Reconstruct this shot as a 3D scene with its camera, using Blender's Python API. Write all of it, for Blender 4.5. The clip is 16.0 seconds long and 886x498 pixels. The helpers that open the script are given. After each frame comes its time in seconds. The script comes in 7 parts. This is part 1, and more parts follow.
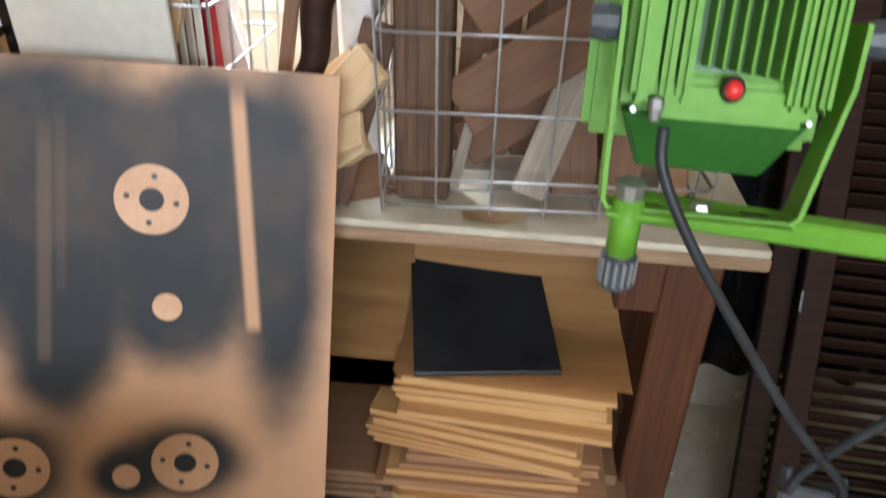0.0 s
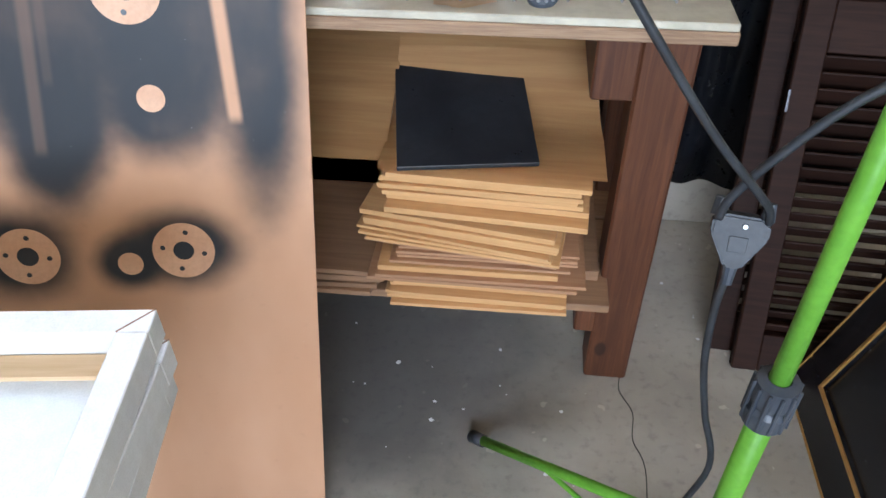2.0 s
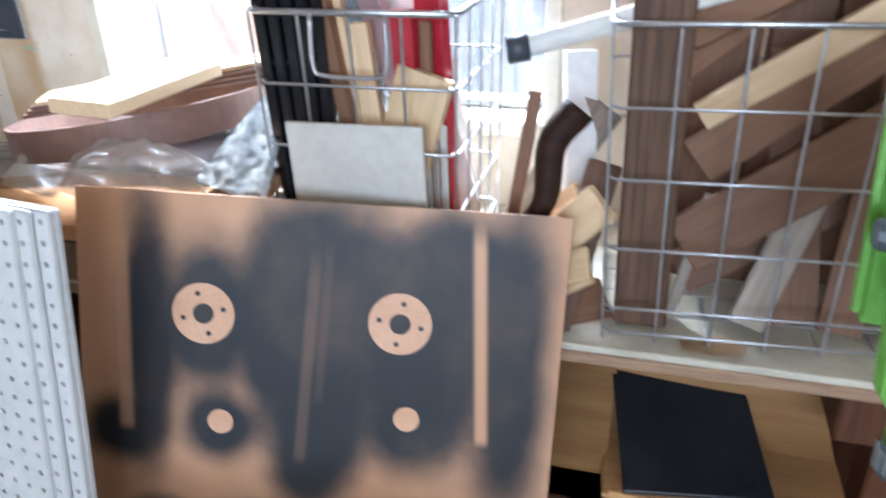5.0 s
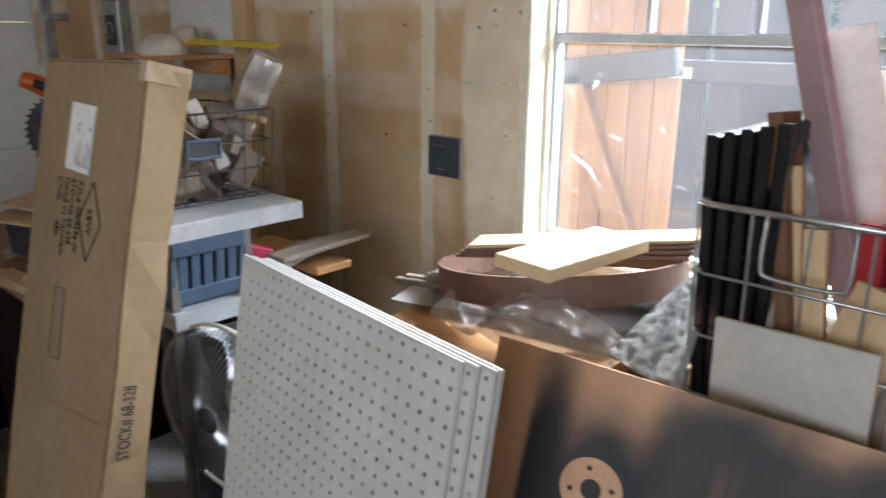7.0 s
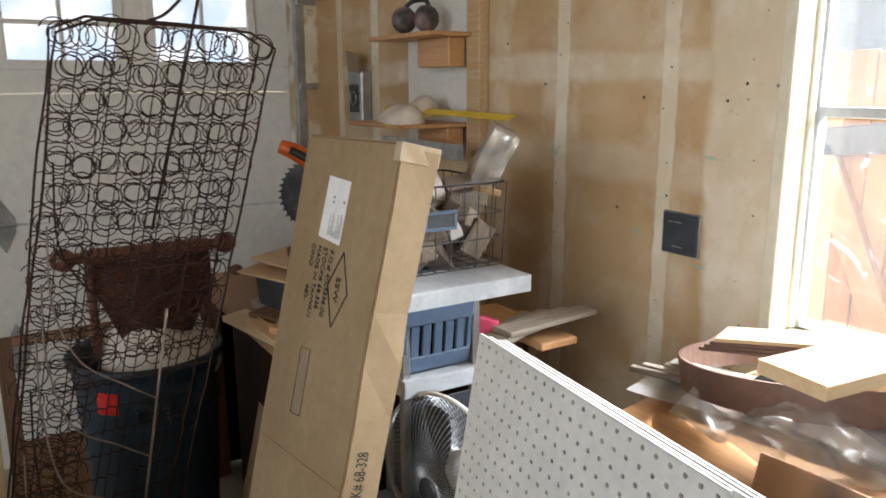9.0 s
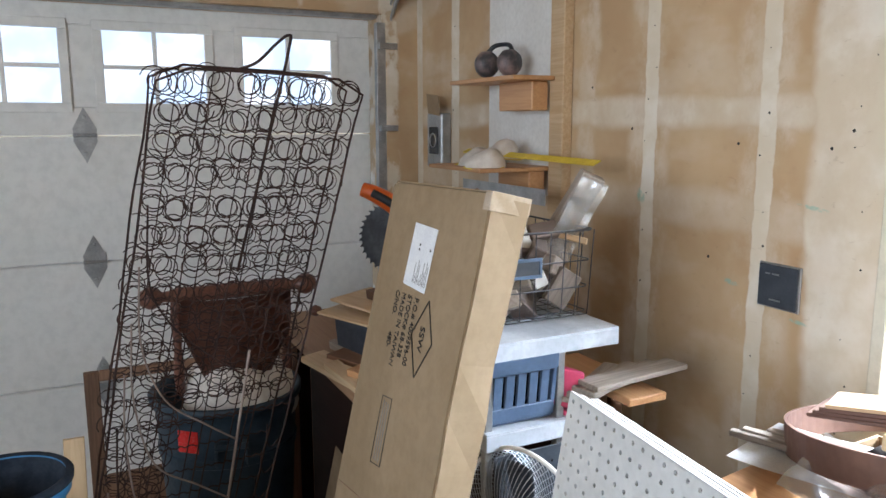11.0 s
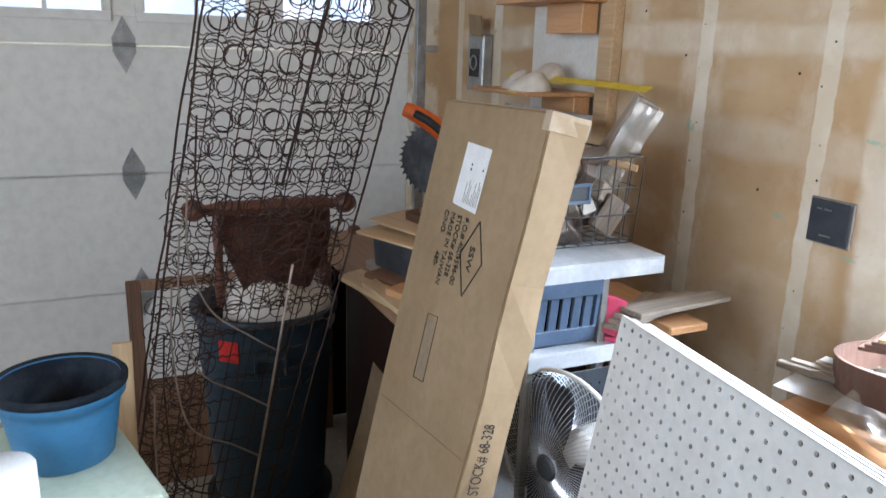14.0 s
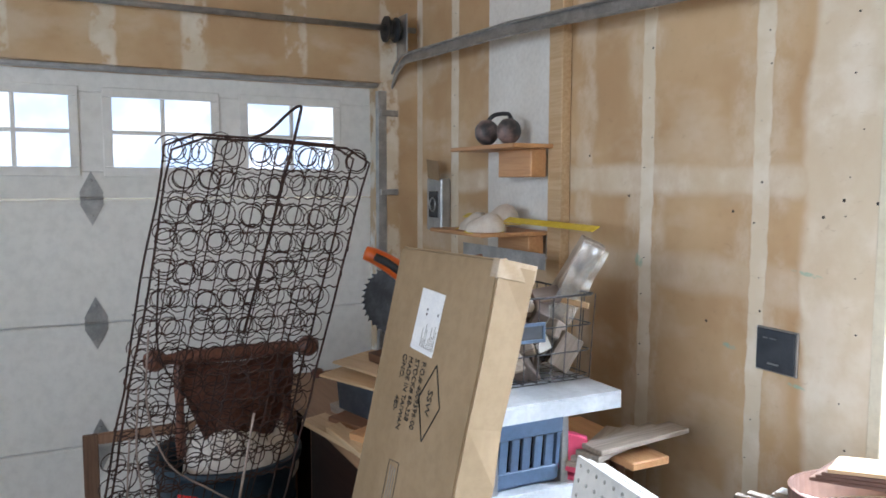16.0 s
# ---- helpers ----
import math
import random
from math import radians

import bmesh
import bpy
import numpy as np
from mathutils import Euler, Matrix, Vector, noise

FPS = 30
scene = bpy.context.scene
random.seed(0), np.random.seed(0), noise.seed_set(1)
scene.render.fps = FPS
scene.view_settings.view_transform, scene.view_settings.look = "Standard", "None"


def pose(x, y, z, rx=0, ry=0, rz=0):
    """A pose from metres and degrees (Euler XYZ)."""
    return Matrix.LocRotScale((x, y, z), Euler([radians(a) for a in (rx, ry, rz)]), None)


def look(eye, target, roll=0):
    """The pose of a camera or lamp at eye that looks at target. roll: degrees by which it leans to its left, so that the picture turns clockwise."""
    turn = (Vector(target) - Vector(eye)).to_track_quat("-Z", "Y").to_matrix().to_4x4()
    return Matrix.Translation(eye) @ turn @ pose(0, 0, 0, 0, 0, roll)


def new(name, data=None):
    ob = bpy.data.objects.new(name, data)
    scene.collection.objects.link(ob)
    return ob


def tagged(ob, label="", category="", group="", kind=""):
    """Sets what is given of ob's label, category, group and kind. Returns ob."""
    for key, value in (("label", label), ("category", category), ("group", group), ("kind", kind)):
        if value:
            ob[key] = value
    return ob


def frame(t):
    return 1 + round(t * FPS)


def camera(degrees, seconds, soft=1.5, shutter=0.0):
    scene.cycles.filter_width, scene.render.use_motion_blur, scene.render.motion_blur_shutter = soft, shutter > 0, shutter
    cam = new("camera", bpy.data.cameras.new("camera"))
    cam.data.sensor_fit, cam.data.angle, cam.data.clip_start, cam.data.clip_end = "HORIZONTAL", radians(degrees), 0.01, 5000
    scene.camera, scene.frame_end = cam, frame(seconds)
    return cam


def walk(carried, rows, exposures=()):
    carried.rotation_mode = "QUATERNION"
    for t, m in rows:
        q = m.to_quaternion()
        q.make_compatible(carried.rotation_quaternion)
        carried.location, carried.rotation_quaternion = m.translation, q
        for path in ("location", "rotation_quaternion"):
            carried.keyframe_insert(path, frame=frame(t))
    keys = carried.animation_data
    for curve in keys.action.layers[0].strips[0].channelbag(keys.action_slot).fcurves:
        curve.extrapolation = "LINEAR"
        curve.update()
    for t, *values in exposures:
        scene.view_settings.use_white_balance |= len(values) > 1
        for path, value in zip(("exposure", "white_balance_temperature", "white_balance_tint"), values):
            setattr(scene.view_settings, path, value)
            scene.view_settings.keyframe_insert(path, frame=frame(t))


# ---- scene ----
cam = camera(61.1, 16.0, 1.5, 0.5)
PATH = [
    (0, (0.141, 0.087, 1.402), (0.002, 1.797, 0.374), 2.3),
    (0.5, (0.179, 0.043, 1.367), (0.018, 1.673, 0.219), 3.4),
    (1, (0.204, 0.019, 1.356), (0.03, 1.592, 0.134), 2.9),
    (1.5, (0.215, 0.004, 1.333), (0.046, 1.534, 0.055), 1.3),
    (2, (0.222, -0.01, 1.33), (0.047, 1.492, 0.021), -0.5),
    (2.5, (0.231, -0.02, 1.338), (0.033, 1.493, 0.045), -2.0),
    (3, (0.233, -0.028, 1.358), (-0.013, 1.527, 0.124), -2.6),
    (5.5, (-0.034, 0.052, 1.559), (-0.723, 1.745, 0.747), -1.6),
    (6, (-0.071, 0.035, 1.575), (-0.98, 1.666, 0.858), -1.0),
    (6.5, (-0.084, 0.027, 1.595), (-1.199, 1.573, 0.992), 0.3),
    (7, (-0.11, 0.011, 1.596), (-1.411, 1.422, 1.033), 0.5),
    (7.5, (-0.126, -0.003, 1.602), (-1.557, 1.289, 1.071), 0.1),
    (8, (-0.136, -0.017, 1.632), (-1.658, 1.194, 1.165), -0.5),
    (8.5, (-0.151, -0.009, 1.637), (-1.759, 1.1, 1.204), -0.6),
    (9, (-0.191, -0.011, 1.641), (-1.854, 1.013, 1.212), -0.2),
    (9.5, (-0.205, -0.011, 1.656), (-1.917, 0.946, 1.262), 0.1),
    (12, (-0.259, -0.036, 1.66), (-2.039, 0.809, 1.315), 0.4),
    (12.5, (-0.266, -0.04, 1.648), (-2.039, 0.784, 1.224), 1.2),
    (13, (-0.281, -0.048, 1.632), (-2.034, 0.758, 1.107), 2.0),
    (13.5, (-0.279, -0.062, 1.631), (-2.023, 0.737, 1.066), 2.3),
    (14, (-0.267, -0.078, 1.64), (-2.022, 0.73, 1.122), 1.8),
    (14.5, (-0.262, -0.08, 1.644), (-2.026, 0.751, 1.202), 1.4),
    (15, (-0.245, -0.086, 1.661), (-2.029, 0.755, 1.328), 1.6),
    (15.5, (-0.228, -0.091, 1.677), (-2.019, 0.768, 1.45), 1.1),
    (16, (-0.216, -0.07, 1.678), (-1.994, 0.83, 1.503), 0.1),
]
EXPOSURES = [(0.0, 1.35, 6400, 10), (1.5, 1.85, 5700, 10), (3.0, 1.75, 5600, 10), (5.5, 1.15, 5500, 10), (6.0, 0.8, 5700, 10), (6.5, 0.25, 6000, 10), (7.5, 0.4, 6800, 10), (8.5, 0.65, 7000, 10), (9.5, 0.85, 6400, 10), (12.0, 1.17, 5900, 10), (16.0, 1.15, 5850, 10)]
walk(cam, [(t, look(eye, target, roll)) for t, eye, target, roll in PATH], EXPOSURES)

# ---- light ----
SUN_WAY = Vector((0.16, -0.72, -0.64)).normalized()
world = bpy.data.worlds.new("sky")
scene.world = world
world.use_nodes = True
wn = world.node_tree.nodes
sky = wn.new("ShaderNodeTexSky")
sky.sky_type, sky.sun_disc = "NISHITA", False
sky.sun_elevation = math.asin(-SUN_WAY.z)
sky.sun_rotation = math.atan2(-SUN_WAY.x, -SUN_WAY.y)
world.node_tree.links.new(sky.outputs[0], wn["Background"].inputs[0])
wn["Background"].inputs[1].default_value = 0.15
sun = new("sun", bpy.data.lights.new("sun", "SUN"))
sun.data.energy, sun.data.angle, sun.data.color = 5.0, radians(0.5), (1.0, 0.94, 0.84)
sun.rotation_euler = SUN_WAY.to_track_quat("-Z", "Y").to_euler()


def daylight(name, at, towards, w, h, power, color=(0.86, 0.93, 1.0)):
    """An added area lamp that stands in for sky light reaching the room."""
    lamp = new(name, bpy.data.lights.new(name, "AREA"))
    lamp.data.shape, lamp.data.size, lamp.data.size_y = "RECTANGLE", w, h
    lamp.data.energy, lamp.data.color = power, color
    lamp.matrix_world = look(at, towards)
    return lamp


# unseen lamp over the fence, strengthening the sky light through the window
daylight("window_daylight", (-0.55, 3.30, 2.95), (-0.80, 0.9, 1.05), 3.0, 1.0, 620)
# fill lamp added behind the camera; its real source is unknown
daylight("rear_fill", (0.4, -2.62, 1.98), (0.0, 0.0, 2.15), 2.2, 1.15, 50, (0.88, 0.94, 1.0))

# ---- materials ----
class Mat:
    """A small helper that wires a node material."""

    def __init__(self, name, rough=0.6, metal=0.0, spec=0.5):
        self.m = bpy.data.materials.new(name)
        self.m.use_nodes = True
        self.t = self.m.node_tree
        self.b = self.t.nodes["Principled BSDF"]
        self.b.inputs["Roughness"].default_value = rough
        self.b.inputs["Metallic"].default_value = metal
        self.b.inputs["Specular IOR Level"].default_value = spec
        self.co = self.t.nodes.new("ShaderNodeTexCoord").outputs["Object"]

    def n(self, kind, **kw):
        node = self.t.nodes.new(kind)
        for k, v in kw.items():
            if k == "operation":
                node.operation = v
            elif k == "blend":
                node.blend_type = v
            elif k == "kind":
                node.feature = v
            elif k == "clamp":
                node.use_clamp = v
        return node

    def link(self, a, b):
        self.t.links.new(a, b)

    def put(self, sock, v):
        if hasattr(v, "is_output"):
            self.link(v, sock)
        else:
            sock.default_value = v

    def math(self, op, a, b=0.0, c=None, clamp=False):
        node = self.n("ShaderNodeMath", operation=op, clamp=clamp)
        self.put(node.inputs[0], a)
        self.put(node.inputs[1], b)
        if c is not None:
            self.put(node.inputs[2], c)
        return node.outputs[0]

    def noise(self, scale=5.0, detail=4.0, rough=0.55, stretch=(1, 1, 1), shift=(0, 0, 0), distort=0.0):
        mp = self.n("ShaderNodeMapping")
        mp.inputs["Scale"].default_value = stretch
        mp.inputs["Location"].default_value = shift
        self.link(self.co, mp.inputs[0])
        nz = self.n("ShaderNodeTexNoise")
        nz.inputs["Scale"].default_value, nz.inputs["Detail"].default_value = scale, detail
        nz.inputs["Roughness"].default_value, nz.inputs["Distortion"].default_value = rough, distort
        self.link(mp.outputs[0], nz.inputs["Vector"])
        return nz.outputs[0]

    def step(self, v, lo, hi):
        node = self.n("ShaderNodeMapRange")
        node.interpolation_type = "SMOOTHSTEP"
        self.link(v, node.inputs[0])
        node.inputs[1].default_value, node.inputs[2].default_value = lo, hi
        return node.outputs[0]

    def mix(self, f, a, b, blend="MIX"):
        node = self.n("ShaderNodeMixRGB", blend=blend)
        self.put(node.inputs[0], f)
        for s, v in ((node.inputs[1], a), (node.inputs[2], b)):
            self.put(s, (*v, 1.0) if isinstance(v, tuple) and len(v) == 3 else v)
        return node.outputs[0]

    def xyz(self):
        node = self.n("ShaderNodeSeparateXYZ")
        self.link(self.co, node.inputs[0])
        return node.outputs

    def color(self, v):
        self.put(self.b.inputs["Base Color"], (*v, 1.0) if isinstance(v, tuple) else v)
        return self

    def roughness(self, v):
        self.put(self.b.inputs["Roughness"], v)
        return self

    def bump(self, h, strength=0.3, dist=0.002):
        node = self.n("ShaderNodeBump")
        node.inputs["Strength"].default_value, node.inputs["Distance"].default_value = strength, dist
        self.link(h, node.inputs["Height"])
        self.link(node.outputs[0], self.b.inputs["Normal"])
        return self

    def rand(self):
        return self.n("ShaderNodeObjectInfo").outputs["Random"]


def worn(name, a, b, scale=8.0, rough=0.6, metal=0.0, bump=0.2, stretch=(1, 1, 1), vary=0.0, spec=0.5, lo=0.35, hi=0.68):
    """Two tones mixed by coarse and fine noise, with relief."""
    k = Mat(name, rough, metal, spec)
    big = k.step(k.noise(scale, 5, 0.6, stretch), lo, hi)
    fine = k.noise(scale * 9, 4, 0.6, stretch)
    c = k.mix(big, a, b)
    c = k.mix(k.math("MULTIPLY", k.step(fine, 0.35, 0.75), 0.25), c, tuple(v * 0.6 for v in a))
    if vary:
        c = k.mix(vary, c, k.mix(k.rand(), tuple(v * 0.45 for v in a), tuple(min(1, v * 1.35) for v in b)))
    k.color(c)
    k.roughness(k.math("MULTIPLY_ADD", fine, 0.25, rough - 0.12))
    k.bump(fine, bump, 0.0015)
    return k.m


def wood(name, a, b, axis="X", scale=5.0, rough=0.6, vary=0.3, stain=0.3, knots=0.0):
    """Wood with grain along one axis of the piece, tone varied from piece to piece."""
    k = Mat(name, rough)
    st = {"X": (0.12, 2.2, 2.2), "Y": (2.2, 0.12, 2.2), "Z": (2.2, 2.2, 0.12)}[axis]
    grain = k.noise(scale * 9, 6, 0.65, st, distort=0.6)
    broad = k.noise(scale * 1.3, 3, 0.5, st)
    c = k.mix(k.step(grain, 0.3, 0.72), a, b)
    c = k.mix(k.math("MULTIPLY", k.step(broad, 0.45, 0.75), stain), c, tuple(v * 0.5 for v in a))
    if vary:
        c = k.mix(vary, c, k.mix(k.rand(), tuple(v * 0.5 for v in a), tuple(min(1, v * 1.3) for v in b)))
    if knots:
        vo = k.n("ShaderNodeTexVoronoi")
        mp = k.n("ShaderNodeMapping")
        mp.inputs["Scale"].default_value = (11, 11, 6)
        k.link(k.co, mp.inputs[0])
        k.link(mp.outputs[0], vo.inputs["Vector"])
        vo.inputs["Scale"].default_value = 1.0
        spot = k.math("SUBTRACT", 1.0, k.step(vo.outputs["Distance"], 0.10, 0.17))
        c = k.mix(k.math("MULTIPLY", spot, knots), c, tuple(v * 0.22 for v in a))
    k.color(c)
    k.bump(grain, 0.25, 0.0012)
    return k.m


def wall_board(name, lit_side):
    """Unpainted gypsum board: tan paper with bands of off-white joint compound over its seams."""
    k = Mat(name, 0.85, spec=0.25)
    x, y, z = k.xyz()
    along = x if lit_side else y
    wob = k.math("MULTIPLY", k.math("SUBTRACT", k.noise(3.0, 4), 0.5), 0.12)
    wob2 = k.math("MULTIPLY", k.math("SUBTRACT", k.noise(14.0, 4, shift=(3, 1, 5)), 0.5), 0.022)
    w = k.math("ADD", k.math("ADD", along, wob2), k.math("MULTIPLY", wob, 0.12 if lit_side else 0.35))
    broad = k.math("ADD", along, k.math("MULTIPLY", wob, 1.1))
    rag = k.step(k.noise(6.0, 5, 0.65, (1, 1, 0.7), (1, 8, 2)), 0.38, 0.62)
    mask = None

    def band(v, c, half, soft, amount):
        d = k.math("ABSOLUTE", k.math("SUBTRACT", v, c))
        return k.math("MULTIPLY", k.math("SUBTRACT", 1.0, k.step(d, half * (1 - soft), half * (1 + soft))), amount)

    def over(m):
        return m if mask is None else k.math("MAXIMUM", mask, m)
    if lit_side:
        # taped seams: a crisp trowelled strip and a ragged feathered skirt round it
        for c, half in ((-3.62, 0.06), (-3.22, 0.035), (-1.972, 0.028), (-1.555, 0.026), (0.05, 0.05)):
            mask = over(band(w, c, half, 0.12, 0.95))
        for c, half in ((-1.972, 0.075), (-1.555, 0.085), (-2.28, 0.05)):
            mask = over(k.math("MULTIPLY", band(broad, c, half, 0.35, 0.55), rag))
        # the wide skimmed field beside the window
        mask = over(k.math("MULTIPLY", k.math("GREATER_THAN", x, -1.9), k.math("MULTIPLY", k.step(broad, -1.435, -1.405), k.math("MULTIPLY_ADD", rag, 0.18, 0.76))))
    else:
        for c, half in ((-1.6, 0.05), (-0.9, 0.05), (-0.28, 0.05), (0.10, 0.05), (0.46, 0.055), (0.90, 0.05), (1.36, 0.05)):
            mask = over(k.math("MULTIPLY", band(w, c, half, 0.2, 0.9), k.step(k.noise(7.0, 4, 0.6, (1, 1, 0.8), (4, 4, 4)), 0.44, 0.54)))
    zz = k.math("ADD", z, k.math("MULTIPLY", wob, 0.55))
    for c, half, amount in ((1.69, 0.042, 0.85), (1.425, 0.05, 0.5), (0.45, 0.06, 0.7)) if lit_side else ((2.68, 0.06, 0.7),):
        mask = over(k.math("MULTIPLY", band(zz, c, half, 0.45, amount), k.math("MULTIPLY_ADD", rag, 0.4, 0.6)))
    # knife-smeared skim coat in broad patches
    skim = k.math("MULTIPLY", k.step(k.noise(1.9, 4, 0.55, (1, 1, 1.9), (2, 0, 7)), 0.5, 0.64), 0.34)
    mask = over(skim)
    paper = k.mix(k.step(k.noise(2.6, 4), 0.35, 0.68), (0.47, 0.315, 0.175), (0.57, 0.415, 0.25))
    paper = k.mix(k.math("MULTIPLY", k.step(k.noise(30, 5), 0.55, 0.8), 0.22), paper, (0.36, 0.25, 0.15))
    mud = k.mix(k.step(k.noise(9, 4), 0.4, 0.7), (0.68, 0.60, 0.47), (0.78, 0.72, 0.62))
    c = k.mix(mask, paper, mud)
    # sanding scuffs and dirty rubs
    scuff = k.math("MULTIPLY", k.step(k.noise(24, 5, 0.7, (1, 1, 2.2), (5, 5, 5), 0.8), 0.62, 0.70), 0.22)
    c = k.mix(scuff, c, (0.30, 0.20, 0.12))
    if lit_side:
        # blue-green chalk strokes
        for cx, cz, rx, rz in ((-1.41, 1.462, 0.05, 0.006), (-1.64, 1.245, 0.03, 0.008), (-1.43, 1.185, 0.03, 0.006), (-2.0, 1.44, 0.02, 0.03)):
            ex = k.math("DIVIDE", k.math("SUBTRACT", x, cx), rx)
            ez = k.math("DIVIDE", k.math("ADD", k.math("SUBTRACT", z, cz), k.math("MULTIPLY", k.math("SUBTRACT", x, cx), 0.12)), rz)
            d = k.math("ADD", k.math("MULTIPLY", ex, ex), k.math("MULTIPLY", ez, ez))
            stroke = k.math("MULTIPLY", k.math("SUBTRACT", 1.0, k.step(d, 0.2, 1.1)), k.step(k.noise(60, 3), 0.36, 0.6))
            c = k.mix(k.math("MULTIPLY", stroke, 0.6), c, (0.22, 0.48, 0.40))
    k.color(c)
    k.bump(k.math("ADD", mask, k.math("MULTIPLY", k.noise(60, 4), 0.3)), 0.3, 0.002)
    return k.m


def concrete():
    k = Mat("concrete_floor", 0.75, spec=0.4)
    base = k.mix(k.step(k.noise(2.5, 5), 0.35, 0.7), (0.31, 0.28, 0.235), (0.45, 0.41, 0.345))
    base = k.mix(k.math("MULTIPLY", k.step(k.noise(45, 5), 0.5, 0.75), 0.3), base, (0.13, 0.12, 0.11))
    spots = k.math("MULTIPLY", k.step(k.noise(26, 2, 0.4, shift=(4, 2, 0)), 0.70, 0.73), 0.7)
    base = k.mix(spots, base, (0.55, 0.50, 0.40))
    # ragged round patch under the bench, darkened towards its middle
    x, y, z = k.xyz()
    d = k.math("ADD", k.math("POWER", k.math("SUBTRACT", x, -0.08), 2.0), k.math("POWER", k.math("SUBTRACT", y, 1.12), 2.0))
    dark_patch = k.math("SUBTRACT", 1.0, k.step(k.math("ADD", k.math("SQRT", d), k.math("MULTIPLY", k.noise(6, 4), 0.25)), 0.30, 0.68))
    base = k.mix(k.math("MULTIPLY", dark_patch, 0.75), base, (0.045, 0.045, 0.05))
    k.color(base)
    k.bump(k.noise(70, 6), 0.3, 0.002)
    return k.m


def sprayed_board():
    """Primed hardboard with clouds of black spray paint round the places of the sprayed pieces."""
    k = Mat("sprayed_board", 0.5, spec=0.3)
    x, y, z = k.xyz()
    wob = k.math("MULTIPLY", k.math("SUBTRACT", k.noise(6, 4, 0.55), 0.5), 0.11)
    dark = None
    for cx, cz, rx, rz in SPRAY:
        ex = k.math("DIVIDE", k.math("SUBTRACT", x, cx), rx * 0.95)
        ez = k.math("DIVIDE", k.math("ADD", z, cz), rz * 0.95)
        d = k.math("SQRT", k.math("ADD", k.math("MULTIPLY", ex, ex), k.math("MULTIPLY", ez, ez)))
        m = k.math("SUBTRACT", 1.0, k.step(k.math("ADD", d, k.math("MULTIPLY", wob, 6.0)), 0.52, 1.30))
        m = k.math("SUBTRACT", 1.0, m)
        dark = m if dark is None else k.math("MULTIPLY", dark, m)
    dark = k.math("SUBTRACT", 1.0, dark)
    thin = k.math("MULTIPLY", k.step(k.noise(5.5, 4, 0.55, (1, 1, 0.7), (6, 0, 2)), 0.45, 0.75), 0.10)
    dark = k.math("MULTIPLY", dark, k.math("SUBTRACT", 1.0, thin))
    for cx, lean, z0, z1, r, amount in STREAKS:
        mid = k.math("MULTIPLY_ADD", z, -lean, cx)
        ex = k.math("ABSOLUTE", k.math("SUBTRACT", x, mid))
        m = k.math("SUBTRACT", 1.0, k.step(ex, r * 0.5, r * 1.6))
        zz = k.math("MULTIPLY", k.step(z, -z1 - 0.01, -z1 + 0.01), k.math("SUBTRACT", 1.0, k.step(z, -z0 - 0.03, -z0 + 0.03)))
        dark = k.math("MULTIPLY", dark, k.math("SUBTRACT", 1.0, k.math("MULTIPLY", k.math("MULTIPLY", m, zz), amount)))
    tan = k.mix(k.step(k.noise(3, 4, 0.6, (1, 1, 0.5)), 0.3, 0.7), (0.50, 0.28, 0.16), (0.57, 0.34, 0.21))
    tan = k.mix(k.math("MULTIPLY", k.step(k.noise(60, 3), 0.6, 0.8), 0.15), tan, (0.3, 0.17, 0.1))
    c = k.mix(k.math("MULTIPLY", dark, 0.995), tan, (0.022, 0.026, 0.031))
    dust = k.step(k.noise(330, 2), 0.745, 0.775)
    c = k.mix(k.math("MULTIPLY", dust, 0.75), c, (0.62, 0.60, 0.56))
    k.color(c)
    k.bump(k.noise(160, 3), 0.12, 0.0008)
    return k.m


def glass(name, tint=(0.95, 0.98, 1.0), rough=0.0):
    k = Mat(name, rough)
    k.b.inputs["Base Color"].default_value = (*tint, 1)
    k.b.inputs["Transmission Weight"].default_value = 1.0
    k.b.inputs["IOR"].default_value = 1.45
    return k.m


def dirty_pane():
    """Thin window glass with dust and old cobwebs on it."""
    k = Mat("dusty_window_glass", 0.05)
    t = k.n("ShaderNodeBsdfTransparent")
    g = k.n("ShaderNodeBsdfGlossy")
    g.inputs["Roughness"].default_value = 0.05
    d = k.n("ShaderNodeBsdfTranslucent")
    d.inputs["Color"].default_value = (0.70, 0.80, 0.92, 1)
    fr = k.n("ShaderNodeFresnel")
    a = k.n("ShaderNodeMixShader")
    k.link(fr.outputs[0], a.inputs[0]); k.link(t.outputs[0], a.inputs[1]); k.link(g.outputs[0], a.inputs[2])
    web = k.math("MULTIPLY", k.step(k.noise(7, 8, 0.75, (1, 1, 1), distort=2.5), 0.62, 0.70), 0.22)
    haze = k.math("ADD", web, k.math("MULTIPLY_ADD", k.noise(3, 4), 0.025, 0.006))
    o = k.n("ShaderNodeMixShader")
    k.link(haze, o.inputs[0]); k.link(a.outputs[0], o.inputs[1]); k.link(d.outputs[0], o.inputs[2])
    k.link(o.outputs[0], k.t.nodes["Material Output"].inputs[0])
    return k.m


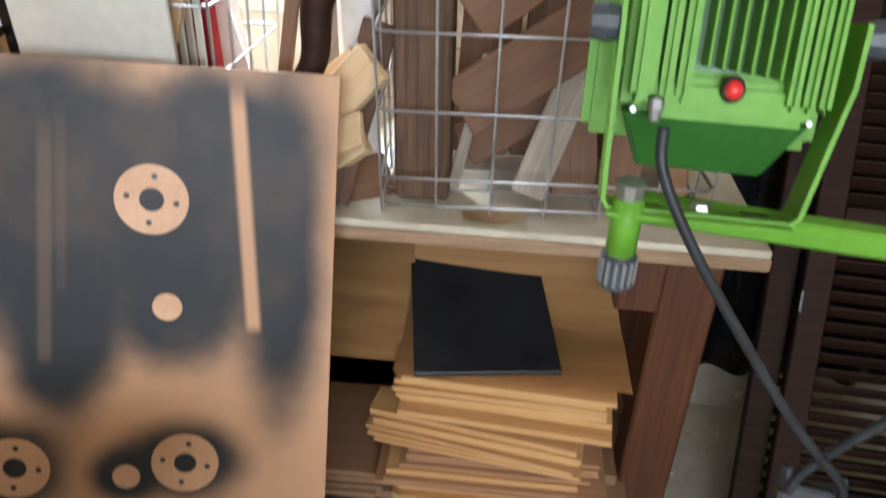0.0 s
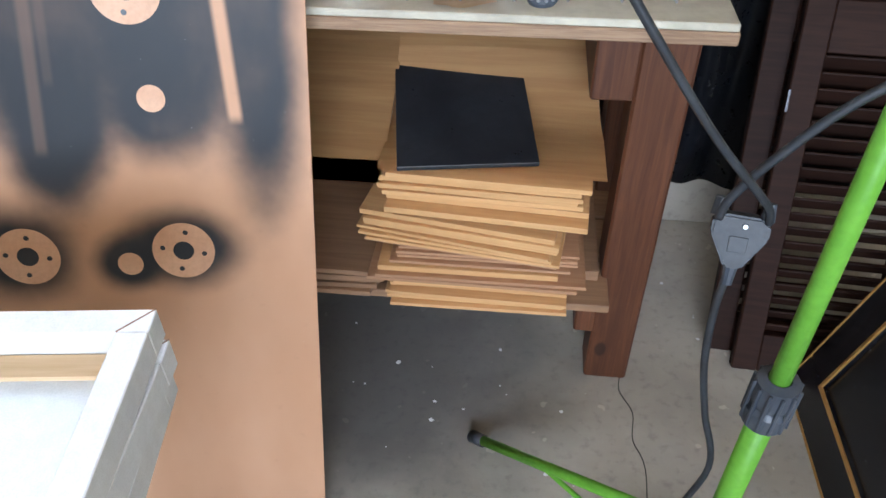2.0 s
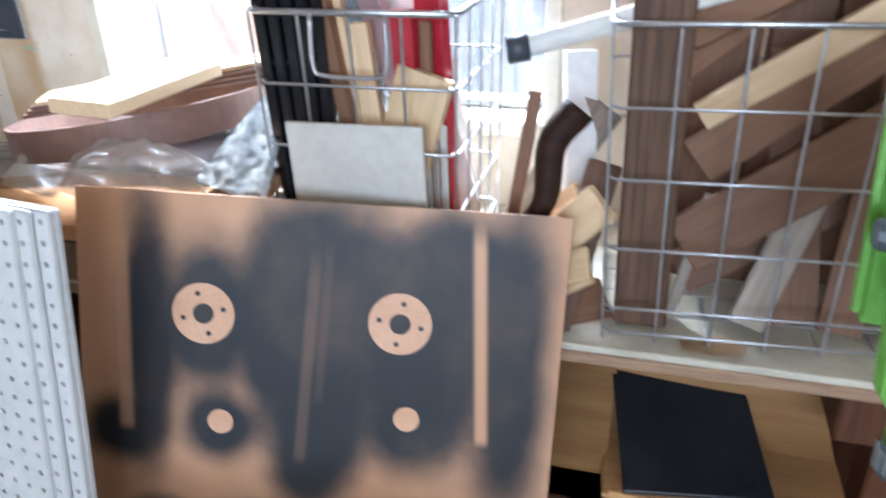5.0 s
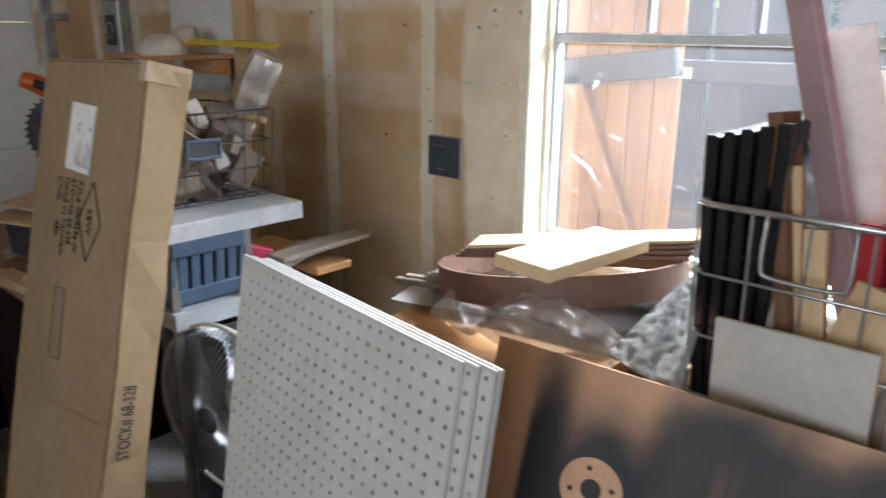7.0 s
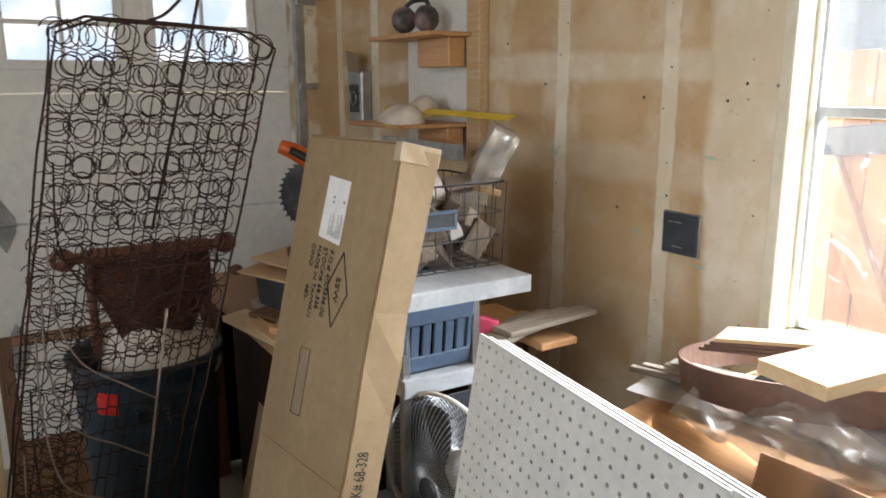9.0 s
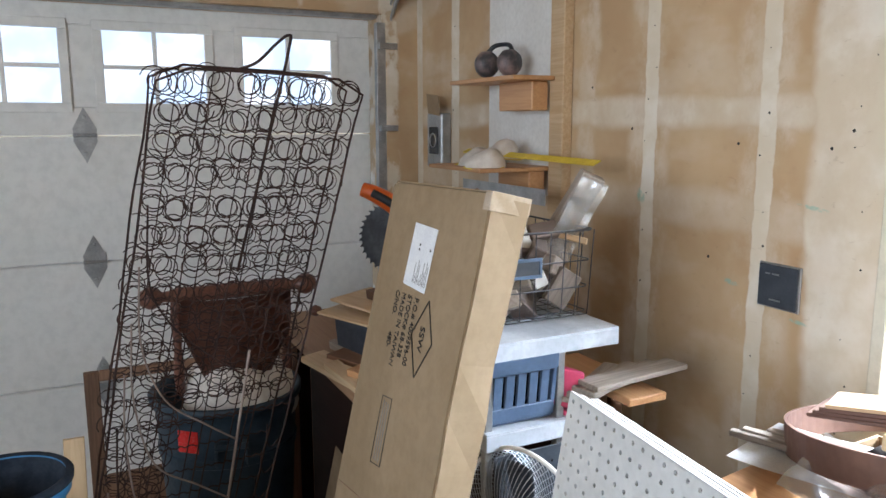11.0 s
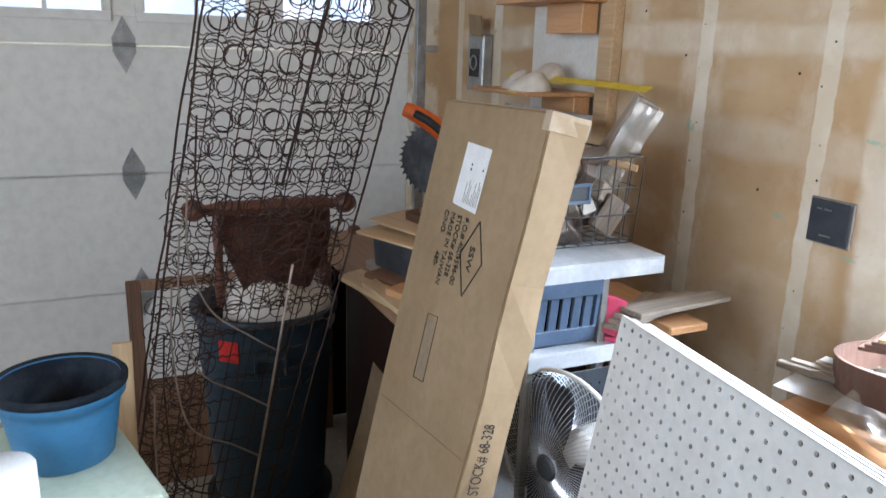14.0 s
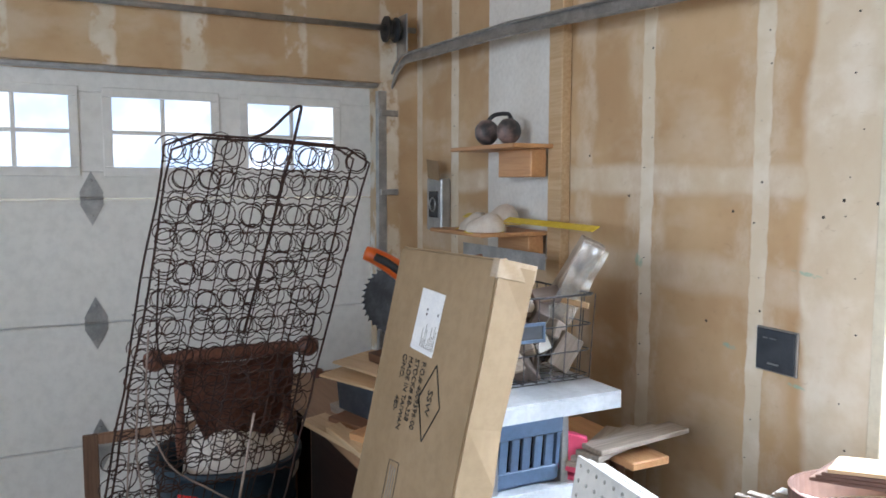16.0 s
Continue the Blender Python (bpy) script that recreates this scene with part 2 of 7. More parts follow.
# stencil clouds on the board: across, down, half widths
SPRAY = [(0.42, 0.17, 0.085, 0.19), (0.56, 0.07, 0.10, 0.07), (0.638, 0.235, 0.072, 0.30), (0.555, 0.20, 0.075, 0.22), (0.48, 0.17, 0.095, 0.16), (0.505, 0.33, 0.09, 0.09),
         (0.335, 0.10, 0.10, 0.13), (0.37, 0.28, 0.08, 0.18), (0.348, 0.33, 0.078, 0.18), (0.285, 0.20, 0.055, 0.20), (0.19, 0.18, 0.095, 0.14),
         (0.212, 0.35, 0.07, 0.07), (0.105, 0.21, 0.05, 0.24), (0.065, 0.365, 0.07, 0.06), (0.515, 0.555, 0.095, 0.075),
         (0.43, 0.575, 0.06, 0.052), (0.275, 0.56, 0.095, 0.085), (0.18, 0.585, 0.055, 0.05), (0.12, 0.52, 0.06, 0.05)]
STREAKS = [(0.582, 0.07, 0.03, 0.35, 0.0085, 1.0), (0.357, -0.06, 0.09, 0.40, 0.008, 0.13), (0.375, -0.05, 0.07, 0.30, 0.006, 0.06), (0.064, 0.01, 0.06, 0.365, 0.010, 0.6)]

M_DRYWALL = wall_board("bare_drywall", True)
M_DRYWALL_END = wall_board("bare_drywall_end", False)
M_PLAIN = worn("plain_wall_paint", (0.60, 0.55, 0.47), (0.66, 0.61, 0.52), 3, 0.85, bump=0.1)
M_CONCRETE = concrete()
M_STENCIL = sprayed_board()
M_TAN = worn("primed_hardboard", (0.60, 0.34, 0.20), (0.66, 0.40, 0.25), 12, 0.5, bump=0.08)
M_BENCH = worn("worn_painted_plywood", (0.62, 0.58, 0.46), (0.42, 0.38, 0.30), 6, 0.55, vary=0.0)
M_PLYEDGE = wood("plywood_edge", (0.22, 0.13, 0.08), (0.42, 0.28, 0.17), "X", 9, 0.7, 0.1)
M_REDWOOD = wood("reddish_fir", (0.065, 0.020, 0.008), (0.145, 0.052, 0.020), "Z", 4, 0.6, 0.15, 0.35, 0.8)
M_PLY = wood("birch_plywood", (0.53, 0.285, 0.112), (0.66, 0.40, 0.175), "X", 2.5, 0.5, 0.22, 0.16)
M_PLYAGED = wood("reddish_aged_ply", (0.34, 0.17, 0.085), (0.46, 0.26, 0.14), "X", 2.5, 0.6, 0.2, 0.2)
M_PLYDARK = wood("aged_plywood", (0.22, 0.12, 0.065), (0.34, 0.20, 0.11), "X", 3, 0.6, 0.3)
M_PINE = wood("pale_pine", (0.55, 0.37, 0.20), (0.70, 0.52, 0.32), "X", 4, 0.6, 0.25, 0.2)
M_SCRAP = wood("old_scrap_wood", (0.105, 0.047, 0.026), (0.24, 0.122, 0.066), "X", 5, 0.7, 0.55, 0.4)
M_SCRAPZ = wood("old_scrap_post", (0.14, 0.07, 0.04), (0.30, 0.17, 0.10), "Z", 5, 0.7, 0.4, 0.4)
M_POST = wood("dark_old_post", (0.055, 0.028, 0.016), (0.15, 0.078, 0.042), "X", 5, 0.75, 0.1, 0.4)
M_GREYWOOD = wood("weathered_grey_wood", (0.20, 0.16, 0.13), (0.42, 0.36, 0.30), "X", 5, 0.8, 0.3)
M_GREYBLOCK = wood("grey_brown_block", (0.10, 0.078, 0.066), (0.22, 0.175, 0.15), "X", 6, 0.7, 0.4, 0.4)
M_HOOP = worn("thin_bent_plywood", (0.13, 0.068, 0.05), (0.21, 0.118, 0.085), 5, 0.55)
M_BLACKBOARD = worn("black_sprayed_board", (0.012, 0.014, 0.018), (0.03, 0.034, 0.04), 6, 0.32, bump=0.05)
M_BLACK = worn("black_lacquer", (0.006, 0.006, 0.008), (0.016, 0.016, 0.018), 6, 0.22, bump=0.03)
M_GOLD = worn("gold_leaf_edge", (0.50, 0.27, 0.07), (0.62, 0.36, 0.11), 20, 0.35, 0.5)
M_LOUVER = wood("dark_brown_louver", (0.016, 0.007, 0.005), (0.034, 0.015, 0.010), "X", 4, 0.62, 0.2)
M_GREEN = worn("green_lamp_enamel", (0.120, 0.315, 0.030), (0.150, 0.365, 0.042), 10, 0.42, bump=0.05, spec=0.22)
# darker copy of the lamp green: shade on its chin and fin recess
M_GREENSHADE = worn("shaded_lamp_green", (0.03, 0.13, 0.022), (0.042, 0.16, 0.03), 10, 0.4, bump=0.05)
M_RUBBER = worn("black_rubber", (0.016, 0.018, 0.022), (0.03, 0.034, 0.04), 20, 0.5, bump=0.1)
M_PLASTIC = worn("grey_black_plastic", (0.035, 0.042, 0.055), (0.06, 0.07, 0.085), 20, 0.45, bump=0.05)
M_RED = worn("red_switch_cap", (0.65, 0.03, 0.03), (0.75, 0.05, 0.05), 20, 0.25, bump=0.0)
M_LOUVER.node_tree.nodes["Principled BSDF"].inputs["Specular IOR Level"].default_value = 0.15
M_REDPAINT = worn("red_painted_board", (0.36, 0.018, 0.03), (0.46, 0.035, 0.05), 8, 0.22, bump=0.05)
M_PINKBOARD = worn("mauve_faced_board", (0.38, 0.26, 0.275), (0.45, 0.32, 0.33), 5, 0.6, bump=0.05)
M_WIRE = worn("zinc_wire", (0.42, 0.43, 0.45), (0.56, 0.57, 0.60), 30, 0.32, 0.85, bump=0.1)
M_DARKWIRE = worn("dark_grey_wire", (0.07, 0.07, 0.075), (0.13, 0.13, 0.14), 30, 0.4, 0.7, bump=0.1)
M_RUST = worn("rusty_spring_wire", (0.03, 0.016, 0.014), (0.075, 0.036, 0.025), 16, 0.7, 0.35, bump=0.3)
M_TANWIRE = worn("bare_tan_wire", (0.30, 0.23, 0.20), (0.44, 0.36, 0.31), 16, 0.5, 0.4, bump=0.15)
M_STEEL = worn("galvanised_steel", (0.36, 0.37, 0.38), (0.50, 0.51, 0.52), 14, 0.42, 0.8, bump=0.1)
M_WHITE = worn("white_painted_board", (0.72, 0.70, 0.66), (0.78, 0.77, 0.74), 6, 0.55, bump=0.06)
M_CREAM = worn("cream_faced_board", (0.50, 0.48, 0.43), (0.56, 0.54, 0.49), 6, 0.55, bump=0.06)
M_CANVASBAR = worn("primed_stretcher_bar", (0.62, 0.615, 0.60), (0.67, 0.67, 0.66), 60, 0.6, bump=0.12)
M_CANVAS = worn("white_canvas", (0.60, 0.63, 0.64), (0.65, 0.68, 0.69), 60, 0.8, bump=0.25)
M_PEG = worn("white_pegboard_face", (0.53, 0.525, 0.51), (0.60, 0.595, 0.585), 5, 0.55, bump=0.06)
# hardboard back darkened to give the peg holes their shadow
M_PEGSHADE = worn("shaded_hardboard_back", (0.030, 0.020, 0.015), (0.06, 0.038, 0.027), 12, 0.8)
M_HARDBROWN = worn("brown_hardboard_edge", (0.20, 0.10, 0.06), (0.28, 0.15, 0.09), 12, 0.7)
M_CARDBOARD = worn("brown_cardboard", (0.265, 0.185, 0.105), (0.315, 0.225, 0.135), 3.5, 0.75, bump=0.08, spec=0.3)
M_INK = worn("black_ink", (0.02, 0.018, 0.016), (0.04, 0.035, 0.03), 60, 0.7)
M_PRINT = worn("faint_grey_print", (0.20, 0.19, 0.18), (0.30, 0.29, 0.27), 60, 0.7)
M_LABEL = worn("white_paper_label", (0.74, 0.74, 0.76), (0.80, 0.80, 0.80), 30, 0.6, bump=0.03)
M_TAPE = worn("clear_packing_tape", (0.34, 0.25, 0.16), (0.44, 0.34, 0.24), 20, 0.15, bump=0.2)
M_DOOR = worn("white_garage_door_paint", (0.75, 0.745, 0.72), (0.81, 0.80, 0.775), 2.5, 0.5, bump=0.05)
M_TRIM = worn("cream_trim_paint", (0.66, 0.62, 0.50), (0.74, 0.71, 0.60), 5, 0.5, bump=0.1)
M_SHELF = worn("white_metal_shelf", (0.44, 0.47, 0.51), (0.60, 0.63, 0.67), 8, 0.4, bump=0.05)
M_BLUECRATE = worn("slate_blue_plastic", (0.075, 0.12, 0.20), (0.10, 0.155, 0.25), 10, 0.45, bump=0.05)
M_PINK = worn("pink_foam_block", (0.62, 0.06, 0.14), (0.72, 0.10, 0.20), 10, 0.7)
M_POT = worn("blue_plastic_pot", (0.035, 0.15, 0.31), (0.05, 0.19, 0.37), 7, 0.4, bump=0.05)
M_POTIN = worn("mottled_dark_pot_inside", (0.010, 0.014, 0.022), (0.03, 0.036, 0.046), 12, 0.85, spec=0.15)
M_BIN = worn("dark_blue_grey_bin_plastic", (0.016, 0.034, 0.054), (0.028, 0.053, 0.08), 8, 0.5, bump=0.08)
M_PALEGREEN = worn("pale_green_cabinet_paint", (0.52, 0.62, 0.52), (0.60, 0.69, 0.60), 5, 0.45, bump=0.05)
M_YELLOW = worn("yellow_ruler_paint", (0.70, 0.52, 0.03), (0.78, 0.60, 0.06), 14, 0.4, bump=0.03)
M_ORANGE = worn("orange_saw_housing", (0.75, 0.13, 0.02), (0.82, 0.18, 0.03), 14, 0.4, bump=0.03)
M_GREYMETAL = worn("dusty_cast_grey", (0.16, 0.155, 0.15), (0.26, 0.25, 0.24), 14, 0.55, bump=0.15)
M_BLADE = worn("dark_saw_blade", (0.03, 0.03, 0.033), (0.07, 0.07, 0.075), 14, 0.35, 0.7)
M_BROWN = wood("red_brown_turned_wood", (0.085, 0.030, 0.018), (0.165, 0.062, 0.036), "X", 4, 0.4, 0.1)
M_MASK = worn("off_white_mask_fibre", (0.66, 0.60, 0.54), (0.74, 0.70, 0.64), 30, 0.9)
M_SHELFWOOD = wood("orange_pine_shelf", (0.48, 0.24, 0.10), (0.60, 0.34, 0.16), "X", 4, 0.5, 0.15)
M_FOAM = worn("pocked_grey_foam_board", (0.36, 0.39, 0.40), (0.54, 0.57, 0.58), 45, 0.8, bump=1.0)
M_HEAD = worn("grimy_ear_defender_shell", (0.05, 0.05, 0.055), (0.28, 0.20, 0.19), 16, 0.45)
M_FENCE = wood("cedar_fence", (0.045, 0.043, 0.047), (0.10, 0.09, 0.092), "Z", 4, 0.75, 0.45)
M_FENCEPALE = wood("new_fence_plank", (0.20, 0.10, 0.046), (0.30, 0.165, 0.082), "Z", 4, 0.7, 0.3)
M_STUCCO = worn("cream_stucco", (0.66, 0.60, 0.50), (0.74, 0.69, 0.60), 3, 0.9, bump=0.3)
M_LEAF = worn("shrub_leaf", (0.05, 0.10, 0.03), (0.10, 0.17, 0.05), 9, 0.5, bump=0.05)
M_SOIL = worn("dry_ground", (0.22, 0.17, 0.12), (0.32, 0.25, 0.18), 3, 0.9)
M_PANE = dirty_pane()
M_BAG = worn("black_plastic_sheet", (0.008, 0.009, 0.012), (0.02, 0.022, 0.03), 5, 0.3, bump=0.5)


def film_plastic():
    k = Mat("clear_wrinkled_film", 0.12)
    t, g = k.n("ShaderNodeBsdfTransparent"), k.n("ShaderNodeBsdfGlossy")
    d = k.n("ShaderNodeBsdfDiffuse")
    g.inputs["Roughness"].default_value = 0.18
    d.inputs["Color"].default_value = (0.50, 0.52, 0.54, 1)
    b = k.n("ShaderNodeBump")
    b.inputs["Strength"].default_value, b.inputs["Distance"].default_value = 0.7, 0.004
    k.link(k.noise(22, 5, 0.6, distort=1.5), b.inputs["Height"])
    k.link(b.outputs[0], g.inputs["Normal"])
    a = k.n("ShaderNodeMixShader"); a.inputs[0].default_value = 0.48
    o = k.n("ShaderNodeMixShader"); o.inputs[0].default_value = 0.30
    k.link(t.outputs[0], a.inputs[1]); k.link(d.outputs[0], a.inputs[2])
    k.link(a.outputs[0], o.inputs[1]); k.link(g.outputs[0], o.inputs[2])
    k.link(o.outputs[0], k.t.nodes["Material Output"].inputs[0])
    return k.m


M_FILM = film_plastic()


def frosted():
    """Frosted garage-door glazing that scatters daylight; emission adds the bright sky's glow."""
    k = Mat("frosted_door_glass_glow", 0.5)
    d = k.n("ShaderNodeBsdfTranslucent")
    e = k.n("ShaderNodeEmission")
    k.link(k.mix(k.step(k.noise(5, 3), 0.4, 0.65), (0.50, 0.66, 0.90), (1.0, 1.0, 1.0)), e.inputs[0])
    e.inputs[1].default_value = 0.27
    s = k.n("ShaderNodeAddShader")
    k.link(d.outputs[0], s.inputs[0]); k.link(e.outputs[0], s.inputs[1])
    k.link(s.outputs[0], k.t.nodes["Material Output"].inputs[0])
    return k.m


M_FROST = frosted()


# ---- building helpers ----
def mesh_object(name, bm, material, parent=None, label="", smooth=False):
    me = bpy.data.meshes.new(name)
    bm.to_mesh(me)
    bm.free()
    if smooth:
        for p in me.polygons:
            p.use_smooth = True
    me.materials.append(material)
    ob = new(name, me)
    if parent is not None:
        ob.parent = parent
    if label:
        tagged(ob, label)
    return ob


def part(name, bm, material, parent, label="", smooth=False):
    return mesh_object(name, bm, material, parent, label, smooth)


def thing(name, m, label, category, group="", kind=""):
    ob = new(name)
    ob.empty_display_size = 0.05
    ob.matrix_world = m
    return tagged(ob, label, category, group, kind)


def box(lo, hi, bevel=0.002, m=None, bm=None, seg=1):
    """A box from corner to corner with softened edges."""
    one = bmesh.new()
    bmesh.ops.create_cube(one, size=1.0)
    size = [b - a for a, b in zip(lo, hi)]
    mid = [(a + b) / 2 for a, b in zip(lo, hi)]
    bmesh.ops.transform(one, matrix=Matrix.Translation(mid) @ Matrix.Diagonal((*size, 1)), verts=one.verts)
    if bevel:
        bmesh.ops.bevel(one, geom=one.edges, offset=min(bevel, min(size) * 0.45), segments=seg, affect="EDGES")
    if m is not None:
        bmesh.ops.transform(one, matrix=m, verts=one.verts)
    return join(bm, one)


def join(bm, one):
    if bm is None:
        return one
    tmp = bpy.data.meshes.new("tmp")
    one.to_mesh(tmp)
    one.free()
    bm.from_mesh(tmp)
    bpy.data.meshes.remove(tmp)
    return bm


def tube(points, r, seg=6, closed=False, bm=None, r1=None):
    """A round bar swept along points."""
    bm = bm or bmesh.new()
    pts = [Vector(p) for p in points]
    n = len(pts)
    rings = []
    last = None
    for i, p in enumerate(pts):
        a = pts[(i - 1) % n] if closed or i > 0 else p
        b = pts[(i + 1) % n] if closed or i < n - 1 else p
        d = (b - a).normalized()
        side = last - d * last.dot(d) if last is not None else d.orthogonal()
        side = side.normalized() if side.length > 1e-6 else d.orthogonal().normalized()
        last = side
        up = d.cross(side)
        rr = r if r1 is None else r + (r1 - r) * i / max(1, n - 1)
        rings.append([bm.verts.new(p + (side * math.cos(k * math.tau / seg) + up * math.sin(k * math.tau / seg)) * rr) for k in range(seg)])
    for i in range(n if closed else n - 1):
        a, b = rings[i], rings[(i + 1) % n]
        for k in range(seg):
            bm.faces.new((a[k], a[(k + 1) % seg], b[(k + 1) % seg], b[k]))
    if not closed:
        bm.faces.new(rings[0][::-1])
        bm.faces.new(rings[-1])
    return bm


def lathe(profile, seg=32, bm=None, m=None):
    """A turned form from (radius, height) pairs round z."""
    one = bmesh.new()
    rings = []
    for r, z in profile:
        rings.append([one.verts.new((r * math.cos(k * math.tau / seg), r * math.sin(k * math.tau / seg), z)) for k in range(seg)] if r > 1e-5
                     else [one.verts.new((0, 0, z))])
    for a, b in zip(rings, rings[1:]):
        for k in range(seg):
            k2 = (k + 1) % seg
            if len(a) == 1 and len(b) > 1:
                one.faces.new((a[0], b[k2], b[k]))
            elif len(b) == 1 and len(a) > 1:
                one.faces.new((a[k], a[k2], b[0]))
            elif len(a) > 1:
                one.faces.new((a[k], a[k2], b[k2], b[k]))
    bmesh.ops.recalc_face_normals(one, faces=one.faces)
    if m is not None:
        bmesh.ops.transform(one, matrix=m, verts=one.verts)
    return join(bm, one)


def smooth_path(points, steps=6):
    """A rounded line through points."""
    p = [Vector(q) for q in points]
    p = [p[0] * 2 - p[1]] + p + [p[-1] * 2 - p[-2]]
    out = []
    for i in range(1, len(p) - 2):
        for s in range(steps):
            t = s / steps
            a, b, c, d = p[i - 1:i + 3]
            out.append(0.5 * ((2 * b) + (c - a) * t + (2 * a - 5 * b + 4 * c - d) * t * t + (3 * b - a - 3 * c + d) * t ** 3))
    return out + [p[-2]]


def sheet(lo, hi, nu, nv, height, bm=None):
    """A grid in x and y with a height, given as a function of the two."""
    bm = bm or bmesh.new()
    rows = []
    for i in range(nu + 1):
        x = lo[0] + (hi[0] - lo[0]) * i / nu
        rows.append([bm.verts.new((x, lo[1] + (hi[1] - lo[1]) * j / nv, height(x, lo[1] + (hi[1] - lo[1]) * j / nv))) for j in range(nv + 1)])
    for i in range(nu):
        for j in range(nv):
            bm.faces.new((rows[i][j], rows[i + 1][j], rows[i + 1][j + 1], rows[i][j + 1]))
    return bm


def thicken(bm, t):
    bmesh.ops.solidify(bm, geom=list(bm.faces), thickness=t)
    return bm


def axes(origin, ax, down):
    """A pose whose x runs along ax and whose -z runs along down."""
    x = Vector(ax).normalized()
    z = -(Vector(down) - x * Vector(down).dot(x)).normalized()
    y = z.cross(x)
    return Matrix.Translation(origin) @ Matrix((x, y, z)).transposed().to_4x4()


def plank(name, a, b, width, thick, material, label, category="plank", side=(0, 0, 1), bevel=0.0015, group=""):
    """A single plank from a to b; side is the way its broad face looks."""
    a, b = Vector(a), Vector(b)
    x = (b - a).normalized()
    n = Vector(side)
    n = (n - x * n.dot(x)).normalized()
    y = n.cross(x)
    m = Matrix.Translation((a + b) / 2) @ Matrix((x, y, n)).transposed().to_4x4()
    h = (b - a).length / 2
    ob = mesh_object(name, box((-h, -width / 2, -thick / 2), (h, width / 2, thick / 2), bevel), material)
    ob.matrix_world = m
    return tagged(ob, label, category, group)


# ---- setting ----
def structure(name, bm, material, label, category):
    return tagged(mesh_object(name, bm, material), label, category, kind="structure")


Y_WALL, X_DOOR, CEIL = 1.51, -3.72, 2.75
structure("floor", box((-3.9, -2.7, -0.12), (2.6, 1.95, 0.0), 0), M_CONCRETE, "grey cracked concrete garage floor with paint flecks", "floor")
structure("ceiling", box((-3.9, -2.7, CEIL), (2.6, 1.95, CEIL + 0.1), 0), M_DRYWALL_END, "unpainted tan gypsum board ceiling", "ceiling")
# window wall with its opening
W0, W1, WB, WT = -1.222, -0.185, 1.07, 2.12
bm = box((-3.9, Y_WALL, 0), (W0, Y_WALL + 0.14, CEIL), 0)
box((W0, Y_WALL, 0), (W1, Y_WALL + 0.14, WB), 0, bm=bm)
box((W0, Y_WALL, WT), (W1, Y_WALL + 0.14, CEIL), 0, bm=bm)
box((W1, Y_WALL, 0), (0.28, Y_WALL + 0.14, CEIL), 0, bm=bm)
structure("wall_north", bm, M_DRYWALL, "unpainted tan drywall with off-white taped joints", "wall")
bm = box((0.28, 1.78, 0.0), (2.6, 1.92, CEIL), 0)
box((0.28, Y_WALL + 0.14, 0), (0.40, 1.78, CEIL), 0, bm=bm)
structure("wall_north_recess", bm, M_PLAIN, "plain dim wall behind the bench end", "wall")
structure("curb", box((0.40, 1.70, 0.0), (2.5, 1.778, 0.16), 0.006), M_CONCRETE, "grey concrete curb along the wall foot", "curb")
bm = box((-3.9, 1.33, 0), (-3.62, Y_WALL, CEIL), 0)
box((-3.9, -2.7, 2.16), (-3.62, 1.33, CEIL), 0, bm=bm)
box((-3.9, -2.7, 0), (-3.62, -2.45, 2.16), 0, bm=bm)
structure("wall_west", bm, M_DRYWALL_END, "tan drywall header above the garage door", "wall")
structure("wall_east", box((2.5, -2.7, 0), (2.6, 1.78, CEIL), 0), M_PLAIN, "plain wall on the dim side", "wall")
# unseen rear wall, with an opening assumed for the fill lamp
bm = box((-3.9, -2.8, 0), (-0.75, -2.7, CEIL), 0)
box((1.55, -2.8, 0), (2.6, -2.7, CEIL), 0, bm=bm)
box((-0.75, -2.8, 2.6), (1.55, -2.7, CEIL), 0, bm=bm)
box((-0.75, -2.8, 0), (1.55, -2.7, 1.35), 0, bm=bm)
structure("wall_south", bm, M_PLAIN, "unseen plain wall with an assumed wide high opening", "wall")


